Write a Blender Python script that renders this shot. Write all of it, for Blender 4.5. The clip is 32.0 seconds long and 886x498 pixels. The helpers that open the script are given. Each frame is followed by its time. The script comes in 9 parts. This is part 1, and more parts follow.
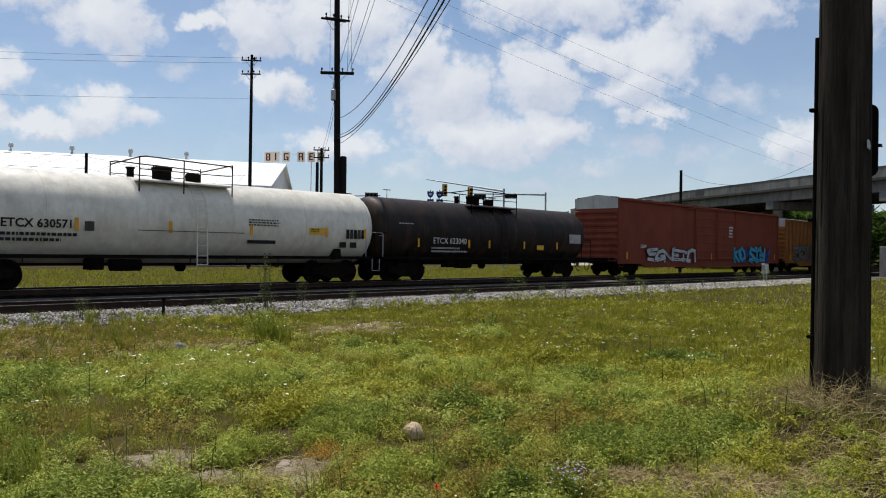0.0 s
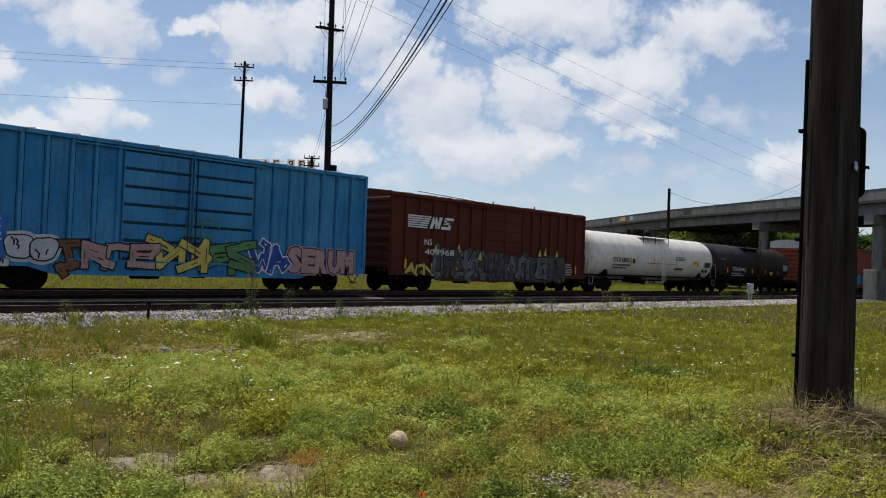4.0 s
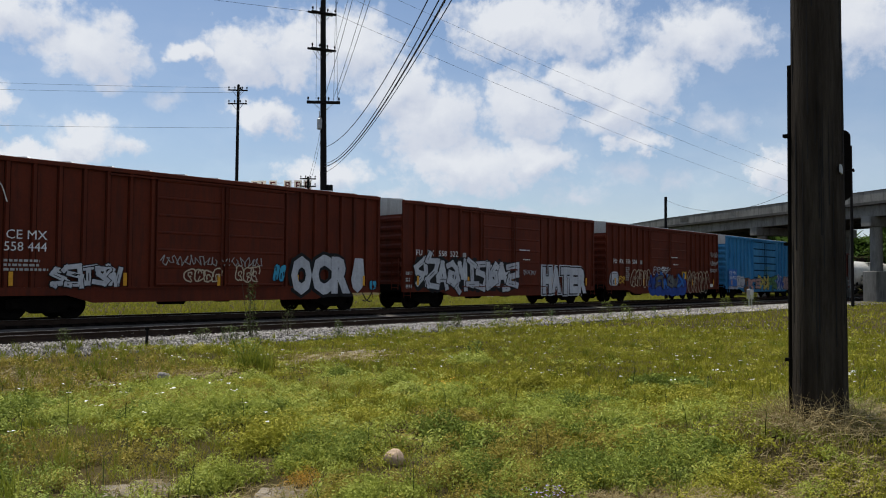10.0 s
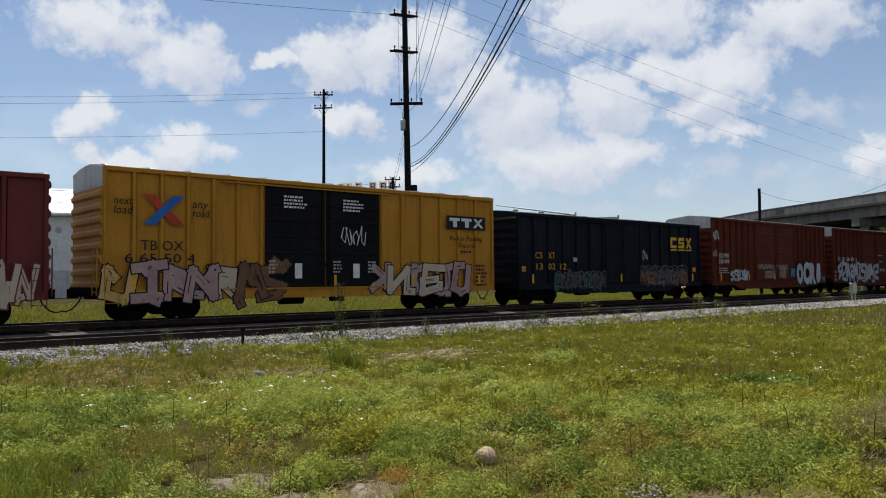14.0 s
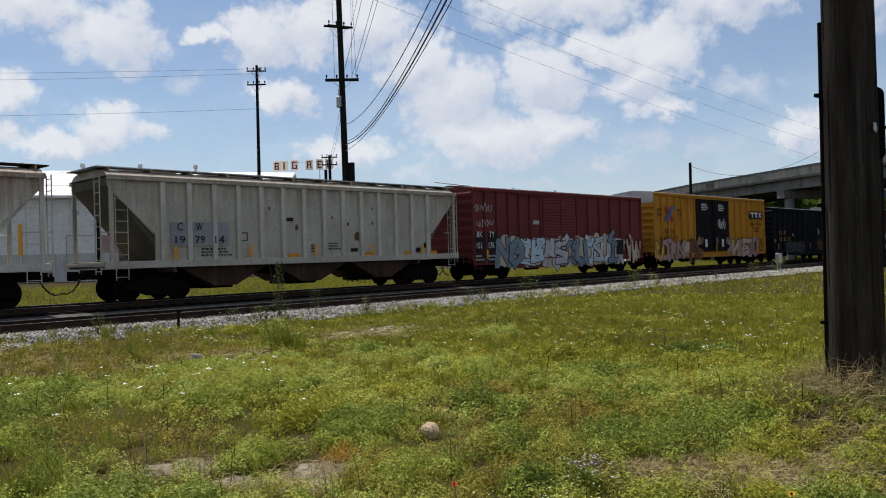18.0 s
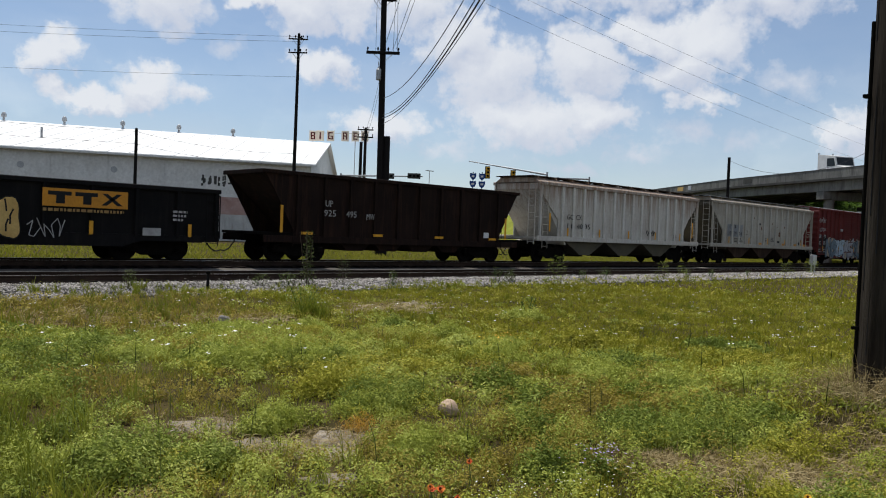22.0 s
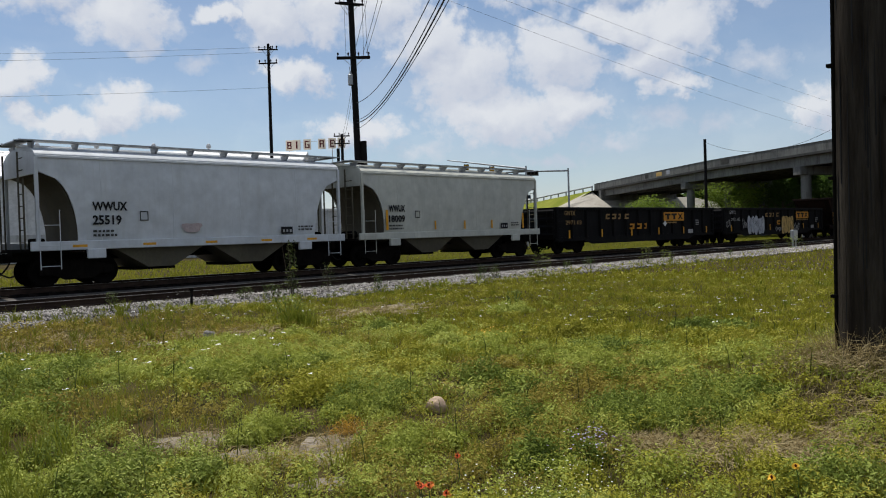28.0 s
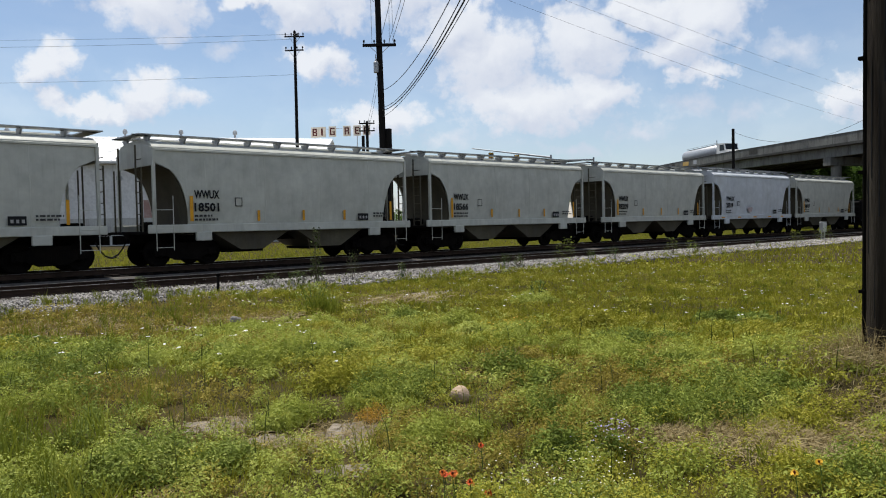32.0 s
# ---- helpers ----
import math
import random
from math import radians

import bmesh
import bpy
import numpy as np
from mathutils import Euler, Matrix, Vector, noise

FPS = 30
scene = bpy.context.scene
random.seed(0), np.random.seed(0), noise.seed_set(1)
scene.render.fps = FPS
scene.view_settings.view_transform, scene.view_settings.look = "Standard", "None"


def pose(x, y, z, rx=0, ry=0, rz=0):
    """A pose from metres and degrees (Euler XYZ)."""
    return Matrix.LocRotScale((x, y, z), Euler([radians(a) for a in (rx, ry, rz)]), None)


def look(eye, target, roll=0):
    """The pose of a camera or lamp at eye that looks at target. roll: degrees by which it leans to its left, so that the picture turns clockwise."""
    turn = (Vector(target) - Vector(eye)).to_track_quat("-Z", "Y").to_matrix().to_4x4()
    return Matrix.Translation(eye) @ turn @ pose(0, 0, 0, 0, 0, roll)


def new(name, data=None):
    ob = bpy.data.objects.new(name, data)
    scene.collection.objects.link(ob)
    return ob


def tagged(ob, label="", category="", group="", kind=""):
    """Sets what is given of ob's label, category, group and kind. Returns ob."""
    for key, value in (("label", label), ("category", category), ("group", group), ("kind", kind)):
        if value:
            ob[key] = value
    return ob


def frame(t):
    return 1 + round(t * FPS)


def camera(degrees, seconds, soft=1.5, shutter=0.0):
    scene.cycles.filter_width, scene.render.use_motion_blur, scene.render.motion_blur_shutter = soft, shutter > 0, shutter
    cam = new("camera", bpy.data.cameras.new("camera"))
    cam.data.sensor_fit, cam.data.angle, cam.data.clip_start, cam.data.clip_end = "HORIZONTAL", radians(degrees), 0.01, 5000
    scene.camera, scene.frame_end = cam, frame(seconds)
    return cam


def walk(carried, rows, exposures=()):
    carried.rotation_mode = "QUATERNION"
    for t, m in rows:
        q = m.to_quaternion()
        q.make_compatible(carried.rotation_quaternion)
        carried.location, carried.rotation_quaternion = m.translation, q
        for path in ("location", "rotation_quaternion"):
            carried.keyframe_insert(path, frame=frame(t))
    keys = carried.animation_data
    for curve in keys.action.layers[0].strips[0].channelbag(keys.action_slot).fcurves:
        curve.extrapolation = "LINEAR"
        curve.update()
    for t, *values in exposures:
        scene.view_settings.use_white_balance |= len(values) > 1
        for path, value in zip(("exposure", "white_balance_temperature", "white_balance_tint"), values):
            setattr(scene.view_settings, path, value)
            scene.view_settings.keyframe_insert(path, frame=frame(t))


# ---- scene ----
cam = camera(59.0, 32.0, soft=1.05)
EYE = 1.6
PATH = [
    (0.0, -0.002, 0.050, 0.029, -46.23, 0.22, -0.77),
    (0.5, -0.009, 0.052, 0.014, -46.26, 0.18, -0.40),
    (1.0, -0.027, 0.045, 0.006, -46.36, 0.12, -0.33),
    (1.5, -0.027, 0.051, 0.004, -46.45, 0.43, -0.43),
    (2.0, -0.028, 0.054, 0.004, -46.37, 0.15, -0.69),
    (2.5, -0.019, 0.047, 0.010, -46.39, 0.16, -0.89),
    (3.0, -0.021, 0.044, 0.007, -46.43, 0.61, -0.97),
    (3.5, -0.025, 0.052, 0.011, -46.81, 1.03, -2.02),
    (5.5, -0.010, 0.059, -0.002, -47.74, 1.25, -2.49),
    (6.0, -0.016, 0.083, -0.007, -47.32, 0.12, -4.89),
    (6.5, -0.013, 0.069, -0.005, -48.11, 0.95, -3.62),
    (7.0, 0.009, 0.043, 0.025, -48.07, 0.58, -1.56),
    (7.5, 0.013, 0.002, 0.023, -47.50, -0.46, 0.11),
    (8.0, 0.029, -0.024, 0.010, -45.05, -0.41, 2.49),
    (8.5, 0.031, -0.021, 0.004, -45.05, 1.83, 1.26),
    (9.0, 0.019, -0.023, 0.003, -45.95, 2.47, 0.13),
    (9.5, 0.030, -0.018, 0.006, -46.80, 2.35, -0.11),
    (10.0, 0.013, -0.010, 0.013, -47.14, 2.27, -0.37),
    (10.5, 0.017, 0.020, 0.015, -47.49, 2.21, -0.56),
    (11.0, 0.006, 0.002, 0.014, -47.63, 2.05, -0.68),
    (11.5, -0.010, -0.002, 0.014, -46.48, 2.17, 0.10),
    (12.0, -0.028, -0.007, 0.007, -42.42, 2.47, 0.91),
    (12.5, -0.035, -0.001, 0.005, -40.59, 2.47, 0.64),
    (13.0, -0.026, -0.007, 0.007, -40.91, 2.40, 0.65),
    (13.5, -0.023, -0.009, 0.013, -41.11, 2.36, 0.32),
    (15.5, 0.004, 0.009, 0.021, -40.30, 1.28, 1.32),
    (16.0, 0.027, 0.004, 0.027, -43.07, -0.00, 3.64),
    (16.5, 0.011, -0.003, 0.022, -43.50, 0.08, 4.52),
    (17.0, -0.017, 0.005, 0.015, -44.25, 0.43, 2.89),
    (17.5, -0.007, 0.022, 0.010, -45.01, 0.42, 2.00),
    (18.0, -0.009, 0.023, 0.010, -45.38, 0.41, 1.49),
    (18.5, -0.016, -0.002, 0.007, -45.39, 0.68, 1.27),
    (19.0, -0.016, -0.010, 0.005, -45.66, 0.65, 1.34),
    (19.5, -0.018, -0.012, 0.002, -44.76, 0.42, 0.98),
    (20.0, -0.016, 0.008, -0.008, -44.22, 0.21, 0.32),
    (20.5, -0.019, 0.009, 0.006, -43.32, -0.15, -0.66),
    (21.0, -0.002, 0.027, -0.002, -43.66, -0.04, -0.71),
    (21.5, -0.015, 0.028, 0.001, -43.77, -0.12, -0.97),
    (22.0, -0.014, 0.022, 0.008, -43.22, -1.17, -2.25),
    (22.5, -0.042, 0.006, 0.008, -40.21, -1.81, -3.03),
    (23.0, -0.045, 0.018, -0.004, -39.48, -1.64, -3.21),
    (23.5, -0.023, 0.019, -0.001, -39.82, -1.69, -3.30),
    (24.0, -0.026, 0.009, 0.000, -39.91, -1.33, -2.58),
    (24.5, -0.027, -0.012, -0.004, -39.99, -0.67, -0.69),
    (26.5, 0.026, -0.015, -0.023, -40.29, -0.60, 0.82),
    (27.0, 0.036, -0.023, -0.021, -40.82, -0.57, 0.64),
    (27.5, 0.039, -0.007, -0.014, -43.56, -0.79, 0.84),
    (28.0, 0.041, -0.003, -0.021, -44.40, -1.12, 1.72),
    (28.5, 0.011, -0.009, -0.014, -44.26, -1.45, 1.19),
    (29.0, 0.042, -0.010, -0.016, -44.72, -2.29, 0.50),
    (29.5, 0.016, -0.039, -0.013, -43.11, -2.06, 1.00),
    (30.0, 0.015, -0.045, -0.026, -41.89, -0.88, 1.75),
    (30.5, 0.011, -0.042, -0.029, -42.10, -0.71, 1.49),
    (31.0, 0.013, -0.025, -0.007, -42.43, -2.17, 1.18),
    (31.5, 0.006, -0.020, -0.016, -42.56, -2.04, 1.27),
    (32.0, 0.005, -0.024, -0.000, -42.66, -1.96, 1.15),
]
# the clip darkens a little where the white hoppers come in and opens again after them
EXPOSURE = [(0, 0), (24.5, 0), (26.5, -.08), (28, -.08), (29.5, .08), (32, .12)]
walk(cam, [(t, pose(x, y, EYE + z, 90 + pitch, roll, yaw)) for t, x, y, z, yaw, pitch, roll in PATH], EXPOSURE)

# ---- daylight ----
SUN_EL, SUN_AZ = 66.0, 12.0          # azimuth measured from +y towards +x
sun = new("sun", bpy.data.lights.new("sun", "SUN"))
sun.data.energy, sun.data.angle, sun.data.color = 5.0, radians(0.53), (1.0, 0.965, 0.91)
_d = Vector((math.sin(radians(SUN_AZ)) * math.cos(radians(SUN_EL)), math.cos(radians(SUN_AZ)) * math.cos(radians(SUN_EL)), math.sin(radians(SUN_EL))))
sun.matrix_world = look(_d * 100, (0, 0, 0))

# clouds: azimuth, elevation, half width, half height, in degrees
CLOUDS = [
    (17.5, 16.7, 5.0, 2.0), (22.8, 15.0, 3.6, 2.7), (22.6, 9.0, 3.1, 1.6), (16.2, 10.3, 1.6, 1.5), (19.2, 8.2, 3.9, 0.9), (29.0, 15.8, 1.7, 0.9),
    (32.1, 15.5, 2.7, 2.3), (36.1, 16.0, 3.1, 2.5), (40.0, 16.7, 3.9, 2.4), (43.7, 13.7, 3.5, 2.9), (46.2, 11.5, 4.5, 3.3), (48.6, 8.2, 5.2, 2.4),
    (34.4, 11.4, 2.6, 1.4), (37.8, 7.7, 3.7, 1.4), (51.9, 18.1, 4.1, 2.1), (56.0, 17.8, 4.5, 2.4), (61.4, 13.8, 3.9, 2.6), (57.3, 14.1, 3.1, 1.7),
    (53.0, 12.2, 3.5, 3.0), (53.5, 8.8, 3.7, 1.9), (65.6, 16.9, 4.6, 2.3), (61.3, 9.8, 2.2, 0.8), (70.3, 7.6, 2.0, 1.8), (75.5, 16.5, 3.0, 2.8), (60.0, 12.2, 3.6, 2.2),
]
# the same for thin, washed-out ones
FAINT = [(64.0, 7.0, 3.4, 1.5), (57.0, 6.4, 4.0, 1.4), (60.5, 8.0, 3.6, 1.4), (52.0, 4.8, 4.5, 1.2), (66.5, 11.0, 3.5, 1.4), (27.5, 11.8, 2.2, 1.0), (43.0, 6.2, 4.0, 1.2),
]


def build_sky():
    w = bpy.data.worlds.new("sky")
    scene.world = w
    w.use_nodes = True
    nt = w.node_tree
    nt.nodes.clear()

    def node(kind, operation=None):
        n = nt.nodes.new(kind)
        if operation:
            n.operation = operation
        return n

    def math_(op, a, b=None, clamp=False):
        n = node("ShaderNodeMath", op)
        n.use_clamp = clamp
        for i, v in enumerate((a, b)):
            if v is None:
                continue
            if isinstance(v, (int, float)):
                n.inputs[i].default_value = v
            else:
                nt.links.new(v, n.inputs[i])
        return n.outputs[0]

    out = node("ShaderNodeOutputWorld")
    bg = node("ShaderNodeBackground")
    nt.links.new(bg.outputs[0], out.inputs[0])
    sky = node("ShaderNodeTexSky")
    sky.sky_type, sky.sun_disc, sky.sun_elevation, sky.sun_rotation = "NISHITA", False, radians(SUN_EL), radians(SUN_AZ)
    sky.air_density, sky.dust_density, sky.ozone_density = 1.0, 0.4, 3.6
    tc = node("ShaderNodeTexCoord")
    sep = node("ShaderNodeSeparateXYZ")
    nt.links.new(tc.outputs["Generated"], sep.inputs[0])
    az = math_("MULTIPLY", math_("ARCTAN2", sep.outputs[0], sep.outputs[1]), 57.2958)
    el = math_("MULTIPLY", math_("ARCSINE", sep.outputs[2]), 57.2958)
    comb = node("ShaderNodeCombineXYZ")
    nt.links.new(az, comb.inputs[0])
    nt.links.new(el, comb.inputs[1])

    def noise_(scale, detail, rough, vec):
        n = node("ShaderNodeTexNoise")
        n.inputs["Scale"].default_value, n.inputs["Detail"].default_value, n.inputs["Roughness"].default_value = scale, detail, rough
        nt.links.new(vec, n.inputs["Vector"])
        return n

    def vmath(op, a, b):
        n = node("ShaderNodeVectorMath", op)
        for i, v in enumerate((a, b)):
            if v is None:
                continue
            if isinstance(v, tuple):
                n.inputs[i].default_value = v
            else:
                nt.links.new(v, n.inputs[i])
        return n

    warp = noise_(0.3, 9, 0.6, comb.outputs[0])
    warp2 = vmath("SUBTRACT", warp.outputs["Color"], (0.5, 0.5, 0.5))
    warp3 = vmath("MULTIPLY", warp2.outputs[0], (6.5, 4.5, 0))
    p = vmath("ADD", comb.outputs[0], warp3.outputs[0]).outputs[0]
    puff = noise_(0.85, 8, 0.62, comb.outputs[0])
    lump = math_("MULTIPLY", math_("SUBTRACT", puff.outputs["Fac"], 0.5), 0.95)
    # round heads along the clouds' upper edges
    head = node("ShaderNodeTexVoronoi")
    head.feature = "SMOOTH_F1"
    head.inputs["Scale"].default_value, head.inputs["Smoothness"].default_value = 0.75, 0.35
    nt.links.new(p, head.inputs["Vector"])
    lump = math_("ADD", lump, math_("MULTIPLY", math_("SUBTRACT", 0.42, head.outputs["Distance"]), 0.42))

    def cover(at, clouds=CLOUDS):
        acc = None
        for a, e, rx, ry in clouds:
            q = vmath("SUBTRACT", at, (a, e, 0))
            q = vmath("MULTIPLY", q.outputs[0], (.9 / rx, .9 / ry, 0))
            ln = vmath("LENGTH", q.outputs[0], None)
            v = math_("SUBTRACT", 1.0, ln.outputs["Value"])
            acc = v if acc is None else math_("MAXIMUM", acc, v)
        return acc
    acc = cover(p)
    above = cover(vmath("ADD", p, (-0.5, 1.1, 0)).outputs[0])
    lit = math_("ADD", math_("MULTIPLY", math_("SUBTRACT", acc, above), 0.9), 0.5, clamp=True)
    acc = math_("ADD", acc, lump)
    veil = math_("MULTIPLY", math_("ADD", cover(p, FAINT), math_("MULTIPLY", lump, 1.2)), 0.95, clamp=True)
    # the rest of the sky: scattered fair-weather cumulus
    gen = noise_(0.035, 6, 0.55, comb.outputs[0])
    far = math_("SUBTRACT", math_("ABSOLUTE", math_("SUBTRACT", az, 45.0)), 36.0)
    high = math_("SUBTRACT", el, 24.0)
    outside = math_("MULTIPLY", math_("MAXIMUM", far, high), 0.15, clamp=True)
    gmask = math_("MULTIPLY", math_("SUBTRACT", gen.outputs["Fac"], 0.5), 4.0)
    acc = math_("MAXIMUM", acc, math_("SUBTRACT", math_("MULTIPLY", gmask, outside), math_("SUBTRACT", 1.0, outside)))
    # haze of thin cloud towards the horizon
    thin = noise_(0.09, 5, 0.6, vmath("MULTIPLY", comb.outputs[0], (0.5, 1.6, 0)).outputs[0])
    thin_m = math_("MULTIPLY", math_("SUBTRACT", thin.outputs["Fac"], 0.42), 1.6, clamp=True)
    low = math_("SUBTRACT", 1.0, math_("MULTIPLY", math_("ABSOLUTE", el), 0.045), clamp=True)
    edge = node("ShaderNodeMapRange")
    edge.interpolation_type = "SMOOTHSTEP"
    nt.links.new(acc, edge.inputs["Value"])
    edge.inputs["From Min"].default_value, edge.inputs["From Max"].default_value = -0.24, 0.52
    body = edge.outputs[0]
    body = math_("MAXIMUM", body, math_("MULTIPLY", veil, 0.85))
    mask = math_("MAXIMUM", math_("MULTIPLY", body, 0.95), math_("MULTIPLY", math_("ADD", math_("MULTIPLY", thin_m, 0.75), 0.3), low))
    # soft grey shading inside the clouds
    shade = noise_(0.22, 6, 0.6, comb.outputs[0])
    ramp = node("ShaderNodeMapRange")
    nt.links.new(math_("ADD", math_("MULTIPLY", shade.outputs["Fac"], 0.6), math_("MULTIPLY", lit, 0.5)), ramp.inputs["Value"])
    ramp.inputs["From Min"].default_value, ramp.inputs["From Max"].default_value = 0.34, 0.74
    ccol = node("ShaderNodeMix")
    ccol.data_type = "RGBA"
    nt.links.new(ramp.outputs[0], ccol.inputs["Factor"])
    ccol.inputs["A"].default_value, ccol.inputs["B"].default_value = (5.9, 6.35, 7.4, 1), (7.9, 8.15, 8.6, 1)
    mix = node("ShaderNodeMix")
    mix.data_type = "RGBA"
    nt.links.new(mask, mix.inputs["Factor"])
    nt.links.new(sky.outputs[0], mix.inputs["A"])
    nt.links.new(ccol.outputs["Result"], mix.inputs["B"])
    nt.links.new(mix.outputs["Result"], bg.inputs["Color"])
    bg.inputs["Strength"].default_value = 0.1


build_sky()
scene.view_settings.exposure = 0.0

# ---- mesh and material tools ----
class Acc:
    """Collects vertices and faces for one mesh."""

    def __init__(self):
        self.v, self.f = [], []

    def add(self, vs, fs):
        n = len(self.v)
        self.v += [tuple(p) for p in vs]
        self.f += [tuple(n + i for i in f) for f in fs]
        return self

    def box(self, x0, x1, y0, y1, z0, z1, c=0.0):
        if c <= 0:
            vs = [(x, y, z) for z in (z0, z1) for y in (y0, y1) for x in (x0, x1)]
            return self.add(vs, [(0, 2, 3, 1), (4, 5, 7, 6), (0, 1, 5, 4), (2, 6, 7, 3), (0, 4, 6, 2), (1, 3, 7, 5)])
        bm = bmesh.new()
        bmesh.ops.create_cube(bm, size=1)
        for v in bm.verts:
            v.co = (x0 + (v.co.x + .5) * (x1 - x0), y0 + (v.co.y + .5) * (y1 - y0), z0 + (v.co.z + .5) * (z1 - z0))
        bmesh.ops.bevel(bm, geom=bm.edges[:], offset=c, segments=1, affect="EDGES", clamp_overlap=True)
        bm.verts.index_update()
        self.add([v.co for v in bm.verts], [[v.index for v in f.verts] for f in bm.faces])
        bm.free()
        return self

    def prism(self, pts, axis, a, b):
        """A polygon, counter-clockwise, pushed from a to b along an axis: 'x' takes (y, z), 'y' takes (x, z), 'z' takes (x, y)."""
        n = len(pts)
        put = {"x": lambda p, s: (s, p[0], p[1]), "y": lambda p, s: (p[0], s, p[1]), "z": lambda p, s: (p[0], p[1], s)}[axis]
        vs = [put(p, a) for p in pts] + [put(p, b) for p in pts]
        fs = [tuple(range(n)), tuple(range(2 * n - 1, n - 1, -1))] + [(i, n + i, n + (i + 1) % n, (i + 1) % n) for i in range(n)]
        return self.add(vs, fs)

    def tube(self, p, q, r, n=6, r2=None):
        p, q = Vector(p), Vector(q)
        r2 = r if r2 is None else r2
        w = (q - p).normalized()
        u = w.orthogonal().normalized()
        k = w.cross(u)
        vs = [p + r * (math.cos(2 * math.pi * i / n) * u + math.sin(2 * math.pi * i / n) * k) for i in range(n)]
        vs += [q + r2 * (math.cos(2 * math.pi * i / n) * u + math.sin(2 * math.pi * i / n) * k) for i in range(n)]
        fs = [(i, (i + 1) % n, n + (i + 1) % n, n + i) for i in range(n)] + [tuple(range(n - 1, -1, -1)), tuple(range(n, 2 * n))]
        return self.add(vs, fs)

    def line(self, pts, r, n=5):
        for a, b in zip(pts, pts[1:]):
            self.tube(a, b, r, n)
        return self

    def lathe(self, prof, axis="x", n=24, centre=(0, 0, 0)):
        """Turns (along, radius) pairs round an axis through centre."""
        vs, fs = [], []
        for s, r in prof:
            for i in range(n):
                c, d = r * math.cos(2 * math.pi * i / n), r * math.sin(2 * math.pi * i / n)
                o = {"x": (s, c, d), "y": (d, s, c), "z": (c, d, s)}[axis]
                vs.append((centre[0] + o[0], centre[1] + o[1], centre[2] + o[2]))
        m = len(prof)
        for j in range(m - 1):
            for i in range(n):
                fs.append((j * n + i, j * n + (i + 1) % n, (j + 1) * n + (i + 1) % n, (j + 1) * n + i))
        fs += [tuple(range(n - 1, -1, -1)), tuple((m - 1) * n + i for i in range(n))]
        return self.add(vs, fs)

    def sheet(self, rows):
        """A grid of points as quads."""
        m, n = len(rows), len(rows[0])
        return self.add([p for r in rows for p in r], [(j * n + i, j * n + i + 1, (j + 1) * n + i + 1, (j + 1) * n + i) for j in range(m - 1) for i in range(n - 1)])

    def mesh(self, name, material, smooth=None):
        me = bpy.data.meshes.new(name)
        me.from_pydata(self.v, [], self.f)
        bm = bmesh.new()
        bm.from_mesh(me)
        bmesh.ops.recalc_face_normals(bm, faces=bm.faces)
        if smooth:
            for f in bm.faces:
                f.smooth = True
            for e in bm.edges:
                e.smooth = len(e.link_faces) == 2 and e.calc_face_angle(0) < radians(smooth)
        bm.to_mesh(me)
        bm.free()
        me.materials.append(material)
        return me


def part(name, acc, material, parent=None, label="", smooth=None, at=None, kind=""):
    """Links a mesh as one object, under a thing or a part where one is given."""
    me = acc if isinstance(acc, bpy.types.Mesh) else acc.mesh(name, material, smooth)
    ob = new(name, me)
    if parent is not None:
        ob.parent = parent
    if at is not None:
        ob.matrix_basis = at if isinstance(at, Matrix) else Matrix.Translation(at)
    return tagged(ob, label=label, kind=kind)


def thing(name, label, category, group="", at=(0, 0, 0), kind=""):
    ob = new(name)
    ob.empty_display_size = 0.2
    ob.matrix_basis = at if isinstance(at, Matrix) else Matrix.Translation(at)
    return tagged(ob, label, category, group, kind)


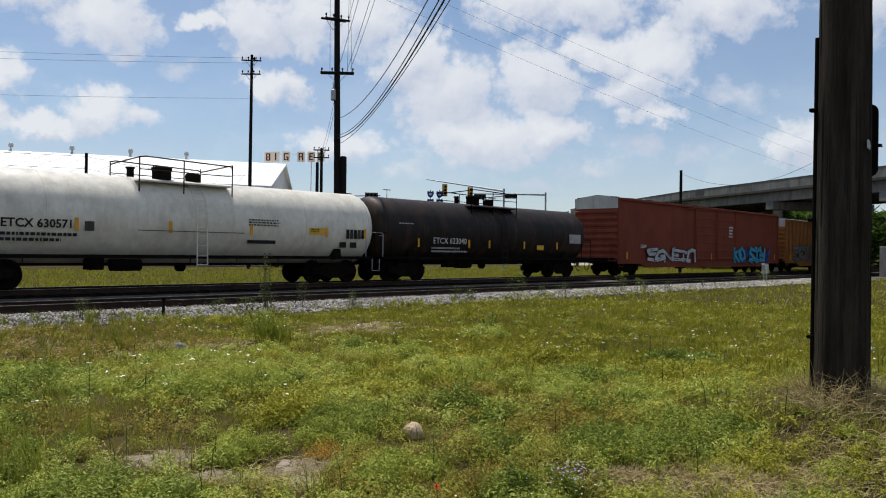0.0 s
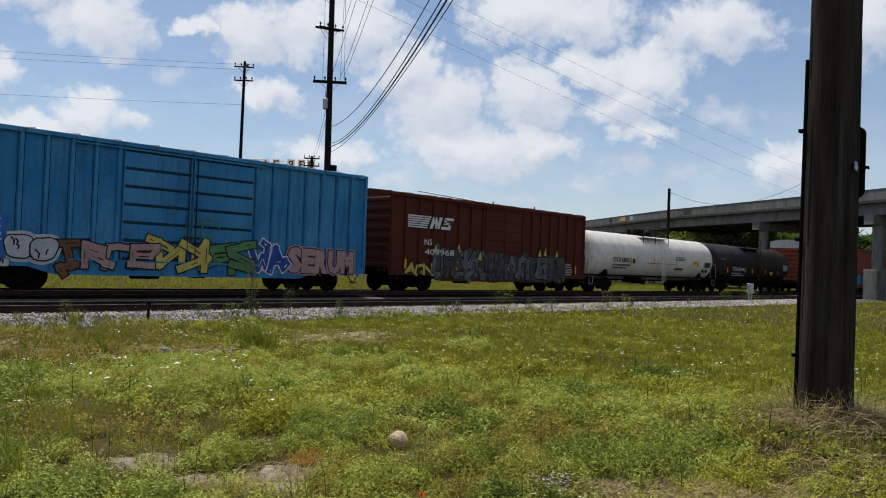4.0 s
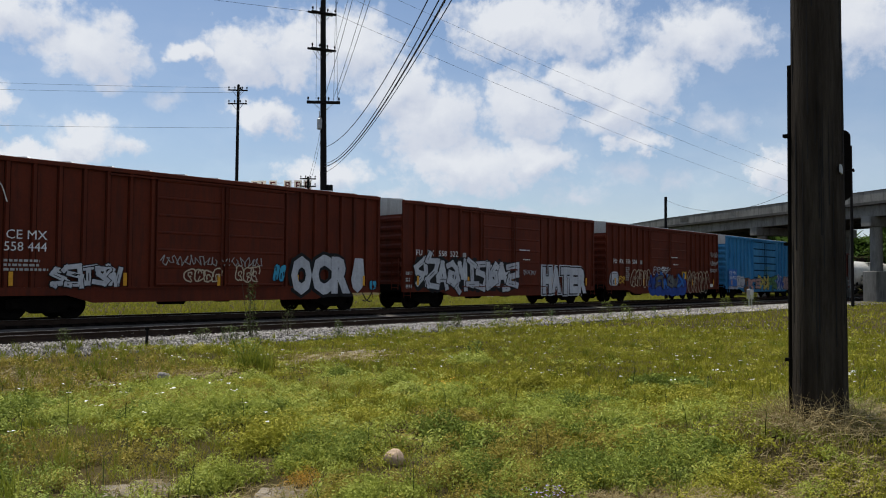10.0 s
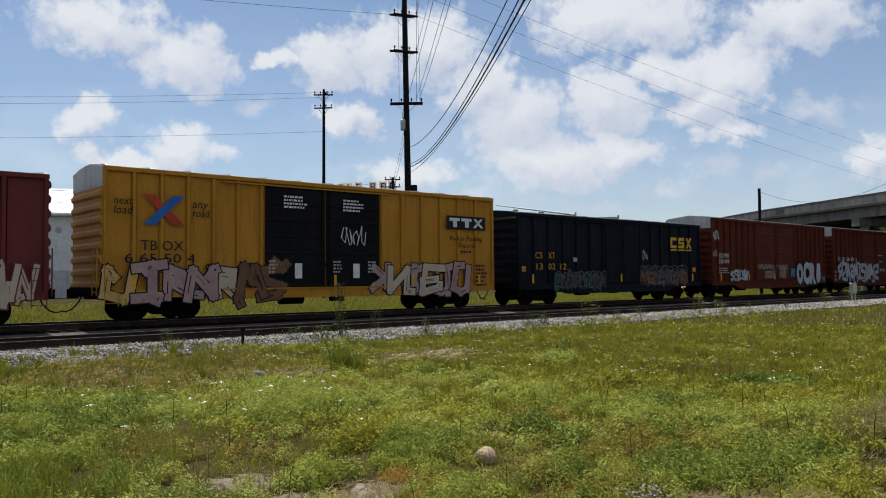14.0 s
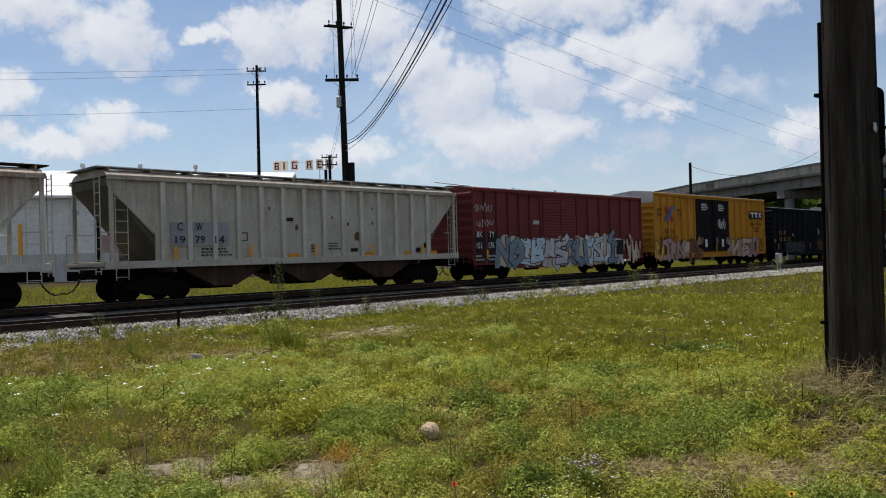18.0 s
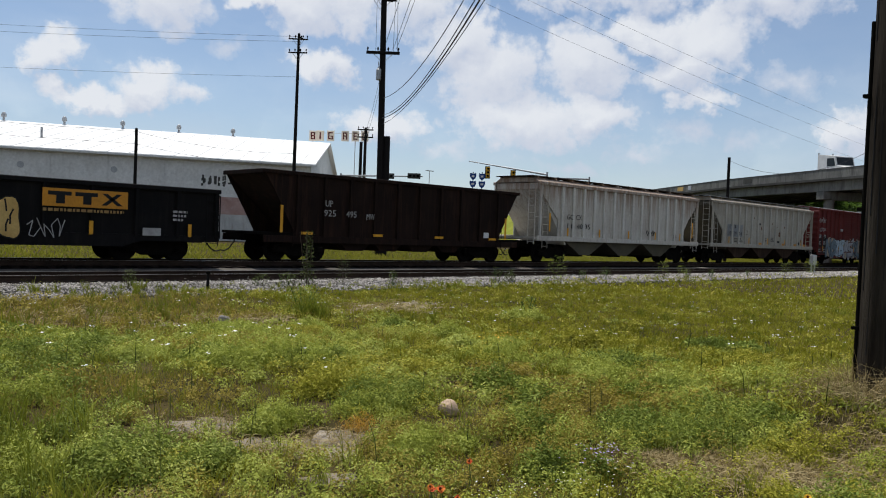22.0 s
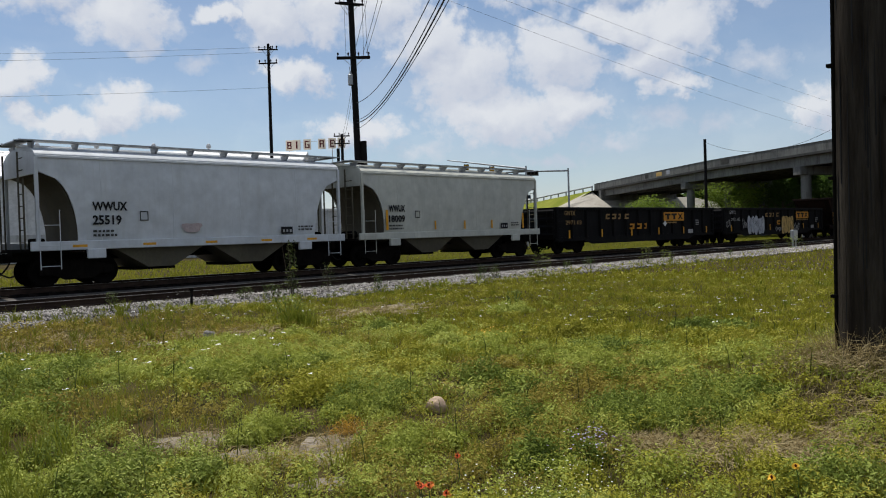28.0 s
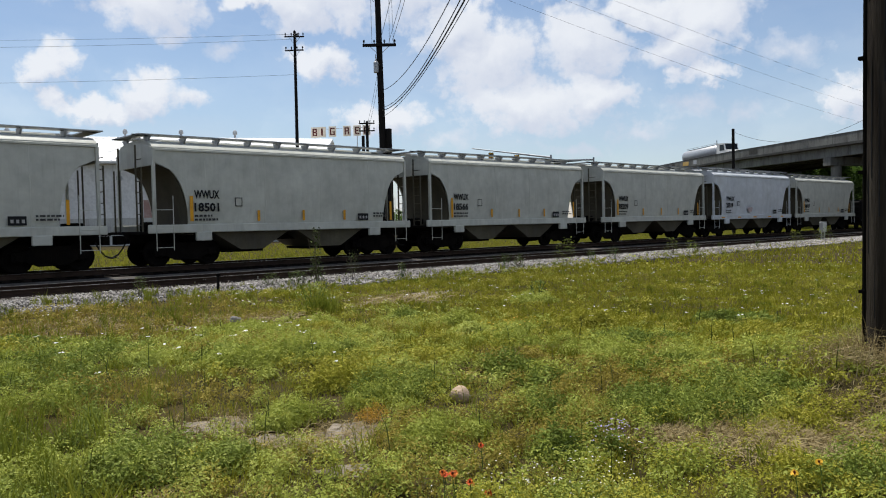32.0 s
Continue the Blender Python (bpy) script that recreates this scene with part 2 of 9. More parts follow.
def mat(name, c1, c2=None, rough=0.6, scale=3.0, metal=0.0, bump=0.15, fine=40.0, stain=None, streak=0.0, amount=0.5, island=0.0, spec=0.15, stretch=(1, 1, 1), trans=0.0, hang=None):
    """A node material: two tones by a broad noise, a finer grain, stains or vertical streaks, and relief. Colours are linear."""
    m = bpy.data.materials.new(name)
    m.use_nodes = True
    nt = m.node_tree
    b = nt.nodes["Principled BSDF"]
    L = nt.links.new
    tc = nt.nodes.new("ShaderNodeTexCoord")
    mp = nt.nodes.new("ShaderNodeMapping")
    mp.inputs["Scale"].default_value = stretch
    L(tc.outputs["Object"], mp.inputs["Vector"])
    info = nt.nodes.new("ShaderNodeObjectInfo")
    off = nt.nodes.new("ShaderNodeMath")
    off.operation, off.inputs[1].default_value = "MULTIPLY", 31.0
    L(info.outputs["Random"], off.inputs[0])

    def noise_(s, detail=4, rough_=0.55):
        n = nt.nodes.new("ShaderNodeTexNoise")
        n.noise_dimensions = "4D"
        n.inputs["Scale"].default_value, n.inputs["Detail"].default_value, n.inputs["Roughness"].default_value = s, detail, rough_
        L(mp.outputs[0], n.inputs["Vector"])
        L(off.outputs[0], n.inputs["W"])
        return n

    def ramp(sock, lo, hi):
        r = nt.nodes.new("ShaderNodeMapRange")
        L(sock, r.inputs["Value"])
        r.inputs["From Min"].default_value, r.inputs["From Max"].default_value = lo, hi
        return r.outputs[0]

    def mix(fac, a, c):
        n = nt.nodes.new("ShaderNodeMix")
        n.data_type = "RGBA"
        for s, v in (("Factor", fac), ("A", a), ("B", c)):
            if isinstance(v, (int, float)):
                n.inputs[s].default_value = v
            elif isinstance(v, tuple):
                n.inputs[s].default_value = (*v[:3], 1)
            else:
                L(v, n.inputs[s])
        return n.outputs["Result"]

    c2 = c2 or tuple(v * 0.78 for v in c1)
    n1, n2 = noise_(scale), noise_(fine, 3, 0.6)
    col = mix(ramp(n1.outputs["Fac"], 0.35, 0.65), tuple(c1), tuple(c2))
    grain = mix(ramp(n2.outputs["Fac"], 0.25, 0.75), (0.82, 0.82, 0.82), (1.12, 1.12, 1.12))
    mul = nt.nodes.new("ShaderNodeMix")
    mul.data_type, mul.blend_type = "RGBA", "MULTIPLY"
    mul.inputs["Factor"].default_value = 1.0
    L(col, mul.inputs["A"])
    L(grain, mul.inputs["B"])
    col = mul.outputs["Result"]
    if stain:
        s1 = noise_(1.0 if not streak else 2.2, 6, 0.65)
        if streak:
            mp2 = nt.nodes.new("ShaderNodeMapping")
            mp2.inputs["Scale"].default_value = (streak, streak, 0.22)
            L(tc.outputs["Object"], mp2.inputs["Vector"])
            L(mp2.outputs[0], s1.inputs["Vector"])
        f = ramp(s1.outputs["Fac"], 0.5, 0.72)
        if hang:        # rust that ran down from the eaves
            sp = nt.nodes.new("ShaderNodeSeparateXYZ")
            L(tc.outputs["Object"], sp.inputs[0])
            fade = ramp(sp.outputs["Z"], hang[0], hang[1])
            big = nt.nodes.new("ShaderNodeMath")
            big.operation, big.inputs[1].default_value = "MULTIPLY_ADD", 0.5
            L(fade, big.inputs[0])
            L(s1.outputs["Fac"], big.inputs[2])
            top = nt.nodes.new("ShaderNodeMath")
            top.operation = "MAXIMUM"
            low = nt.nodes.new("ShaderNodeMath")
            low.operation, low.inputs[1].default_value = "MULTIPLY", 0.45
            L(f, low.inputs[0])
            L(low.outputs[0], top.inputs[0])
            L(ramp(big.outputs[0], 0.66, 0.98), top.inputs[1])
            f = top.outputs[0]
        ff = nt.nodes.new("ShaderNodeMath")
        ff.operation, ff.inputs[1].default_value = "MULTIPLY", amount
        L(f, ff.inputs[0])
        col = mix(ff.outputs[0], col, tuple(stain))
        if streak:      # thin runs of dirt below every seam
            s2 = noise_(2.2, 5, 0.7)
            mp3 = nt.nodes.new("ShaderNodeMapping")
            mp3.inputs["Scale"].default_value = (streak * 4.5, streak * 4.5, 0.3)
            L(tc.outputs["Object"], mp3.inputs["Vector"])
            L(mp3.outputs[0], s2.inputs["Vector"])
            f2 = nt.nodes.new("ShaderNodeMath")
            f2.operation, f2.inputs[1].default_value = "MULTIPLY", amount * 0.7
            L(ramp(s2.outputs["Fac"], 0.52, 0.75), f2.inputs[0])
            col = mix(f2.outputs[0], col, tuple(v * 0.8 for v in stain))
    if island:
        geo = nt.nodes.new("ShaderNodeNewGeometry")
        hs = nt.nodes.new("ShaderNodeHueSaturation")
        L(col, hs.inputs["Color"])
        L(ramp(geo.outputs["Random Per Island"], 0, 1), hs.inputs["Value"])
        hs.inputs["Value"].links[0].from_node.inputs["To Min"].default_value = 1 - island
        hs.inputs["Value"].links[0].from_node.inputs["To Max"].default_value = 1 + island
        col = hs.outputs["Color"]
    L(col, b.inputs["Base Color"])
    b.inputs["Metallic"].default_value = metal
    b.inputs["Specular IOR Level"].default_value = spec
    rr = nt.nodes.new("ShaderNodeMapRange")
    L(n2.outputs["Fac"], rr.inputs["Value"])
    rr.inputs["To Min"].default_value, rr.inputs["To Max"].default_value = max(0.02, rough - 0.12), min(1, rough + 0.12)
    L(rr.outputs[0], b.inputs["Roughness"])
    if bump:
        bp = nt.nodes.new("ShaderNodeBump")
        bp.inputs["Strength"].default_value, bp.inputs["Distance"].default_value = bump, 0.02
        L(n2.outputs["Fac"], bp.inputs["Height"])
        L(bp.outputs[0], b.inputs["Normal"])
    if trans:
        b.inputs["Transmission Weight"].default_value = 0.0
        b.inputs["Subsurface Weight"].default_value = 0.0
    return m


def leaf_mat(name, cols, scale=0.5, sat=1.0, translucent=0.35):
    """Leaves and blades: colour by island and by a broad noise over the ground, light passing through."""
    m = bpy.data.materials.new(name)
    m.use_nodes = True
    nt = m.node_tree
    L = nt.links.new
    b = nt.nodes["Principled BSDF"]
    geo = nt.nodes.new("ShaderNodeNewGeometry")
    tc = nt.nodes.new("ShaderNodeTexCoord")
    nz = nt.nodes.new("ShaderNodeTexNoise")
    nz.inputs["Scale"].default_value, nz.inputs["Detail"].default_value = scale, 4
    L(tc.outputs["Object"], nz.inputs["Vector"])
    ad = nt.nodes.new("ShaderNodeMath")
    ad.operation = "MULTIPLY_ADD"
    L(geo.outputs["Random Per Island"], ad.inputs[0])
    ad.inputs[1].default_value = 0.34
    plant = nt.nodes.new("ShaderNodeTexNoise")
    plant.inputs["Scale"].default_value, plant.inputs["Detail"].default_value = scale * 9, 2
    L(tc.outputs["Object"], plant.inputs["Vector"])
    both = nt.nodes.new("ShaderNodeMath")
    both.operation = "ADD"
    half = nt.nodes.new("ShaderNodeMath")
    half.operation, half.inputs[1].default_value = "MULTIPLY", 0.5
    L(nz.outputs["Fac"], both.inputs[0])
    L(plant.outputs["Fac"], both.inputs[1])
    L(both.outputs[0], half.inputs[0])
    r = nt.nodes.new("ShaderNodeMapRange")
    L(half.outputs[0], r.inputs["Value"])
    r.inputs["From Min"].default_value, r.inputs["From Max"].default_value = 0.33, 0.67
    r.inputs["To Min"].default_value, r.inputs["To Max"].default_value = 0.0, 0.66
    L(r.outputs[0], ad.inputs[2])
    ramp = nt.nodes.new("ShaderNodeValToRGB")
    e = ramp.color_ramp.elements
    e[0].position, e[0].color = 0.0, (*cols[0], 1)
    e[1].position, e[1].color = 1.0, (*cols[-1], 1)
    for i, c in enumerate(cols[1:-1]):
        k = e.new((i + 1) / (len(cols) - 1))
        k.color = (*c, 1)
    L(ad.outputs[0], ramp.inputs["Fac"])
    L(ramp.outputs["Color"], b.inputs["Base Color"])
    b.inputs["Roughness"].default_value = 0.55
    b.inputs["Specular IOR Level"].default_value = 0.05
    tr = nt.nodes.new("ShaderNodeBsdfTranslucent")
    L(ramp.outputs["Color"], tr.inputs["Color"])
    mx = nt.nodes.new("ShaderNodeMixShader")
    mx.inputs[0].default_value = translucent
    L(b.outputs[0], mx.inputs[1])
    L(tr.outputs[0], mx.inputs[2])
    L(mx.outputs[0], nt.nodes["Material Output"].inputs["Surface"])
    return m


def words(text, cap, width, material, parent, x, z, y=None, name="lettering", label="", skew=0.0, bold=0.0):
    """Raised letters on a face that looks towards -y. x, z: the start of the base line; cap: height of a capital; width: of the whole line."""
    cu = bpy.data.curves.new("letters", "FONT")
    cu.body, cu.size, cu.extrude, cu.offset, cu.shear, cu.resolution_u = text, cap / 0.69, 0.002, bold, skew, 2
    tmp = new("letters", cu)
    me = bpy.data.meshes.new_from_object(tmp.evaluated_get(bpy.context.evaluated_depsgraph_get()))
    bpy.data.objects.remove(tmp)
    bpy.data.curves.remove(cu)
    xs = [v.co.x for v in me.vertices]
    k = width / (max(xs) - min(xs)) if width else 1
    me.transform(Matrix.Translation((x, -HW - .045 if y is None else y, z)) @ Matrix.Rotation(radians(90), 4, "X") @ Matrix.Diagonal((k, 1, 1, 1)) @ Matrix.Translation((-min(xs), 0, 0)))
    me.materials.clear()
    me.materials.append(material)
    return part(name, me, material, parent, label)

# ---- materials ----
M_SOIL = mat("soil", (0.062, 0.048, 0.02), (0.035, 0.03, 0.012), rough=0.95, scale=1.2, fine=30, bump=0.8, stain=(0.11, 0.08, 0.045), amount=0.6, spec=0.02)
M_DUST = mat("dry_bare_earth", (0.30, 0.26, 0.205), (0.19, 0.16, 0.12), rough=0.95, scale=6.0, fine=60, bump=0.8, stain=(0.10, 0.08, 0.05), amount=0.7, spec=0.02)
M_BALLAST = mat("ballast", (0.14, 0.13, 0.118), (0.07, 0.063, 0.057), rough=0.9, scale=2.2, fine=28, bump=1.0, spec=0.03)
# Oily ballast, darkened further with the shade of the passing train.
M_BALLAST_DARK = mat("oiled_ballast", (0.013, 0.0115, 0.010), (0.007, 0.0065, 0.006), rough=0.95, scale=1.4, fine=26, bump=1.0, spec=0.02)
M_STONE = mat("crushed_stone", (0.31, 0.29, 0.265), (0.135, 0.125, 0.112), rough=0.85, scale=1.2, fine=30, bump=0.4, island=0.75, spec=0.05)
M_RAIL = mat("rail_steel", (0.06, 0.04, 0.03), (0.035, 0.025, 0.02), rough=0.7, metal=0.2, scale=3, fine=50, spec=0.02)
M_RAILTOP = mat("polished_rail_head", (0.36, 0.35, 0.34), (0.24, 0.22, 0.2), rough=0.33, metal=0.85, scale=3, fine=50)
M_TIE = mat("creosoted_timber", (0.022, 0.017, 0.014), (0.013, 0.010, 0.009), rough=0.9, scale=5, fine=40, bump=0.6, stretch=(4, 1, 4), spec=0.02)
M_CONC = mat("weathered_concrete", (0.205, 0.205, 0.19), (0.14, 0.14, 0.132), rough=0.9, scale=0.5, fine=12, bump=0.3, stain=(0.055, 0.055, 0.05), streak=1.0, amount=0.85, spec=0.05)
# Stained darker copy of the concrete, with the underside's shade in its colour.
M_CONC_D = mat("stained_shaded_concrete", (0.085, 0.083, 0.077), (0.055, 0.053, 0.05), rough=0.9, scale=0.6, fine=12, bump=0.3, stain=(0.03, 0.03, 0.028), streak=1.2, amount=0.6, spec=0.05)
M_PAVING = mat("sunlit_slope_concrete", (0.42, 0.39, 0.33), (0.33, 0.3, 0.25), rough=0.9, scale=0.4, fine=12, bump=0.3, stain=(0.18, 0.17, 0.14), amount=0.5)
M_POLE = mat("weathered_pole_wood", (0.046, 0.038, 0.030), (0.018, 0.014, 0.011), rough=0.92, scale=2.2, fine=16, bump=0.9, stretch=(5, 5, 0.45), stain=(0.11, 0.096, 0.08), amount=0.5, spec=0.04)
M_POLE_FAR = mat("dark_pole_wood", (0.013, 0.011, 0.010), (0.008, 0.007, 0.007), rough=0.9, scale=3, fine=20, stretch=(4, 4, 0.5))
M_WIRE = mat("black_cable", (0.02, 0.02, 0.022), rough=0.5, scale=2, bump=0)
M_GALV = mat("galvanised_steel", (0.42, 0.43, 0.44), (0.33, 0.34, 0.35), rough=0.5, metal=0.6, scale=3, fine=30)
# Grimy running gear, blackened further with the shade under the cars.
M_DARK = mat("grimy_shaded_black", (0.006, 0.0055, 0.005), (0.010, 0.0085, 0.007), rough=0.9, scale=3, fine=25, bump=0.3, stain=(0.026, 0.02, 0.016), amount=0.35, spec=0.02)
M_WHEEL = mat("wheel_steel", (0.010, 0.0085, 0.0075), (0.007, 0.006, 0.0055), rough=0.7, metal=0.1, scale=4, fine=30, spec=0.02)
RUST = (0.13, 0.055, 0.025)
M_BROWN = mat("boxcar_brown", (0.112, 0.0195, 0.0065), (0.085, 0.015, 0.0055), rough=0.62, scale=0.7, fine=12, bump=0.1, stain=(0.04, 0.013, 0.008), streak=2.0, amount=0.75)
M_NSBROWN = mat("faded_boxcar_brown", (0.098, 0.02, 0.009), (0.076, 0.016, 0.008), rough=0.65, scale=0.6, fine=12, bump=0.1, stain=(0.04, 0.018, 0.014), streak=2.4, amount=0.7)
# Seam colours: dirt and rust, darkened to draw the side posts' shade.
M_SEAM = mat("dirt_and_post_shade", (0.022, 0.008, 0.005), (0.04, 0.014, 0.008), rough=0.85, scale=1.5, fine=14, bump=0.1, spec=0.03)
M_SEAMBLUE = mat("dirt_and_post_shade_blue", (0.012, 0.03, 0.05), (0.02, 0.05, 0.08), rough=0.85, scale=1.5, fine=14, bump=0.1, spec=0.03)
M_SEAMBLACK = mat("dirt_and_post_shade_black", (0.003, 0.003, 0.004), (0.006, 0.006, 0.007), rough=0.85, scale=1.5, fine=14, bump=0.1, spec=0.03)
M_SEAMYELLOW = mat("rust_and_post_shade_yellow", (0.2, 0.09, 0.02), (0.3, 0.14, 0.02), rough=0.85, scale=1.5, fine=14, bump=0.1, spec=0.03)
M_RED = mat("faded_oxide_red", (0.17, 0.034, 0.03), (0.13, 0.027, 0.024), rough=0.65, scale=0.6, fine=12, bump=0.1, stain=(0.09, 0.03, 0.03), streak=2.0, amount=0.6)
M_BLUE = mat("sun_faded_blue", (0.022, 0.17, 0.37), (0.06, 0.245, 0.44), rough=0.6, scale=0.5, fine=12, bump=0.1, stain=(0.02, 0.06, 0.09), streak=1.6, amount=0.7)
M_NAVY = mat("dark_navy", (0.0065, 0.0085, 0.0135), (0.009, 0.0115, 0.017), rough=0.55, scale=0.7, fine=12, bump=0.1, stain=(0.022, 0.022, 0.023), streak=2.2, amount=0.5, spec=0.06)
M_YELLOW = mat("boxcar_yellow", (0.49, 0.225, 0.02), (0.43, 0.19, 0.018), rough=0.55, scale=0.6, fine=12, bump=0.1, stain=(0.20, 0.085, 0.025), streak=2.2, amount=0.5)
M_ORANGE = mat("old_orange_paint", (0.3, 0.12, 0.03), (0.22, 0.09, 0.03), rough=0.65, scale=0.6, fine=12, stain=RUST, streak=2.2, amount=0.7)
M_BLACK = mat("matt_black_paint", (0.006, 0.006, 0.0065), (0.01, 0.0095, 0.0095), rough=0.6, scale=1.0, fine=12, bump=0.15, stain=(0.025, 0.02, 0.018), streak=2.0, amount=0.4, spec=0.06)
M_TANKBLK = mat("dusty_black_tank", (0.012, 0.011, 0.010), (0.022, 0.018, 0.015), rough=0.55, scale=0.6, fine=14, bump=0.12, stain=(0.09, 0.042, 0.025), streak=0.9, amount=0.6)
M_TANKWHT = mat("grubby_white_tank", (0.70, 0.67, 0.585), (0.63, 0.595, 0.51), rough=0.34, scale=0.4, fine=3, bump=0.01, stain=(0.36, 0.28, 0.19), streak=0.7, amount=0.4, spec=0.4)
M_HOPGREY = mat("hopper_beige_grey", (0.45, 0.425, 0.36), (0.37, 0.345, 0.285), rough=0.6, scale=0.9, fine=14, bump=0.1, stain=(0.17, 0.105, 0.055), streak=1.8, amount=0.65, hang=(2.6, 4.9))
M_HOPRIB = mat("hopper_rib_grey", (0.52, 0.50, 0.435), (0.45, 0.43, 0.37), rough=0.6, scale=1.2, fine=14, bump=0.1, stain=(0.24, 0.17, 0.1), streak=2.4, amount=0.45)
M_HOPRUST = mat("hopper_grey_rust_streaked", (0.58, 0.555, 0.49), (0.49, 0.455, 0.39), rough=0.62, scale=0.7, fine=14, bump=0.1, stain=(0.20, 0.10, 0.05), streak=2.6, amount=0.8, hang=(2.0, 4.6))
M_WWUX = mat("hopper_light_grey", (0.53, 0.53, 0.465), (0.475, 0.475, 0.415), rough=0.45, scale=0.5, fine=2.2, bump=0.0, stain=(0.33, 0.315, 0.25), streak=1.0, amount=0.4)
M_WWHITE = mat("hopper_white", (0.60, 0.62, 0.635), (0.55, 0.57, 0.58), rough=0.42, scale=0.5, fine=2.2, bump=0.0, stain=(0.43, 0.42, 0.38), streak=1.0, amount=0.3)
# Grimy olive, taken darker to paint the shade under the hopper ends.
M_SLOPE = mat("grimy_shaded_sheet", (0.11, 0.098, 0.065), (0.07, 0.06, 0.042), rough=0.75, scale=0.8, fine=14, stain=(0.09, 0.08, 0.065), streak=1.0, amount=0.7)
M_OPENHOP = mat("rusty_black_hopper", (0.012, 0.0078, 0.0065), (0.021, 0.0125, 0.0095), rough=0.75, scale=0.8, fine=14, bump=0.2, stain=(0.05, 0.024, 0.015), streak=2.2, amount=0.65, spec=0.06)
M_CNW = mat("sunburnt_oxide_paint", (0.20, 0.048, 0.026), (0.165, 0.038, 0.02), rough=0.7, scale=0.6, fine=12, bump=0.1, stain=(0.09, 0.03, 0.018), streak=1.6, amount=0.6)
# Discharge bays: dark brown in two tones with paler streaks.
M_DARKBAY = mat("dark_brown_bay", (0.055, 0.034, 0.024), (0.03, 0.02, 0.015), rough=0.8, scale=0.9, fine=14, bump=0.2, stain=(0.10, 0.065, 0.045), streak=1.5, amount=0.6, spec=0.05)
M_RIBGREY = mat("pale_rib_paint", (0.66, 0.64, 0.575), (0.57, 0.545, 0.48), rough=0.62, scale=1.2, fine=14, bump=0.1, stain=(0.26, 0.15, 0.08), streak=2.4, amount=0.5)
M_SPRAYGOLD = mat("pale_gold_spray", (0.62, 0.42, 0.15), (0.50, 0.32, 0.10), rough=0.5, scale=1.6, fine=12, bump=0, stain=(0.25, 0.15, 0.05), streak=2.0, amount=0.4)
M_WHITEPAINT = mat("white_paint", (0.72, 0.72, 0.70), (0.6, 0.6, 0.58), rough=0.6, scale=2, fine=20, bump=0)
M_ENDGREY = mat("pale_grey_end_paint", (0.5, 0.5, 0.47), (0.42, 0.42, 0.4), rough=0.6, scale=1, fine=14, stain=(0.2, 0.17, 0.14), streak=2, amount=0.5)
M_BLACKPAINT = mat("black_lettering", (0.015, 0.015, 0.016), rough=0.6, scale=2, fine=20, bump=0)
M_ORANGEPAINT = mat("orange_lettering", (0.62, 0.27, 0.03), (0.5, 0.22, 0.03), rough=0.6, scale=2, fine=20, bump=0)
M_GOLD = mat("yellow_lettering", (0.72, 0.42, 0.04), (0.62, 0.36, 0.04), rough=0.6, scale=2, fine=20, bump=0)
M_REFL = mat("yellow_reflector", (0.75, 0.36, 0.03), rough=0.35, scale=4, bump=0)
M_FADED = mat("faded_white_paint", (0.42, 0.41, 0.39), (0.3, 0.29, 0.28), rough=0.7, scale=3, fine=20, bump=0)
M_SPRAYW = mat("silver_spray_paint", (0.5, 0.51, 0.53), (0.38, 0.39, 0.42), rough=0.5, scale=1.6, fine=12, bump=0, stain=(0.2, 0.2, 0.21), streak=2.0, amount=0.35)
M_SPRAYDULL = mat("dull_grey_spray", (0.15, 0.155, 0.145), (0.075, 0.075, 0.07), rough=0.6, scale=2.6, fine=12, bump=0, stain=(0.03, 0.022, 0.02), streak=1.6, amount=0.8)
M_SPRAYASH = mat("sooty_grey_spray", (0.075, 0.075, 0.07), (0.035, 0.033, 0.03), rough=0.6, scale=2.6, fine=12, bump=0, stain=(0.1, 0.1, 0.08), streak=1.6, amount=0.7)
M_SPRAYTEAL = mat("dark_teal_spray", (0.035, 0.09, 0.09), (0.02, 0.055, 0.06), rough=0.5, scale=1.6, fine=12, bump=0)
M_SPRAYBLUE = mat("blue_spray", (0.03, 0.08, 0.33), (0.02, 0.05, 0.22), rough=0.5, scale=1.6, fine=12, bump=0)
M_SPRAYSKY = mat("sky_blue_spray", (0.40, 0.53, 0.62), (0.50, 0.58, 0.63), rough=0.5, scale=1.2, fine=12, bump=0)
M_SPRAYCYAN = mat("turquoise_spray", (0.05, 0.35, 0.5), (0.04, 0.25, 0.4), rough=0.5, scale=1.6, fine=12, bump=0)
M_SPRAYPINK = mat("pink_spray", (0.42, 0.28, 0.25), (0.33, 0.2, 0.19), rough=0.5, scale=1.6, fine=12, bump=0)
M_SPRAYGREEN = mat("green_spray", (0.1, 0.24, 0.08), (0.08, 0.16, 0.07), rough=0.5, scale=1.6, fine=12, bump=0)
M_SPRAYLEM = mat("pale_yellow_spray", (0.55, 0.47, 0.1), (0.46, 0.36, 0.09), rough=0.5, scale=1.6, fine=12, bump=0)
M_SPRAYBRN = mat("brown_spray", (0.2, 0.095, 0.045), (0.13, 0.062, 0.034), rough=0.5, scale=1.6, fine=12, bump=0)
M_SPRAYPALE = mat("pale_outline_spray", (0.5, 0.42, 0.3), (0.45, 0.36, 0.26), rough=0.5, scale=1.6, fine=12, bump=0)
M_WALLWHITE = mat("white_metal_siding", (0.68, 0.68, 0.66), (0.6, 0.6, 0.58), rough=0.6, scale=0.15, fine=4, bump=0.1, stain=(0.45, 0.44, 0.41), streak=0.3, amount=0.5)
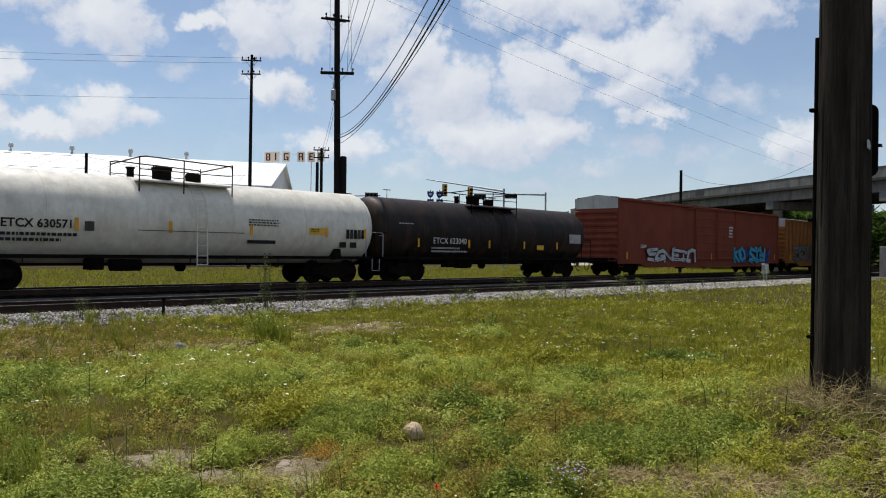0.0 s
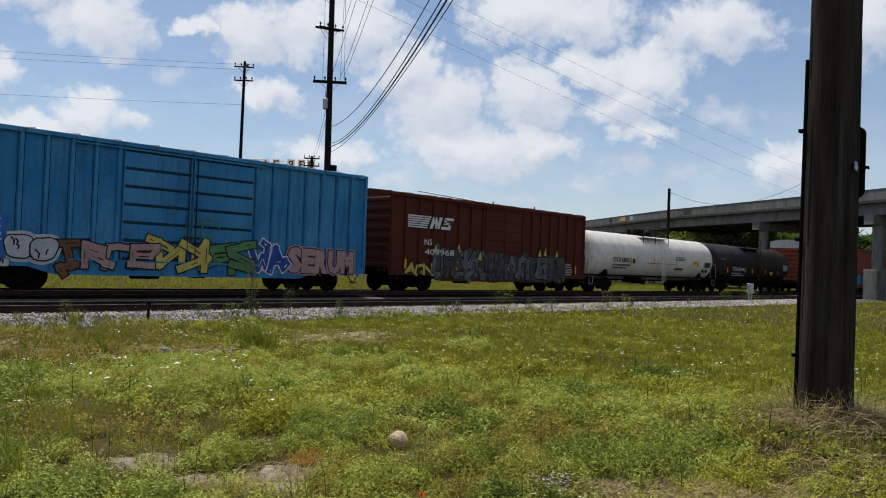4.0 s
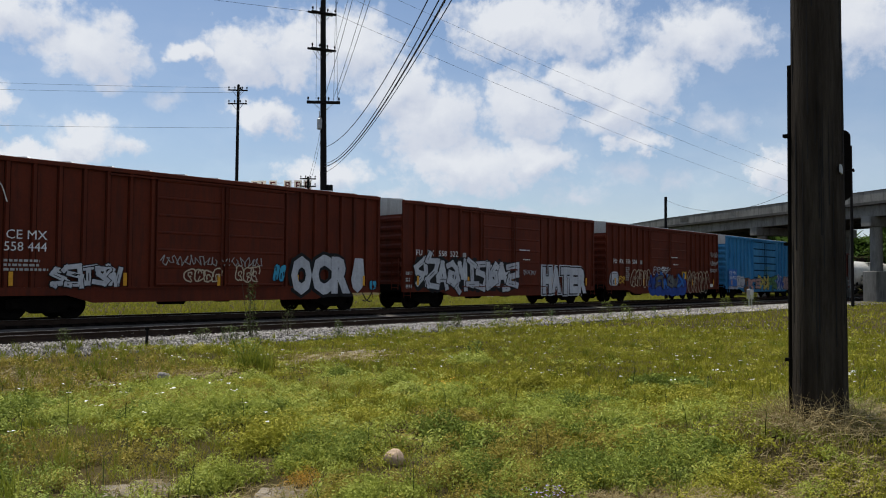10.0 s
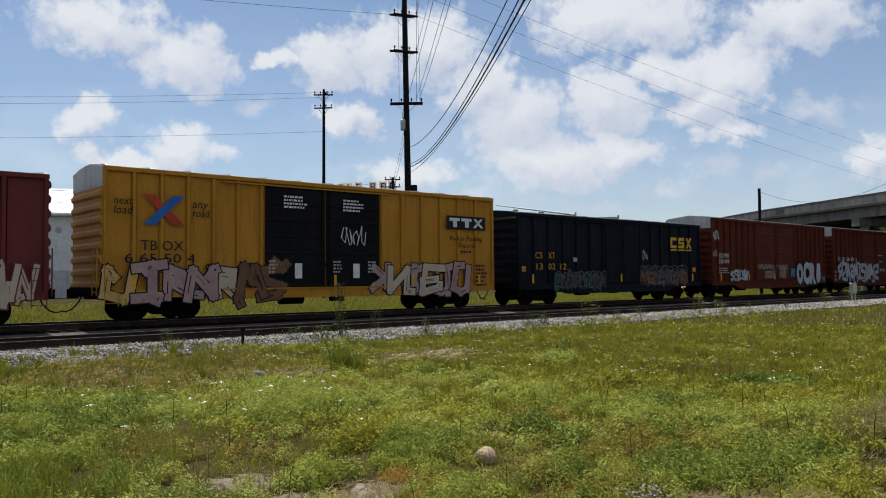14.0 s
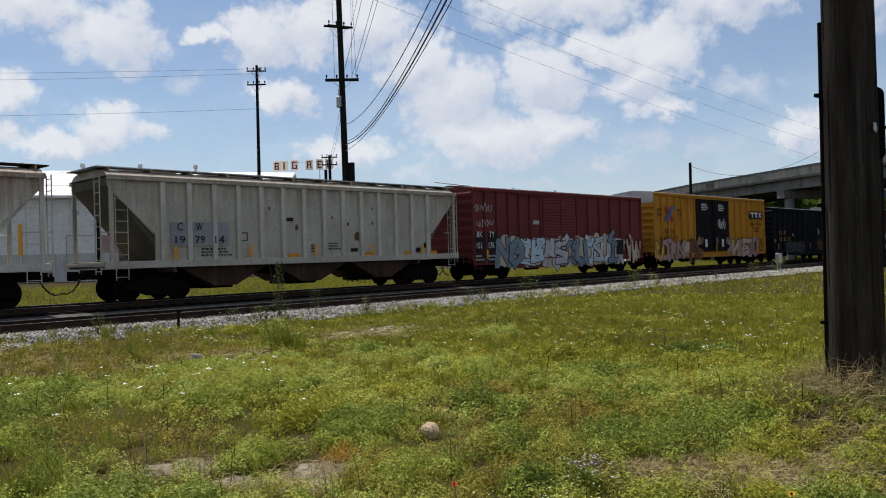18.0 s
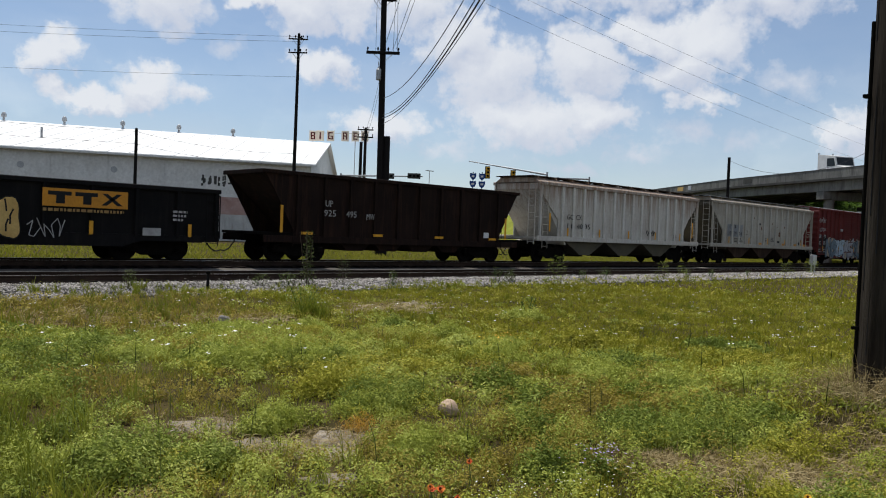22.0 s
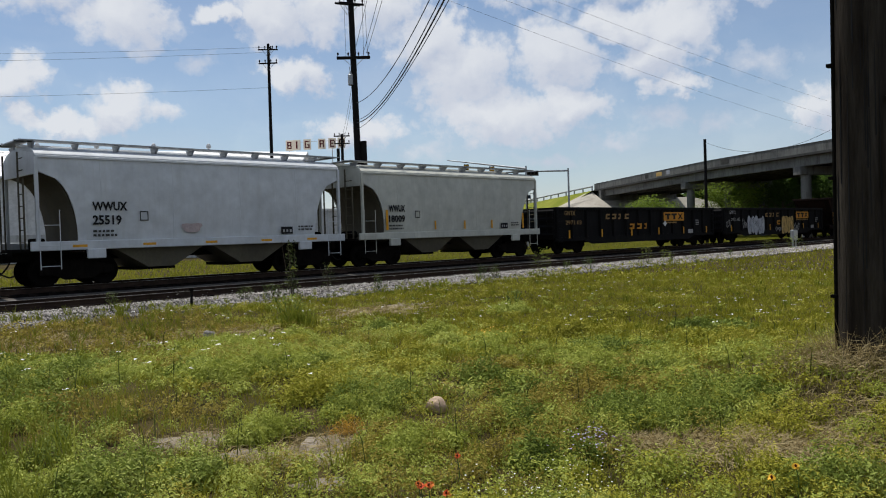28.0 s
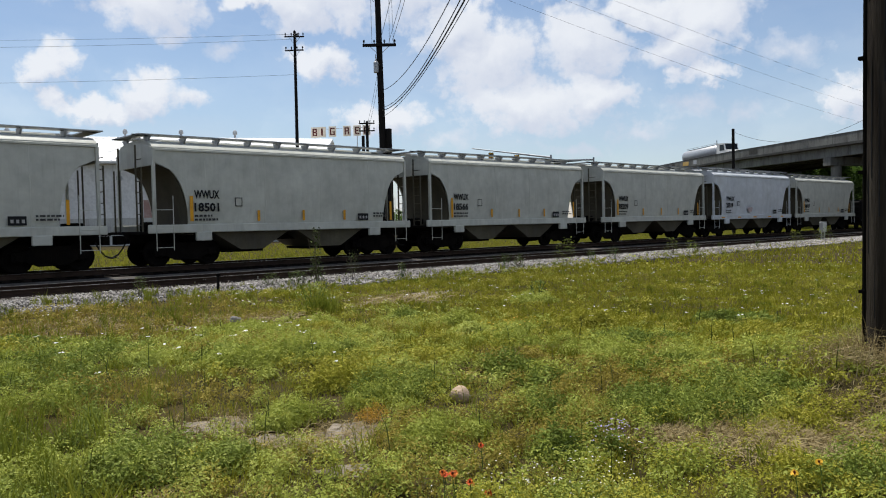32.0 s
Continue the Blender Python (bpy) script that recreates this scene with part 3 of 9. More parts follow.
M_ROOFWHITE = mat("white_metal_roof", (0.83, 0.83, 0.81), (0.78, 0.78, 0.76), rough=0.55, scale=0.15, fine=4, bump=0.1)
M_FADEDBRICK = mat("faded_pink_brick", (0.40, 0.27, 0.24), (0.34, 0.21, 0.18), rough=0.9, scale=0.8, fine=10, bump=0.2, stain=(0.5, 0.45, 0.42), amount=0.5)
M_MAROON = mat("maroon_letter_paint", (0.11, 0.02, 0.02), rough=0.6, scale=1, bump=0)
M_CREAM = mat("cream_panel", (0.74, 0.66, 0.54), (0.68, 0.6, 0.48), rough=0.6, scale=1, bump=0)
M_TYRE = mat("rubber", (0.02, 0.02, 0.02), rough=0.8, scale=4, bump=0.2)
M_GLASS = mat("dark_window_glass", (0.02, 0.025, 0.03), rough=0.08, scale=2, bump=0)
M_SIGNAL = mat("yellow_signal_housing", (0.72, 0.38, 0.03), rough=0.5, scale=2, bump=0)
M_SIGNBLUE = mat("blue_sign", (0.02, 0.07, 0.25), rough=0.5, scale=2, bump=0)
M_ROCK = mat("tan_stone", (0.46, 0.34, 0.235), (0.35, 0.25, 0.17), rough=0.9, scale=9, fine=40, bump=0.6, stain=(0.2, 0.15, 0.1), amount=0.5)
M_BARK = mat("bark", (0.12, 0.09, 0.065), (0.07, 0.055, 0.04), rough=0.9, scale=5, fine=30, bump=0.8)
M_GRASS = leaf_mat("meadow_blades", [(0.126, 0.133, 0.010), (0.221, 0.222, 0.018), (0.315, 0.300, 0.030), (0.441, 0.384, 0.075)], scale=0.45, translucent=0.24)
M_WEED = leaf_mat("weed_leaves", [(0.15, 0.19, 0.026), (0.29, 0.33, 0.054), (0.415, 0.45, 0.1), (0.53, 0.56, 0.18)], scale=0.8, translucent=0.32)
M_WEEDD = leaf_mat("dark_weed_leaves", [(0.079, 0.110, 0.018), (0.147, 0.192, 0.032), (0.242, 0.291, 0.055), (0.378, 0.414, 0.120)], scale=0.8, translucent=0.24)
M_WEEDY = leaf_mat("yellowing_weed_leaves", [(0.179, 0.182, 0.016), (0.278, 0.276, 0.030), (0.389, 0.364, 0.055), (0.525, 0.473, 0.120)], scale=0.8, translucent=0.24)
M_WEEDB = leaf_mat("dull_olive_weed_leaves", [(0.16, 0.13, 0.022), (0.25, 0.205, 0.036), (0.35, 0.29, 0.06), (0.46, 0.39, 0.12)], scale=0.8, translucent=0.3)
M_STRAW = leaf_mat("dry_straw", [(0.13, 0.095, 0.04), (0.25, 0.19, 0.085), (0.38, 0.31, 0.16), (0.52, 0.44, 0.26)], scale=2.0, translucent=0.15)
# Two copies of one foliage: first darkened for shade, second lightened as sunlit.
M_LEAF = leaf_mat("shaded_tree_leaves", [(0.03, 0.06, 0.01), (0.06, 0.105, 0.018), (0.10, 0.15, 0.03)], scale=0.3)
M_LEAFSUN = leaf_mat("sunlit_tree_leaves", [(0.075, 0.12, 0.016), (0.16, 0.225, 0.032), (0.27, 0.33, 0.06)], scale=0.3)
M_STALK = leaf_mat("dark_stalk_leaves", [(0.03, 0.045, 0.012), (0.06, 0.08, 0.02), (0.10, 0.125, 0.035), (0.20, 0.21, 0.09)], scale=0.9, translucent=0.1)
M_PETAL = mat("white_petals", (0.8, 0.8, 0.74), rough=0.6, scale=3, bump=0)
M_PETALR = mat("red_orange_petals", (0.62, 0.06, 0.02), (0.6, 0.2, 0.03), rough=0.6, scale=30, bump=0)
M_PETALV = mat("violet_petals", (0.24, 0.2, 0.36), (0.34, 0.29, 0.44), rough=0.6, scale=3, bump=0)
M_PETALY = mat("yellow_petals", (0.7, 0.45, 0.03), (0.65, 0.3, 0.03), rough=0.6, scale=3, bump=0)

# ---- ground and tracks ----
TRAIN_Y, TRAIN_Z = 26.65, 0.30       # centre line and rail top of the train's track
NEAR_Y, NEAR_Z = 22.0, 0.15          # the empty track in front of it


def ground_z(x, y):
    """The lie of the land: nearly level, rising a little towards the camera's spot and round the near pole."""
    r = math.hypot(x - 2, y)
    k = min(1, max(0, (13 - r) / 8))
    z = 0.30 * k * k * (3 - 2 * k)
    d = math.hypot(x - 6.5, y - 1.9)
    z += 0.22 * math.exp(-(d / 1.1) ** 2)
    z += 0.05 * noise.noise((x * 0.35, y * 0.35, 0)) + 0.03 * noise.noise((x * 1.3, y * 1.3, 5)) + 0.02 * noise.noise((x * 3.1, y * 3.1, 9))
    # cut away under the ballast
    return z if y < 17 or y > 31.6 else min(z, 0.02) - 0.9 * min(1, y - 17.0, 31.6 - y)


def build_ground():
    def ticks(lo, hi, fine_lo, fine_hi, step):
        out = list(np.arange(fine_lo, fine_hi + 1e-6, step))
        a, s = fine_lo, step
        while a > lo:
            s *= 1.35
            a -= s
            out.insert(0, max(a, lo))
        a, s = fine_hi, step
        while a < hi:
            s *= 1.35
            a += s
            out.append(min(a, hi))
        return out
    xs, ys = ticks(-2500, 2500, -1, 14, 0.16), ticks(-2500, 2500, -1, 13, 0.16)
    a = Acc().sheet([[(x, y, ground_z(x, y)) for x in xs] for y in ys])
    tagged(part("ground", a, M_SOIL, smooth=60), "dry weedy earth under the grass beside the tracks", "ground", kind="structure")


build_ground()
X0, X1 = -304.0, 400.0


def build_track(name, yc, zt, label):
    """Two rails on timber sleepers; the nearest sleepers are pieces, the rest of one mesh."""
    t = thing(name, label, "railway track", kind="structure")
    for s in (-1, 1):
        y = yc + s * 0.7525
        prof = [(y - .07, zt - .17), (y + .07, zt - .17), (y + .07, zt - .155), (y + .012, zt - .135), (y + .012, zt - .05), (y + .036, zt - .035), (y + .036, zt - .004), (y - .036, zt - .004), (y - .036, zt - .035), (y - .012, zt - .05), (y - .012, zt - .135), (y - .07, zt - .155)]
        rail = part("rail", Acc().prism(prof, "x", X0, X1), M_RAIL, t)
        part("rail_head", Acc().box(X0, X1, y - .033, y + .033, zt - .0035, zt), M_RAILTOP, rail, "bright worn running surface")
    me = Acc().box(-.115, .115, -1.3, 1.3, -.17, 0, c=.012).mesh("sleeper", M_TIE)
    rnd = random.Random(int(yc))
    far = Acc()
    n = 0
    x = X0
    while x < X1:
        if -4 < x < 62 and n < 130:
            part("sleeper", me, M_TIE, t, at=pose(x, yc + rnd.uniform(-.05, .05), zt - .165 + rnd.uniform(-.012, .006), 0, 0, rnd.uniform(-1.5, 1.5)))
            n += 1
        else:
            far.box(x - .115, x + .115, yc - 1.3, yc + 1.3, zt - .33, zt - .165)
        x += 0.53
    part("far_sleepers", far, M_TIE, t, kind="stuff")


def build_bed():
    """The ballast under both tracks, with its shoulder towards the field."""
    prof = [(16.9, -.06), (17.5, -.01), (18.9, .02), (20.4, -.03), (20.9, NEAR_Z - .215), (23.5, NEAR_Z - .225), (24.7, TRAIN_Z - .27), (25.1, TRAIN_Z - .235), (28.2, TRAIN_Z - .235), (28.9, TRAIN_Z - .3), (31.5, 0.0), (31.6, -.3), (16.9, -.3)]
    part_a = Acc().prism(prof, "x", X0, X1)
    tagged(part("ballast_bed", part_a, M_BALLAST), "grey crushed-stone ballast bed under two tracks", "ballast", kind="structure")
    # dark sheets over both tracks: oil stain plus painted train shade
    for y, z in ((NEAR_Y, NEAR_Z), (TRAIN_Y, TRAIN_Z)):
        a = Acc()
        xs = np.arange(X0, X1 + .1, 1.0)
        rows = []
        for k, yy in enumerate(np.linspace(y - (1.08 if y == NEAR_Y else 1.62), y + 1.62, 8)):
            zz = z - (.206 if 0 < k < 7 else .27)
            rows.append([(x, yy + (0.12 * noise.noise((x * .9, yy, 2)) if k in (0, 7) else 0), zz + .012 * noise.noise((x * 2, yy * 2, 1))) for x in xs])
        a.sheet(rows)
        tagged(part("oiled_ballast", a, M_BALLAST_DARK), "dark ballast between the rails, coloured with oil stains and the train's shade", "ballast", kind="structure")


build_bed()
build_track("near_track", NEAR_Y, NEAR_Z, "empty railway track with worn rails on dark sleepers")
build_track("train_track", TRAIN_Y, TRAIN_Z, "railway track under the passing freight train")

# ---- the freight train ----
HW = 1.55          # half the width of a car body; the camera sees the face at y = -HW
WHEEL_R = 0.457
CARS = []
WHEELSETS = []


def shared_meshes():
    s = {}
    a = Acc()
    for k in (-1, 1):
        prof = [(k * .66, .09), (k * .66, .17), (k * .685, .17), (k * .70, .40), (k * .685, WHEEL_R + .028), (k * .72, WHEEL_R + .012), (k * .735, WHEEL_R), (k * .80, WHEEL_R - .008), (k * .815, WHEEL_R - .05), (k * .79, .38), (k * .77, .2), (k * .83, .17), (k * .83, .09)]
        a.lathe(prof, "y", 26)
    a.tube((0, -.95, 0), (0, .95, 0), .075, 10)
    for k in (-1, 1):      # holes and a rib by which the turning shows
        for i in range(3):
            an = 2 * math.pi * i / 3
            a.tube((.28 * math.cos(an), k * .775, .28 * math.sin(an)), (.28 * math.cos(an), k * .805, .28 * math.sin(an)), .05, 8)
    s["wheelset"] = a.mesh("wheelset", M_WHEEL, 40)
    a = Acc()
    out = [(-1.12, .36), (-1.12, .62), (-.72, .66), (-.45, .80), (.45, .80), (.72, .66), (1.12, .62), (1.12, .36), (.72, .36), (.38, .20), (-.38, .20), (-.72, .36)]
    a.prism(out, "y", -.06, .06)
    for k in (-1, 1):
        a.box(k * .89 - .14, k * .89 + .14, -.11, .11, .34, .58, c=.03)
        a.tube((k * .89, -.13, WHEEL_R), (k * .89, .13, WHEEL_R), .1, 10)
    for k in (-.2, 0, .2):
        a.tube((k, 0, .28), (k, 0, .66), .07, 8)
    a.box(-.36, .36, -.09, .09, .2, .28, c=.02)
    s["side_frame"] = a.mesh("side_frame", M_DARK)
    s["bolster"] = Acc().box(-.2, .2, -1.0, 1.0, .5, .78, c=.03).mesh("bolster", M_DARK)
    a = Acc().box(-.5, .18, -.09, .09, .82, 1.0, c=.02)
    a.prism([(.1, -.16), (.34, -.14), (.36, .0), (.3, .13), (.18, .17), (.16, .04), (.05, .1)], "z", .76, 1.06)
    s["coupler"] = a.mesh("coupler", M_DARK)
    a = Acc()
    pts = [(.0, -.35, .86), (.12, -.36, .62), (.3, -.33, .42), (.5, -.3, .33), (.68, -.28, .36)]
    s["hose"] = a.line(pts, .025, 6).mesh("brake_hose", M_TYRE)
    s["reflector"] = Acc().box(-.06, .06, -.004, 0, 0, .42).mesh("reflector", M_REFL)
    return s


SH = shared_meshes()


def add_truck(car, x):
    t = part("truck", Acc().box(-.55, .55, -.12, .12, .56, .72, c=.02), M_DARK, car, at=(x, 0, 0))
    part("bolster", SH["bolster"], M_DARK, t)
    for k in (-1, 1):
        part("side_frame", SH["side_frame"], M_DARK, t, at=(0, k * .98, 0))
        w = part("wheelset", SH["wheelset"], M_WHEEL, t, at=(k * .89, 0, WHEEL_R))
        WHEELSETS.append((w, k * .89))


def running_gear(car, half, inset):
    """Trucks, couplers and hoses under a car whose body reaches +-half."""
    for k in (-1, 1):
        add_truck(car, k * (half - inset))
        part("coupler", SH["coupler"], M_DARK, car, at=pose(k * (half + .22), 0, 0, 0, 0, 0 if k > 0 else 180))
        part("brake_hose", SH["hose"], M_TYRE, car, at=pose(k * (half + .02), 0, 0, 0, 0, 0 if k > 0 else 180))


def ladder(car, x, y, z0, z1, width, material, step=.36, name="ladder", r=.011):
    a = Acc()
    for k in (0, 1):
        a.tube((x + k * width, y, z0), (x + k * width, y, z1), r * 1.25, 6)
    z = z0 + .1
    while z < z1:
        a.tube((x, y, z), (x + width, y, z), r, 5)
        z += step
    return part(name, a, material, car)


def end_ladder(car, x, y, z0, z1, width, material):
    a = Acc()
    for k in (0, 1):
        a.tube((x, y + k * width, z0), (x, y + k * width, z1), .02, 6)
    z = z0 + .1
    while z < z1:
        a.tube((x, y, z), (x, y + width, z), .016, 5)
        z += .36
    return part("end_ladder", a, material, car)


def small_print(car, x, z, w, h, y, material=None, rows=3, seed=1):
    """Lines of lettering too small to read, as bars."""
    rnd = random.Random(seed)
    a = Acc()
    for i in range(rows):
        zz = z - i * h / rows
        xx = x
        end = x + w * rnd.uniform(.65, 1)
        while xx < end:
            ww = rnd.uniform(.05, .16)
            a.box(xx, min(xx + ww, end), y - .002, y, zz - h / rows * .55, zz)
            xx += ww + .04
    return part("small_print", a, material or M_FADED, car, kind="stuff")


def bubble(rnd, cx, cz, w, h, n=18, sharp=.12):
    """A rounded, uneven letter-like outline."""
    pts = []
    ph, e = rnd.uniform(0, 6.3), rnd.uniform(2.4, 4.0)
    lean = rnd.uniform(-.12, .2)
    for i in range(n):
        t = 2 * math.pi * i / n
        c, s = math.cos(t), math.sin(t)
        k = (abs(c) ** e + abs(s) ** e) ** (-1 / e)
        k *= 1 + sharp * math.sin(3 * t + ph) + sharp * .6 * rnd.uniform(-1, 1)
        pts.append((cx + k * c * w / 2 + lean * k * s * h / 2, cz + k * s * h / 2))
    return pts


def shrink(pts, d):
    cx, cz = sum(p[0] for p in pts) / len(pts), sum(p[1] for p in pts) / len(pts)
    out = []
    for x, z in pts:
        l = math.hypot(x - cx, z - cz)
        k = max(.2, (l - d) / l)
        out.append((cx + (x - cx) * k, cz + (z - cz) * k))
    return out


# letter-like strokes in a unit box, none of them a true letter
FORMS = [
    [[(0, 0), (0, 1), (.9, .85), (.85, .5), (.1, .5)], [(.3, .5), (1, 0)]],
    [[(1, .9), (.2, 1), (0, .65), (.9, .4), (1, .1), (0, 0)]],
    [[(0, 1), (.2, 0), (.5, .6), (.8, 0), (1, 1)]],
    [[(0, 0), (.1, 1), (1, .9)], [(.05, .5), (.8, .55)], [(0, 0), (1, .05)]],
    [[(0, 0), (.45, 1), (1, 0)], [(.15, .35), (.85, .35)]],
    [[(.5, 0), (.5, .9)], [(0, 1), (1, .95)], [(.1, .1), (.9, 0)]],
    [[(1, .75), (.6, 1), (.05, .8), (0, .2), (.5, 0), (1, .2), (.95, .45), (.55, .42)]],
    [[(0, 1), (.05, .1), (.5, 0), (.95, .15), (1, 1)]],
    [[(0, 0), (.1, .95), (.9, .1), (1, 1)]],
    [[(0, 1), (.05, 0)], [(1, 1), (.1, .5), (1, 0)]],
]


def strokes(acc, lines, x, z, w, h, lean, width, y, step=.0003):
    """Fat flat strokes with squared ends along each line, one thin coat."""
    n = 0
    for pts in lines:
        q = [(x + w * (u + lean * (v - .5)), z + h * v) for u, v in pts]
        for (ax, az), (bx, bz) in zip(q, q[1:]):
            l = math.hypot(bx - ax, bz - az) or 1
            ux, uz = (bx - ax) / l * width / 2, (bz - az) / l * width / 2
            c = [(ax - ux - uz, az - uz + ux), (bx + ux - uz, bz + uz + ux), (bx + ux + uz, bz + uz - ux), (ax - ux + uz, az - uz - ux)]
            acc.prism(c[::-1], "y", y - .0008 - step * n, y - step * n)
            n += 1
    return acc


def graffiti(car, x0, x1, z0, z1, n, fill, edge, seed, y=None, glow=None, style="bubble", fills=None):
    """A spray-painted piece: a tight row of abstract letter shapes, outlined, over a cloud of paint, with drips and shines."""
    rnd = random.Random(seed)
    y = -HW - .05 if y is None else y
    w, h = (x1 - x0) / n, z1 - z0
    last = None
    for i in range(n):
        form = rnd.choice([f for f in FORMS if f is not last])
        last = form
        hh = h * rnd.uniform(.86, 1.04)
        cx, cz = x0 + w * (i + .5), z0 + hh / 2 + (h - hh) * rnd.uniform(0, 1)
        lean = rnd.uniform(-.12, .2)
        jit, fat_all = .15, 1.28
        flip, turn = rnd.random() < .5, rnd.random() < .5
        jig = [[((1 - u if flip else u) + rnd.uniform(-jit, jit), (1 - v if turn else v) + rnd.uniform(-jit, jit) * .7) for u, v in line] for line in form]
        if style == "wild":      # arrows and spikes that cross into the neighbours
            for k in range(rnd.randint(1, 2)):
                u, v = rnd.choice(jig)[-1]
                jig.append([(u, v), (u + rnd.uniform(-.45, .45), v + rnd.uniform(-.3, .3))])
        o = y - .02 * (i % 2)
        if style == "line":
            th = .045
            p = bubble(rnd, cx, cz, w * rnd.uniform(1.0, 1.2), hh, n=22, sharp=.10)
            a = Acc()
            strokes(a, [[(q[0], q[1]) for q in p[:rnd.randint(17, 21)]]], 0, 0, 1, 1, 0, th, o)
            inner = bubble(rnd, cx + w * rnd.uniform(-.1, .1), cz + hh * rnd.uniform(-.1, .2), w * .4, hh * .34, n=12, sharp=.12)
            strokes(a, [inner[:rnd.randint(7, 11)], [(cx + w * rnd.uniform(-.3, .3), cz - hh * .45), (cx + w * rnd.uniform(-.2, .2), cz - hh * .12)]], 0, 0, 1, 1, 0, th * .85, o - .004)
            part("graffiti_letter", a, fill, car, "spray-painted letter outline")
            continue
        fat = min(w * .36, hh * .24)
        rim = .042 if h > .8 else .03
        m = fat * .5
        box = (cx - w * fat_all / 2 + m, cz - hh / 2 + m, max(.1, w * fat_all - 2 * m), max(.1, hh - 2 * m))
        if style == "bubble":
            p = bubble(rnd, cx, cz, w * 1.22, hh, n=26, sharp=.045)
            g = part("graffiti_letter", Acc().prism(p[::-1], "y", o - .001, o), edge, car, "fat rounded spray-painted letter shape")
            part("letter_fill", Acc().prism(shrink(p, rim)[::-1], "y", o - .005, o - .003), rnd.choice(fills) if fills else fill, g)
            if glow:
                part("letter_halo", Acc().prism(shrink(p, -.1)[::-1], "y", y + .012 + .002 * (i % 2), y + .0132 + .002 * (i % 2)), glow, g)
            a = Acc()
            for k in range(rnd.randint(2, 3)):
                bx, bz = cx + w * rnd.uniform(-.25, .25), cz + hh * rnd.uniform(-.3, .3)
                strokes(a, [[(bx, bz - hh * rnd.uniform(.08, .2)), (bx + w * rnd.uniform(-.06, .06), bz), (bx + w * rnd.uniform(-.15, .15), bz + hh * rnd.uniform(.05, .16))]], 0, 0, 1, 1, 0, .045, o - .0085 - .002 * k)
            part("letter_stroke", a, edge, g, kind="stuff")
            continue
        g = part("graffiti_letter", strokes(Acc(), jig, *box, lean, fat + 2 * rim, o), edge, car, "spray-painted letter shape")
        coat = rnd.choice(fills) if fills else fill
        part("letter_fill", strokes(Acc(), jig, *box, lean, fat, o - .012), coat, g)
        if glow:
            part("letter_halo", Acc().prism(bubble(rnd, cx, cz, w * 1.3, hh * 1.12, n=20, sharp=.10)[::-1], "y", y + .012 + .002 * (i % 2), y + .0132 + .002 * (i % 2)), glow, g)
        a = Acc()
        # cut lines and shines inside, drips below
        for k in range(rnd.randint(3, 6)):
            line = rnd.choice(jig)
            j = rnd.randrange(len(line) - 1)
            (ua, va), (ub, vb) = line[j], line[j + 1]
            t0, t1 = rnd.uniform(.1, .45), rnd.uniform(.55, .95)
            du, dv = rnd.uniform(-.05, .05), rnd.uniform(-.05, .05)
            strokes(a, [[(ua + (ub - ua) * t0 + du, va + (vb - va) * t0 + dv), (ua + (ub - ua) * t1 + du, va + (vb - va) * t1 + dv)]], *box, lean, rnd.uniform(.014, .034), o - .0185 - .0003 * k)
        for k in range(rnd.randint(0, 2)):
            dx = cx + w * rnd.uniform(-.4, .4)
            strokes(a, [[(dx, cz - hh * .4), (dx, cz - hh * rnd.uniform(.5, .62))]], 0, 0, 1, 1, 0, .016, o - .0185)
        part("letter_stroke", a, edge, g, kind="stuff")


def graffiti_words(car, text, x0, x1, z0, z1, fill, edge, seed, glow=None, y=None):
    """A spray-painted word in fat, outlined, slightly dancing capitals."""
    rnd = random.Random(seed)
    y = -HW - .056 if y is None else y
    w, h = (x1 - x0) / len(text), z1 - z0
    for i, ch in enumerate(text):
        hh = h * rnd.uniform(.86, 1.0)
        zz = z0 + (h - hh) * rnd.uniform(0, 1)
        g = words(ch, hh * .86, w * 1.14, edge, car, x0 + w * (i - .07), zz + hh * .06, y=y - .001 * i, name="graffiti_letter", label="spray-painted capital with a dark outline", skew=rnd.uniform(-.08, .1), bold=h * .13)
        words(ch, hh * .86, w * 1.0, fill, g, x0 + w * i, zz + hh * .06, y=y - .012 - .001 * i, name="letter_fill", bold=h * .085)
        if glow:
            words(ch, hh * .86, w * 1.3, glow, g, x0 + w * (i - .15), zz + hh * .06, y=y + .006 - .001 * i, name="letter_halo", bold=h * .17)


def scribble(car, x, z, w, h, seed, material, y=None, r=.016):
    rnd = random.Random(seed)
    y = -HW - .05 if y is None else y
    a = Acc()
    n = max(3, int(w / .22))
    pts = []
    for i in range(n * 4):
        t = i / (n * 4 - 1)
        pts.append((x + w * t + .07 * math.sin(i * 2.1) + rnd.uniform(-.04, .04), y, z + h * (.5 + .5 * math.sin(i * 1.7 + rnd.uniform(-.6, .6))) * rnd.uniform(.6, 1)))
    a.line(pts, r, 4)
    return part("tag", a, material, car, "thin scrawled spray tag")


def corrugated_end(x, k, z0, z1, n, depth=.07):
    """A pressed steel end: flat ridges pushed out along x, across the car."""
    prof = [(x - k * .05, z0)]
    step = (z1 - z0) / n
    for i in range(n):
        z = z0 + i * step
        prof += [(x, z + step * .12), (x + k * depth, z + step * .32), (x + k * depth, z + step * .58), (x, z + step * .8)]
    prof += [(x, z1), (x - k * .05, z1)]
    return prof


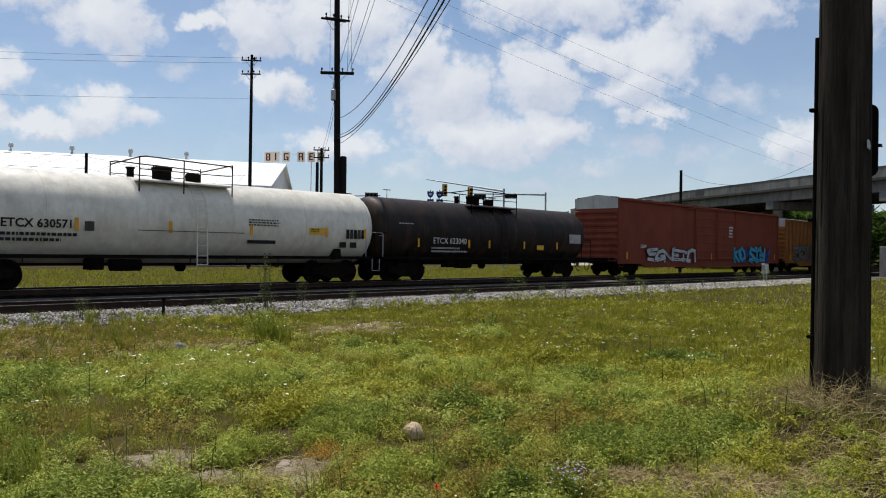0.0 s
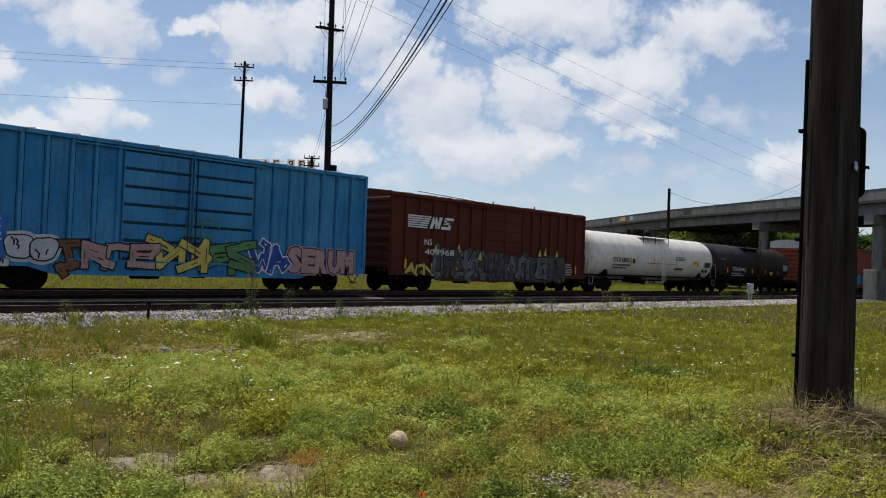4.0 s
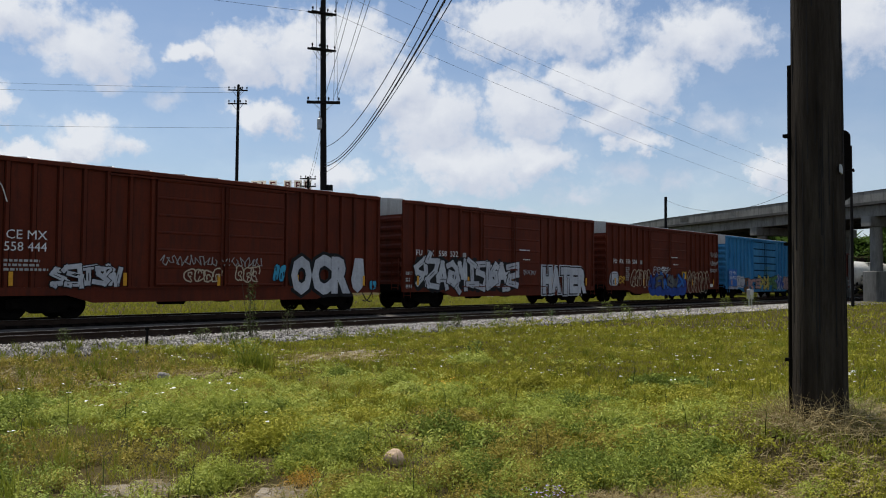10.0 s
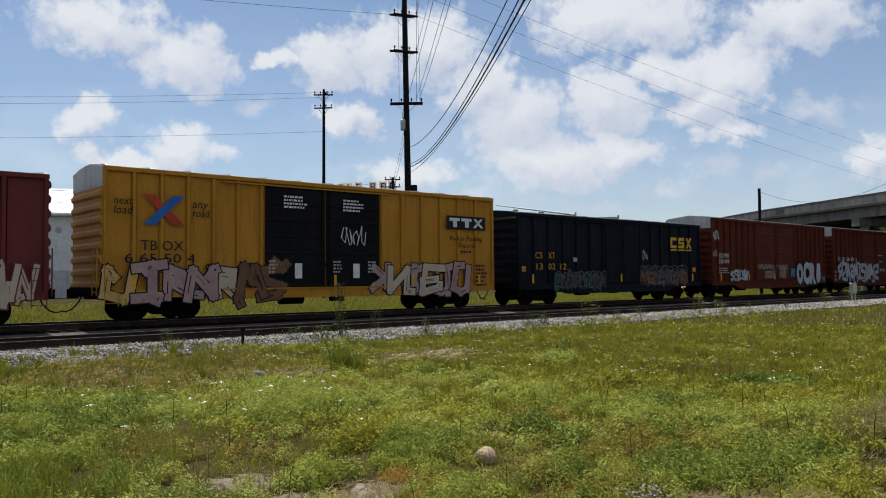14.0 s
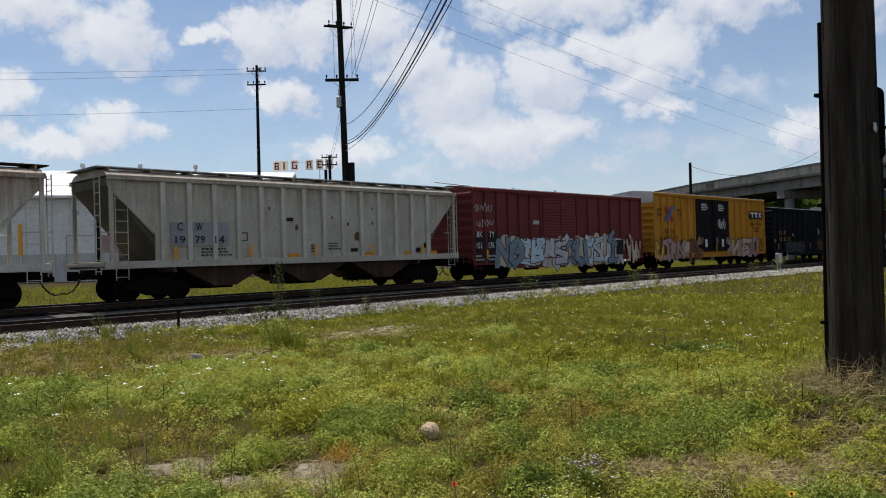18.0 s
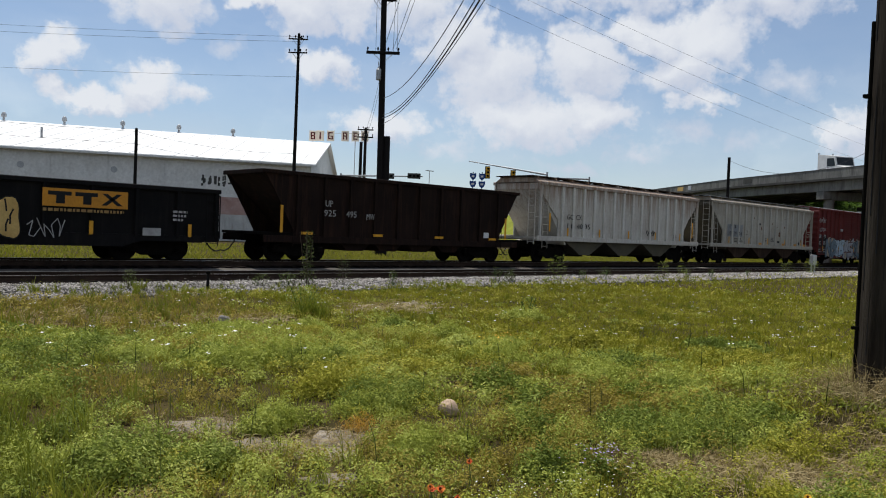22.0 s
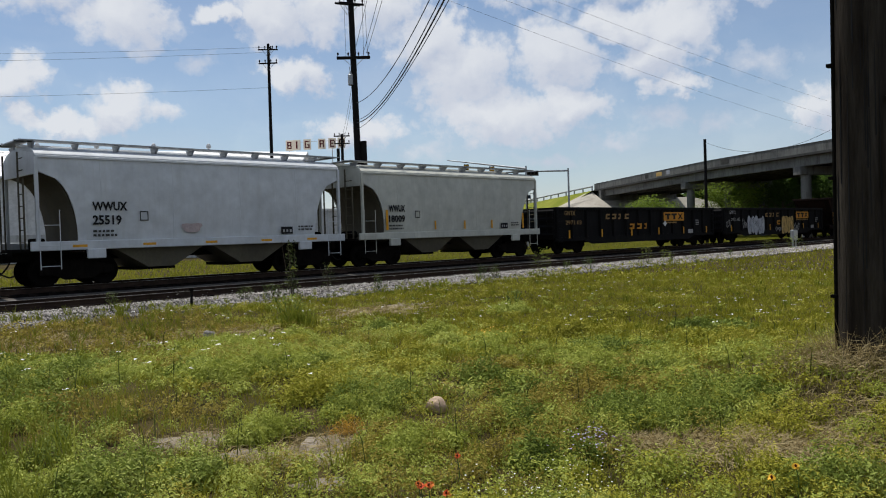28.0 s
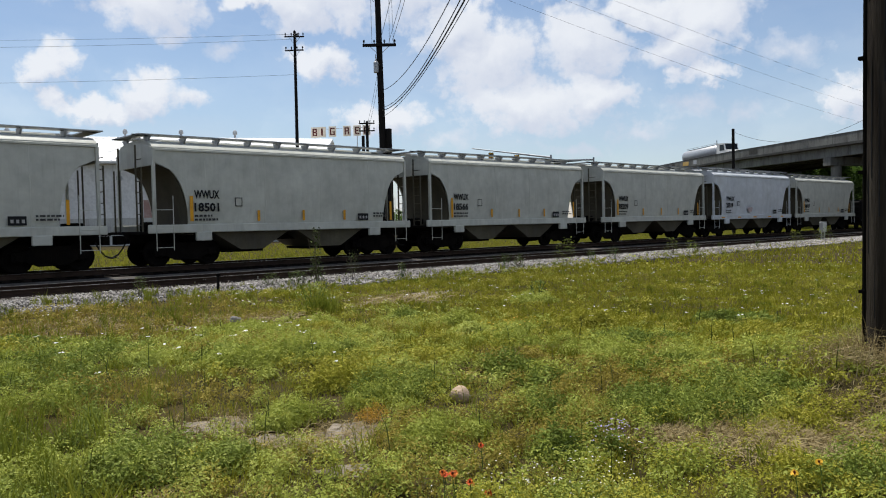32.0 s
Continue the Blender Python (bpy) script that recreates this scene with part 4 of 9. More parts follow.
def boxcar(name, label, L, m, h=5.0 - .12, sill=.76, door=(-1.4, 1.4), doors=2, posts=7, roof=None, ribs=0, end_top=None, door_mat=None, belly=.24, roof_ribs=12, door_rows=6, plug=True, ladder_mat=None, end_m=None, seam_m=None, rib_m=None):
    car = thing(name, label, "boxcar", "cars of the freight train")
    half = L / 2
    roof = roof or M_GALV
    ladder_mat = ladder_mat or m
    end_m = end_m or m
    z0, z1 = sill + .22, h
    for k in (-1, 1):
        a = Acc().box(-half, half, k * (HW - .095) - .03, k * (HW - .095) + .03, z0, z1)
        part("side", a, m, car)
        # side posts, shared along the side; dark strips paint their shade and dirt
        line = Acc().box(.076, .105, -HW + .056, -HW + .062, z0 + .03, z1 - .12).box(-.092, -.076, -HW + .056, -HW + .062, z0 + .03, z1 - .12).mesh("grimy_seam", seam_m or M_SEAM)
        if k < 0:
            me = Acc().prism([(-.075, -HW + .066), (-.05, -HW - .035), (.05, -HW - .035), (.075, -HW + .066)], "z", z0 + .02, z1 - .1).mesh("side_post", m)
        else:
            me = Acc().prism([(-.075, HW - .066), (-.05, HW + .035), (.05, HW + .035), (.075, HW - .066)], "z", z0 + .02, z1 - .1).mesh("side_post", m)
        d0, d1 = door
        for a0, a1 in ((-half + .07, d0 - .12), (d1 + .12, half - .07)):
            for i in range(posts + 1):
                part("side_post", me, m, car, at=(a0 + (a1 - a0) * i / posts, 0, 0))
                if k < 0 and 0 < i < posts:
                    part("grimy_seam", line, seam_m or M_SEAM, car, at=(a0 + (a1 - a0) * i / posts, 0, 0))
        # sill, deeper in the middle
        y = k * (HW - .01)
        pr = [(-half, sill), (-half + 2.6, sill), (-half + 3.4, sill - belly), (half - 3.4, sill - belly), (half - 2.6, sill), (half, sill), (half, z0 + .03), (-half, z0 + .03)]
        part("side_sill", Acc().prism(pr, "y", y - .035, y + .035), m, car)
        part("top_chord", Acc().box(-half, half, k * HW - .045, k * HW + .045, z1 - .13, z1 + .02, c=.015), m, car)
        # doors
        dw = (d1 - d0) / doors
        for j in range(doors):
            e0, e1 = d0 + j * dw + .03, d0 + (j + 1) * dw - .03
            yo = k * (HW - .02)
            dr = part("door", Acc().box(e0, e1, min(yo, yo + k * .04), max(yo, yo + k * .04), z0 + .06, z1 - .16, c=.01), door_mat or m, car)
            a = Acc()
            for i in range(door_rows + 1):
                zz = z0 + .12 + (z1 - z0 - .36) * i / door_rows
                ya = yo + k * .04
                a.prism([(ya, zz - .05), (ya + k * .022, zz - .02), (ya + k * .022, zz + .02), (ya, zz + .05)], "x", e0 + .05, e1 - .05)
            part("door_rib", a, rib_m or door_mat or m, dr)
            if plug:
                b = Acc()
                for xx in (e0 + dw * .5,) if doors == 1 else ((e1 - .12,) if j == 0 else (e0 + .12,)):
                    b.tube((xx, yo + k * .09, z0 + .1), (xx, yo + k * .09, z1 - .25), .022, 6)
                    b.box(xx - .16, xx + .16, min(yo + k * .05, yo + k * .11), max(yo + k * .05, yo + k * .11), z0 + .85, z0 + .93)
                part("lock_bar", b, rib_m or door_mat or m, dr)
        for zz in (z0 + .02, z1 - .2):
            part("door_track", Acc().box(d0 - (2.2 if doors == 1 else 1.6), d1 + .4, min(k * HW, k * (HW + .08)), max(k * HW, k * (HW + .08)), zz - .025, zz + .025), m, car)
    for k in (-1, 1):
        pr = corrugated_end(k * half, k, z0, z1 - (.62 if end_top else .06), 8)
        e = part("end", Acc().prism(pr, "y", -HW + .04, HW - .04), end_m, car)
        rf = [(-HW + .04, z1 - .06), (-HW + .04, z1), (-.8, z1 + .13), (0, z1 + .19), (.8, z1 + .13), (HW - .04, z1), (HW - .04, z1 - .06)]
        if end_top:
            rf[0], rf[-1] = (-HW + .04, z1 - .62), (HW - .04, z1 - .62)
        part("end_top", Acc().prism(rf, "x", k * half - k * .06, k * (half + .012)), end_top or end_m, e)
        end_ladder(car, k * (half + .13), -HW + .12, sill + .1, 2.3, .42, ladder_mat)
        ladder(car, k * (half - .26) - .21, -HW - .07, sill - .25, 2.2, .42, ladder_mat, name="side_ladder")
        part("end_sill", Acc().box(min(k * (half - .1), k * (half + .12)), max(k * (half - .1), k * (half + .12)), -HW + .1, HW - .1, sill + .05, sill + .35, c=.02), M_DARK, car)
    # roof: shallow gable with raised seams
    a = Acc().prism([(-HW, z1 + .02), (0, z1 + .17), (HW, z1 + .02), (HW, z1 - .03), (0, z1 + .1), (-HW, z1 - .03)], "x", -half, half)
    r = part("roof", a, roof, car)
    me = Acc().prism([(-HW - .02, z1 + .025), (-HW + .1, z1 + .075), (0, z1 + .225), (HW - .1, z1 + .075), (HW + .02, z1 + .025), (HW - .1, z1 + .02), (0, z1 + .16), (-HW + .1, z1 + .02)], "x", -.045, .045).mesh("roof_seam", roof)
    for i in range(roof_ribs + 1):
        part("roof_seam", me, roof, r, at=(-half + .1 + (L - .2) * i / roof_ribs, 0, 0))
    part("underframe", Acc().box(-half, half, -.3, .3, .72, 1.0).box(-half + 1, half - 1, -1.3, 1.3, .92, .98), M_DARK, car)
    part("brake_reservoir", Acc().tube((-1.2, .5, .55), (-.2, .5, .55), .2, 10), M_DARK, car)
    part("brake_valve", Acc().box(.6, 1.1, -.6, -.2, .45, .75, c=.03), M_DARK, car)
    running_gear(car, half, 2.15)
    for x in np.linspace(-half + .95, half - .95, 5):
        part("reflector", SH["reflector"], M_REFL, car, at=(x, -HW - .062, sill + .3))
    car["half"] = half
    return car


def tank_car(name, label, L, r, m, zc=2.55):
    car = thing(name, label, "tank car", "cars of the freight train")
    half = L / 2
    prof = []
    cap = .62
    for i in range(8):
        a = math.pi / 2 * i / 7
        prof.append((-half + cap - cap * math.cos(a), max(.02, r * math.sin(a) ** .8)))
    prof += [(x, r) for x in np.linspace(-half + cap + .02, half - cap - .02, 9)]
    for i in range(7, -1, -1):
        a = math.pi / 2 * i / 7
        prof.append((half - cap + cap * math.cos(a), max(.02, r * math.sin(a) ** .8)))
    tank = part("tank", Acc().lathe(prof, "x", 48, (0, 0, zc)), m, car, smooth=40)
    for x in np.linspace(-half + cap, half - cap, 6):
        part("weld_band", Acc().lathe([(x - .02, r), (x - .015, r + .006), (x + .015, r + .006), (x + .02, r)], "x", 48, (0, 0, zc)), m, tank, smooth=40)
    top = zc + r
    # jacket saddle, dome fittings and the platform over them
    part("manway", Acc().lathe([(top - .1, .33), (top + .3, .33), (top + .32, .36), (top + .4, .36), (top + .44, .3)], "z", 18, (-.45, 0, 0)), M_DARK, car)
    part("valve_housing", Acc().lathe([(top - .1, .27), (top + .26, .27), (top + .3, .22)], "z", 16, (.75, 0, 0)), M_DARK, car)
    part("vent", Acc().tube((-1.55, .1, top - .1), (-1.55, .1, top + .3), .12, 10).tube((-1.55, .1, top + .3), (-1.55, .1, top + .36), .16, 10), M_DARK, car)
    a = Acc()
    for y0, y1 in ((-1.15, -.55), (.55, 1.15)):
        a.box(-1.8, 1.7, y0, y1, top - .2, top - .15)
    pf = part("platform", a, m, car)
    a = Acc()
    for y in (-1.15, 1.15):
        for x in (-1.8, -.2, 1.7):
            a.tube((x, y, top - .6), (x, y, top + .62), .024, 6)
        a.line([(-1.8, y, top + .6), (-1.6, y, top + .64), (1.6, y, top + .56), (1.7, y, top + .5)], .024)
        a.line([(-1.8, y, top + .2), (1.7, y, top + .2)], .018)
    for x in (-1.8, 1.7):
        a.line([(x, -1.15, top + .6), (x, 1.15, top + .5)], .024)
    part("handrail", a, M_DARK if m is M_TANKBLK else M_RAIL, pf)
    # ladder bowed round the tank, both sides
    for k in (-1, 1):
        a = Acc()
        for dx in (-.2, .2):
            pts = [(.3 + dx, k * (r + .08) * math.cos(t), zc + (r + .08) * math.sin(t)) for t in np.linspace(radians(58), radians(-8), 9)] + [(.3 + dx, k * (r + .1), .75)]
            a.line(pts, .02)
        for t in np.linspace(radians(52), radians(-8), 6):
            a.tube((.1, k * (r + .08) * math.cos(t), zc + (r + .08) * math.sin(t)), (.5, k * (r + .08) * math.cos(t), zc + (r + .08) * math.sin(t)), .016)
        for z in (zc - .5, zc - .85, zc - 1.2, zc - 1.5):
            a.tube((.1, k * (r + .1), z), (.5, k * (r + .1), z), .016)
        part("ladder", a, m, car)
        part("side_sill", Acc().box(-half + .6, half - .6, k * 1.32 - .05, k * 1.32 + .05, .98, 1.1), M_DARK, car)
        a = Acc()
        for i in range(9):
            x = -half + 1.4 + (L - 2.8) * i / 8
            a.tube((x, k * 1.32, 1.0), (x, k * 1.32, .78), .016, 5)
        a.line([(-half + 3, k * 1.32, .82), (half - 3, k * 1.32, .82)], .014)
        part("safety_rail", a, M_DARK, car)
    for k in (-1, 1):
        part("bolster_saddle", Acc().prism([(-1.3, 1.0), (1.3, 1.0), (1.2, zc - r * .55), (.6, zc - r * .9), (-.6, zc - r * .9), (-1.2, zc - r * .55)], "x", k * (half - 2.1) - .18, k * (half - 2.1) + .18), M_DARK, car)
        pl = part("end_platform", Acc().box(min(k * (half - 1.2), k * (half + .28)), max(k * (half - 1.2), k * (half + .28)), -1.45, 1.45, 1.0, 1.09, c=.01), M_DARK, car)
        a = Acc()
        x0 = k * (half + .24)
        for y in (-1.42, 1.42):
            a.line([(x0 - k * .95, y, 1.08), (x0 - k * .95, y, 2.0), (x0 - k * .8, y, 2.12), (x0 - k * .1, y, 2.12), (x0, y, 2.05), (x0, y, 1.08)], .022)
            a.line([(x0 - k * .2, y, 1.0), (x0 - k * .2, y, .5), (x0 - k * .6, y, .5), (x0 - k * .6, y, 1.0)], .018)
        a.line([(x0, -1.42, 2.0), (x0, 1.42, 2.0)], .02)
        part("grab_rail", a, M_GALV if m is M_TANKWHT else M_DARK, pl)
    part("centre_sill", Acc().box(-half + .2, half - .2, -.25, .25, .72, 1.02), M_DARK, car)
    part("outlet_valve", Acc().lathe([(.5, .12), (.6, .2), (.95, .22), (1.2, .3)], "z", 12, (.3, 0, 0)), M_DARK, car)
    part("brake_reservoir", Acc().tube((-2.6, -.85, .75), (-1.6, -.85, .75), .2, 10), M_DARK, car)
    part("brake_valve", Acc().box(-3.4, -2.9, -1.1, -.6, .6, 1.0, c=.03), M_DARK, car)
    running_gear(car, half + .1, 2.15)
    car["half"] = half
    return car


def ribbed_hopper(name, label, L, m, h=4.28, ribs=14, bays=3, low=None, rib=None):
    """A covered hopper with outside ribs, slanted end sheets, running boards and discharge bays."""
    car = thing(name, label, "covered hopper", "cars of the freight train")
    half = L / 2
    z0, z1 = 1.34, h - .19
    ins = 1.75
    for k in (-1, 1):
        y = k * (HW - .06)
        zm = z0 + (z1 - z0) * .34
        out = [(-half + ins + .05, z0), (half - ins - .05, z0), (half - ins - .05, zm), (half - .25, z1 - .3), (half - .25, z1), (-half + .25, z1), (-half + .25, z1 - .3), (-half + ins + .05, zm)]
        part("side", Acc().prism(out, "y", y - .03, y + .03), m, car)
        ys = (y + k * .03, y + k * .13)
        for i in range(ribs):
            x = -half + ins + .3 + (L - 2 * ins - .6) * i / (ribs - 1)
            part("side_rib", Acc().box(x - .085, x + .085, min(ys), max(ys), z0, z1 - .02), rib or m, car)
        part("top_chord", Acc().box(-half + .22, half - .22, min(y, y + k * .15), max(y, y + k * .15), z1 - .1, z1 + .06, c=.015), m, car)
        part("side_sill", Acc().box(-half + .1, half - .1, min(y, y + k * .12), max(y, y + k * .12), z0 - .22, z0 + .02, c=.015), m, car)
        for e in (-1, 1):
            part("end_post", Acc().box(e * (half - .34) - .06, e * (half - .34) + .06, min(y, y + k * .1), max(y, y + k * .1), z0 - .1, z1), m, car)
            part("brace", Acc().tube((e * (half - .3), y, z1 - .33), (e * (half - ins), y, zm), .035, 6), m, car)
    for e in (-1, 1):
        sl = [(e * (half - .3), z1), (e * (half - .3), z1 - .3), (e * (half - 2.5), .95), (e * (half - 2.6), .95), (e * (half - 1.2), z1)]
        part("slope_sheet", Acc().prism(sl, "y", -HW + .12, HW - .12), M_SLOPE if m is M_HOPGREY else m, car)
        ladder(car, e * (half - .62) - .2, -HW - .1, .75, z1, .4, m)
        end_ladder(car, e * (half - .02), -HW + .1, .95, z1 + .05, .42, m)
        pl = part("end_platform", Acc().box(min(e * (half - 1.6), e * half), max(e * (half - 1.6), e * half), -HW + .05, HW - .05, 1.2, 1.3, c=.01), m, car)
        for y in (-HW + .08, HW - .08):
            part("hand_rail", Acc().line([(e * (half - .03), y, 1.25), (e * (half - .03), y, 2.3), (e * (half - .9), y, 2.3)], .02), m, pl)
    part("roof", Acc().prism([(-HW + .05, z1 + .04), (HW - .05, z1 + .04), (HW - .3, z1 + .2), (.7, z1 + .3), (-.7, z1 + .3), (-HW + .3, z1 + .2)], "x", -half + .24, half - .24), m, car)
    a = Acc()
    for y in (-.95, .95):
        a.box(-half, half, y - .3, y + .3, z1 + .325, z1 + .36)
    a.box(-half, -half + .6, -.95, .95, z1 + .325, z1 + .36).box(half - .6, half, -.95, .95, z1 + .325, z1 + .36)
    rb = part("running_board", a, M_GALV if m is M_HOPGREY else M_RAIL, car)
    for i in range(12):
        x = -half + .4 + (L - .8) * i / 11
        part("board_bracket", Acc().box(x - .03, x + .03, -1.3, 1.3, z1 + .2, z1 + .325), m, rb)
    for i in range(5):
        x = -half + 2.2 + (L - 4.4) * i / 4
        part("hatch", Acc().box(x - 1.0, x + 1.0, -.32, .32, z1 + .28, z1 + .4, c=.03), m, car)
    span = (L - 5.2) / bays
    for i in range(bays):
        x = -half + 2.6 + span * (i + .5)
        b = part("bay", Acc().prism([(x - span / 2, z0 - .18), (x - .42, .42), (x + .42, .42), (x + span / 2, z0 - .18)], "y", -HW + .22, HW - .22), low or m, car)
        part("discharge_gate", Acc().box(x - .62, x + .62, -.75, .75, .32, .42, c=.015), M_DARK, b)
    part("centre_sill", Acc().box(-half, half, -.25, .25, .78, 1.1), M_DARK, car)
    running_gear(car, half - .1, 1.95)
    for x in np.linspace(-half + ins + .7, half - ins - .7, 5):
        part("reflector", SH["reflector"], M_REFL, car, at=(x, -HW - .1, z0 + .06))
    car["half"] = half
    return car


def smooth_hopper(name, label, L, m, h=4.27, slope=None):
    """A short covered hopper with plain, slightly bowed sides cut in arcs at the ends."""
    car = thing(name, label, "covered hopper", "cars of the freight train")
    half = L / 2 + .35
    z0, z1 = 1.34, h - .42
    # end sheets and bays get the colour with shade painted in
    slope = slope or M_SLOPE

    def bow(z):
        return HW - .10 + .09 * math.sin(math.pi * (z - z0) / (z1 - z0 + .3))
    n = 12
    for k in (-1, 1):
        rows = []
        for j in range(n + 1):
            z = z0 + (z1 - z0) * j / n
            t = min(1, (z - z0) / (z1 - z0 - .45))
            # the arc at both ends
            cut = 1.1 * math.sqrt(max(0, 1 - t * t)) ** .9 + .02
            xs = np.linspace(-half + .42 + cut, half - .42 - cut, 12)
            rows.append([(x, k * bow(z), z) for x in xs])
        back = [[(x, y - k * .03, z) for x, y, z in r] for r in rows]
        a = Acc().sheet(rows).sheet(back)
        rim = [r[0] for r in rows], [r[0] for r in back], [r[-1] for r in rows], [r[-1] for r in back]
        a.sheet([rim[0], rim[1]]).sheet([rim[2], rim[3]])
        part("side", a, m, car, smooth=50)
        for x in (-half * .62, -half * .22, half * .2, half * .6):
            seam = [[(x + d, k * (bow(z0 + (z1 - z0) * j / n) + (.004 if abs(d) < .02 else -.004)), z0 + (z1 - z0) * j / n) for d in (-.022, -.012, .012, .022)] for j in range(n + 1)]
            part("weld_seam", Acc().sheet(seam), m, car)
        y = k * (HW - .08)
        part("side_sill", Acc().box(-half + .15, half - .15, min(y, y + k * .1), max(y, y + k * .1), z0 - .22, z0 + .06, c=.02), m, car)
        part("eave", Acc().prism([(k * (bow(z1) - .02), z1 - .02), (k * (bow(z1) + .05), z1 - .01), (k * (bow(z1) + .05), z1 + .05), (k * (bow(z1) - .05), z1 + .09)], "x", -half + .36, half - .36), m, car)
        for e in (-1, 1):
            part("end_post", Acc().box(e * (half - .38) - .05, e * (half - .38) + .05, min(y - k * .02, y + k * .08), max(y - k * .02, y + k * .08), z0 - .2, z1), m, car)
            part("jack_pad", Acc().box(e * (half - 2.05) - .28, e * (half - 2.05) + .28, min(y, y + k * .13), max(y, y + k * .13), z0 - .5, z0 - .2, c=.02), m, car)
    # rounded roof with closed ends
    pr = [(-bow(z1) - .02, z1 + .04)] + [(-(HW - .05) * math.cos(t), z1 + .06 + .34 * math.sin(t)) for t in np.linspace(.12, math.pi - .12, 13)] + [(bow(z1) + .02, z1 + .04)]
    part("roof", Acc().prism(pr, "x", -half + .36, half - .36), m, car, smooth=35)
    for e in (-1, 1):
        part("end_cap", Acc().prism([(-HW + .1, z1 - .5), (HW - .1, z1 - .5), (HW - .08, z1 + .1), (0, z1 + .38), (-HW + .08, z1 + .1)], "x", min(e * (half - .4), e * (half - .33)), max(e * (half - .4), e * (half - .33))), m, car)
        # the end slope follows the arc of the side sheets right across the car
        arc = [(half - .42 - 1.1 * math.sqrt(max(0, 1 - t * t)) ** .9, z0 + (z1 - z0 - .45) * t) for t in np.linspace(0, 1, 13)]
        arc = [(half - 1.7, z0 - .3)] + arc + [(half - .42, z1 - .1)]
        prof = [(e * x, z) for x, z in arc] + [(e * (x - .04), z) for x, z in arc[::-1]]
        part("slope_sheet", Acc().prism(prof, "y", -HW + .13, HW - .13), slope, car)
        ladder(car, -half + .40 if e < 0 else half - .98, -HW - .03, .55, 2.35, .58, m, step=.62)
        a = Acc()
        for y in (-1.2, -.75, .75, 1.2):
            a.box(e * (half - .1) - .02, e * (half - .1) + .02, y - .03, y + .03, 1.1, 3.3 if abs(y) > 1 else z1 + .2)
        z = 1.4
        while z < z1:
            a.tube((e * (half - .1), -1.2, z), (e * (half - .1), -.75, z), .016)
            z += .36
        part("end_frame", a, M_SLOPE, car)
        pl = part("end_platform", Acc().box(min(e * (half - 1.7), e * half), max(e * (half - 1.7), e * half), -HW + .1, HW - .1, 1.08, 1.18, c=.01), M_DARK, car)
        part("brake_cylinder", Acc().tube((e * (half - .9), -.3, 1.35), (e * (half - .5), -.3, 1.35), .16, 10), M_DARK, pl)
        part("brake_valve", Acc().box(e * (half - .8) - .1, e * (half - .8) + .1, .2, .6, 1.18, 1.5, c=.02), M_DARK, pl)
    a = Acc()
    for y in (-.92, .92):
        a.box(-half + .05, half - .05, y - .26, y + .26, z1 + .52, z1 + .555)
        a.line([(-half + .05, y - .29 * (1 if y < 0 else -1) * -1, z1 + .57), (half - .05, y - .29 * (1 if y < 0 else -1) * -1, z1 + .57)], .022)
    a.box(-half + .05, -half + .5, -.92, .92, z1 + .52, z1 + .555).box(half - .5, half - .05, -.92, .92, z1 + .52, z1 + .555)
    rb = part("running_board", a, M_GALV, car)
    for k in (-1, 1):
        me = Acc().prism([(k * 1.22, z1 + .5), (k * .66, z1 + .5), (k * .8, z1 + .28), (k * .95, z1 + .26)], "x", -.03, .03).mesh("board_bracket", M_GALV)
        for i in range(9):
            part("board_bracket", me, M_GALV, rb, at=(-half + .45 + (L - .9) * i / 8, 0, 0))
    part("hatch", Acc().box(-half + 1.2, half - 1.2, -.34, .34, z1 + .34, z1 + .47, c=.03), m, car)
    for x in (-1.7, 1.7):
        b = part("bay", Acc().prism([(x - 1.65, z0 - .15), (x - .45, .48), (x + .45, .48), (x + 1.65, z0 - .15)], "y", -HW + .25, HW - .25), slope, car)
        part("discharge_gate", Acc().box(x - .72, x + .72, -.8, .8, .38, .48, c=.015), M_DARK, b)
    part("centre_sill", Acc().box(-half, half, -.25, .25, .78, 1.1), M_DARK, car)
    running_gear(car, half - .15, 1.5)
    car["half"] = half
    return car


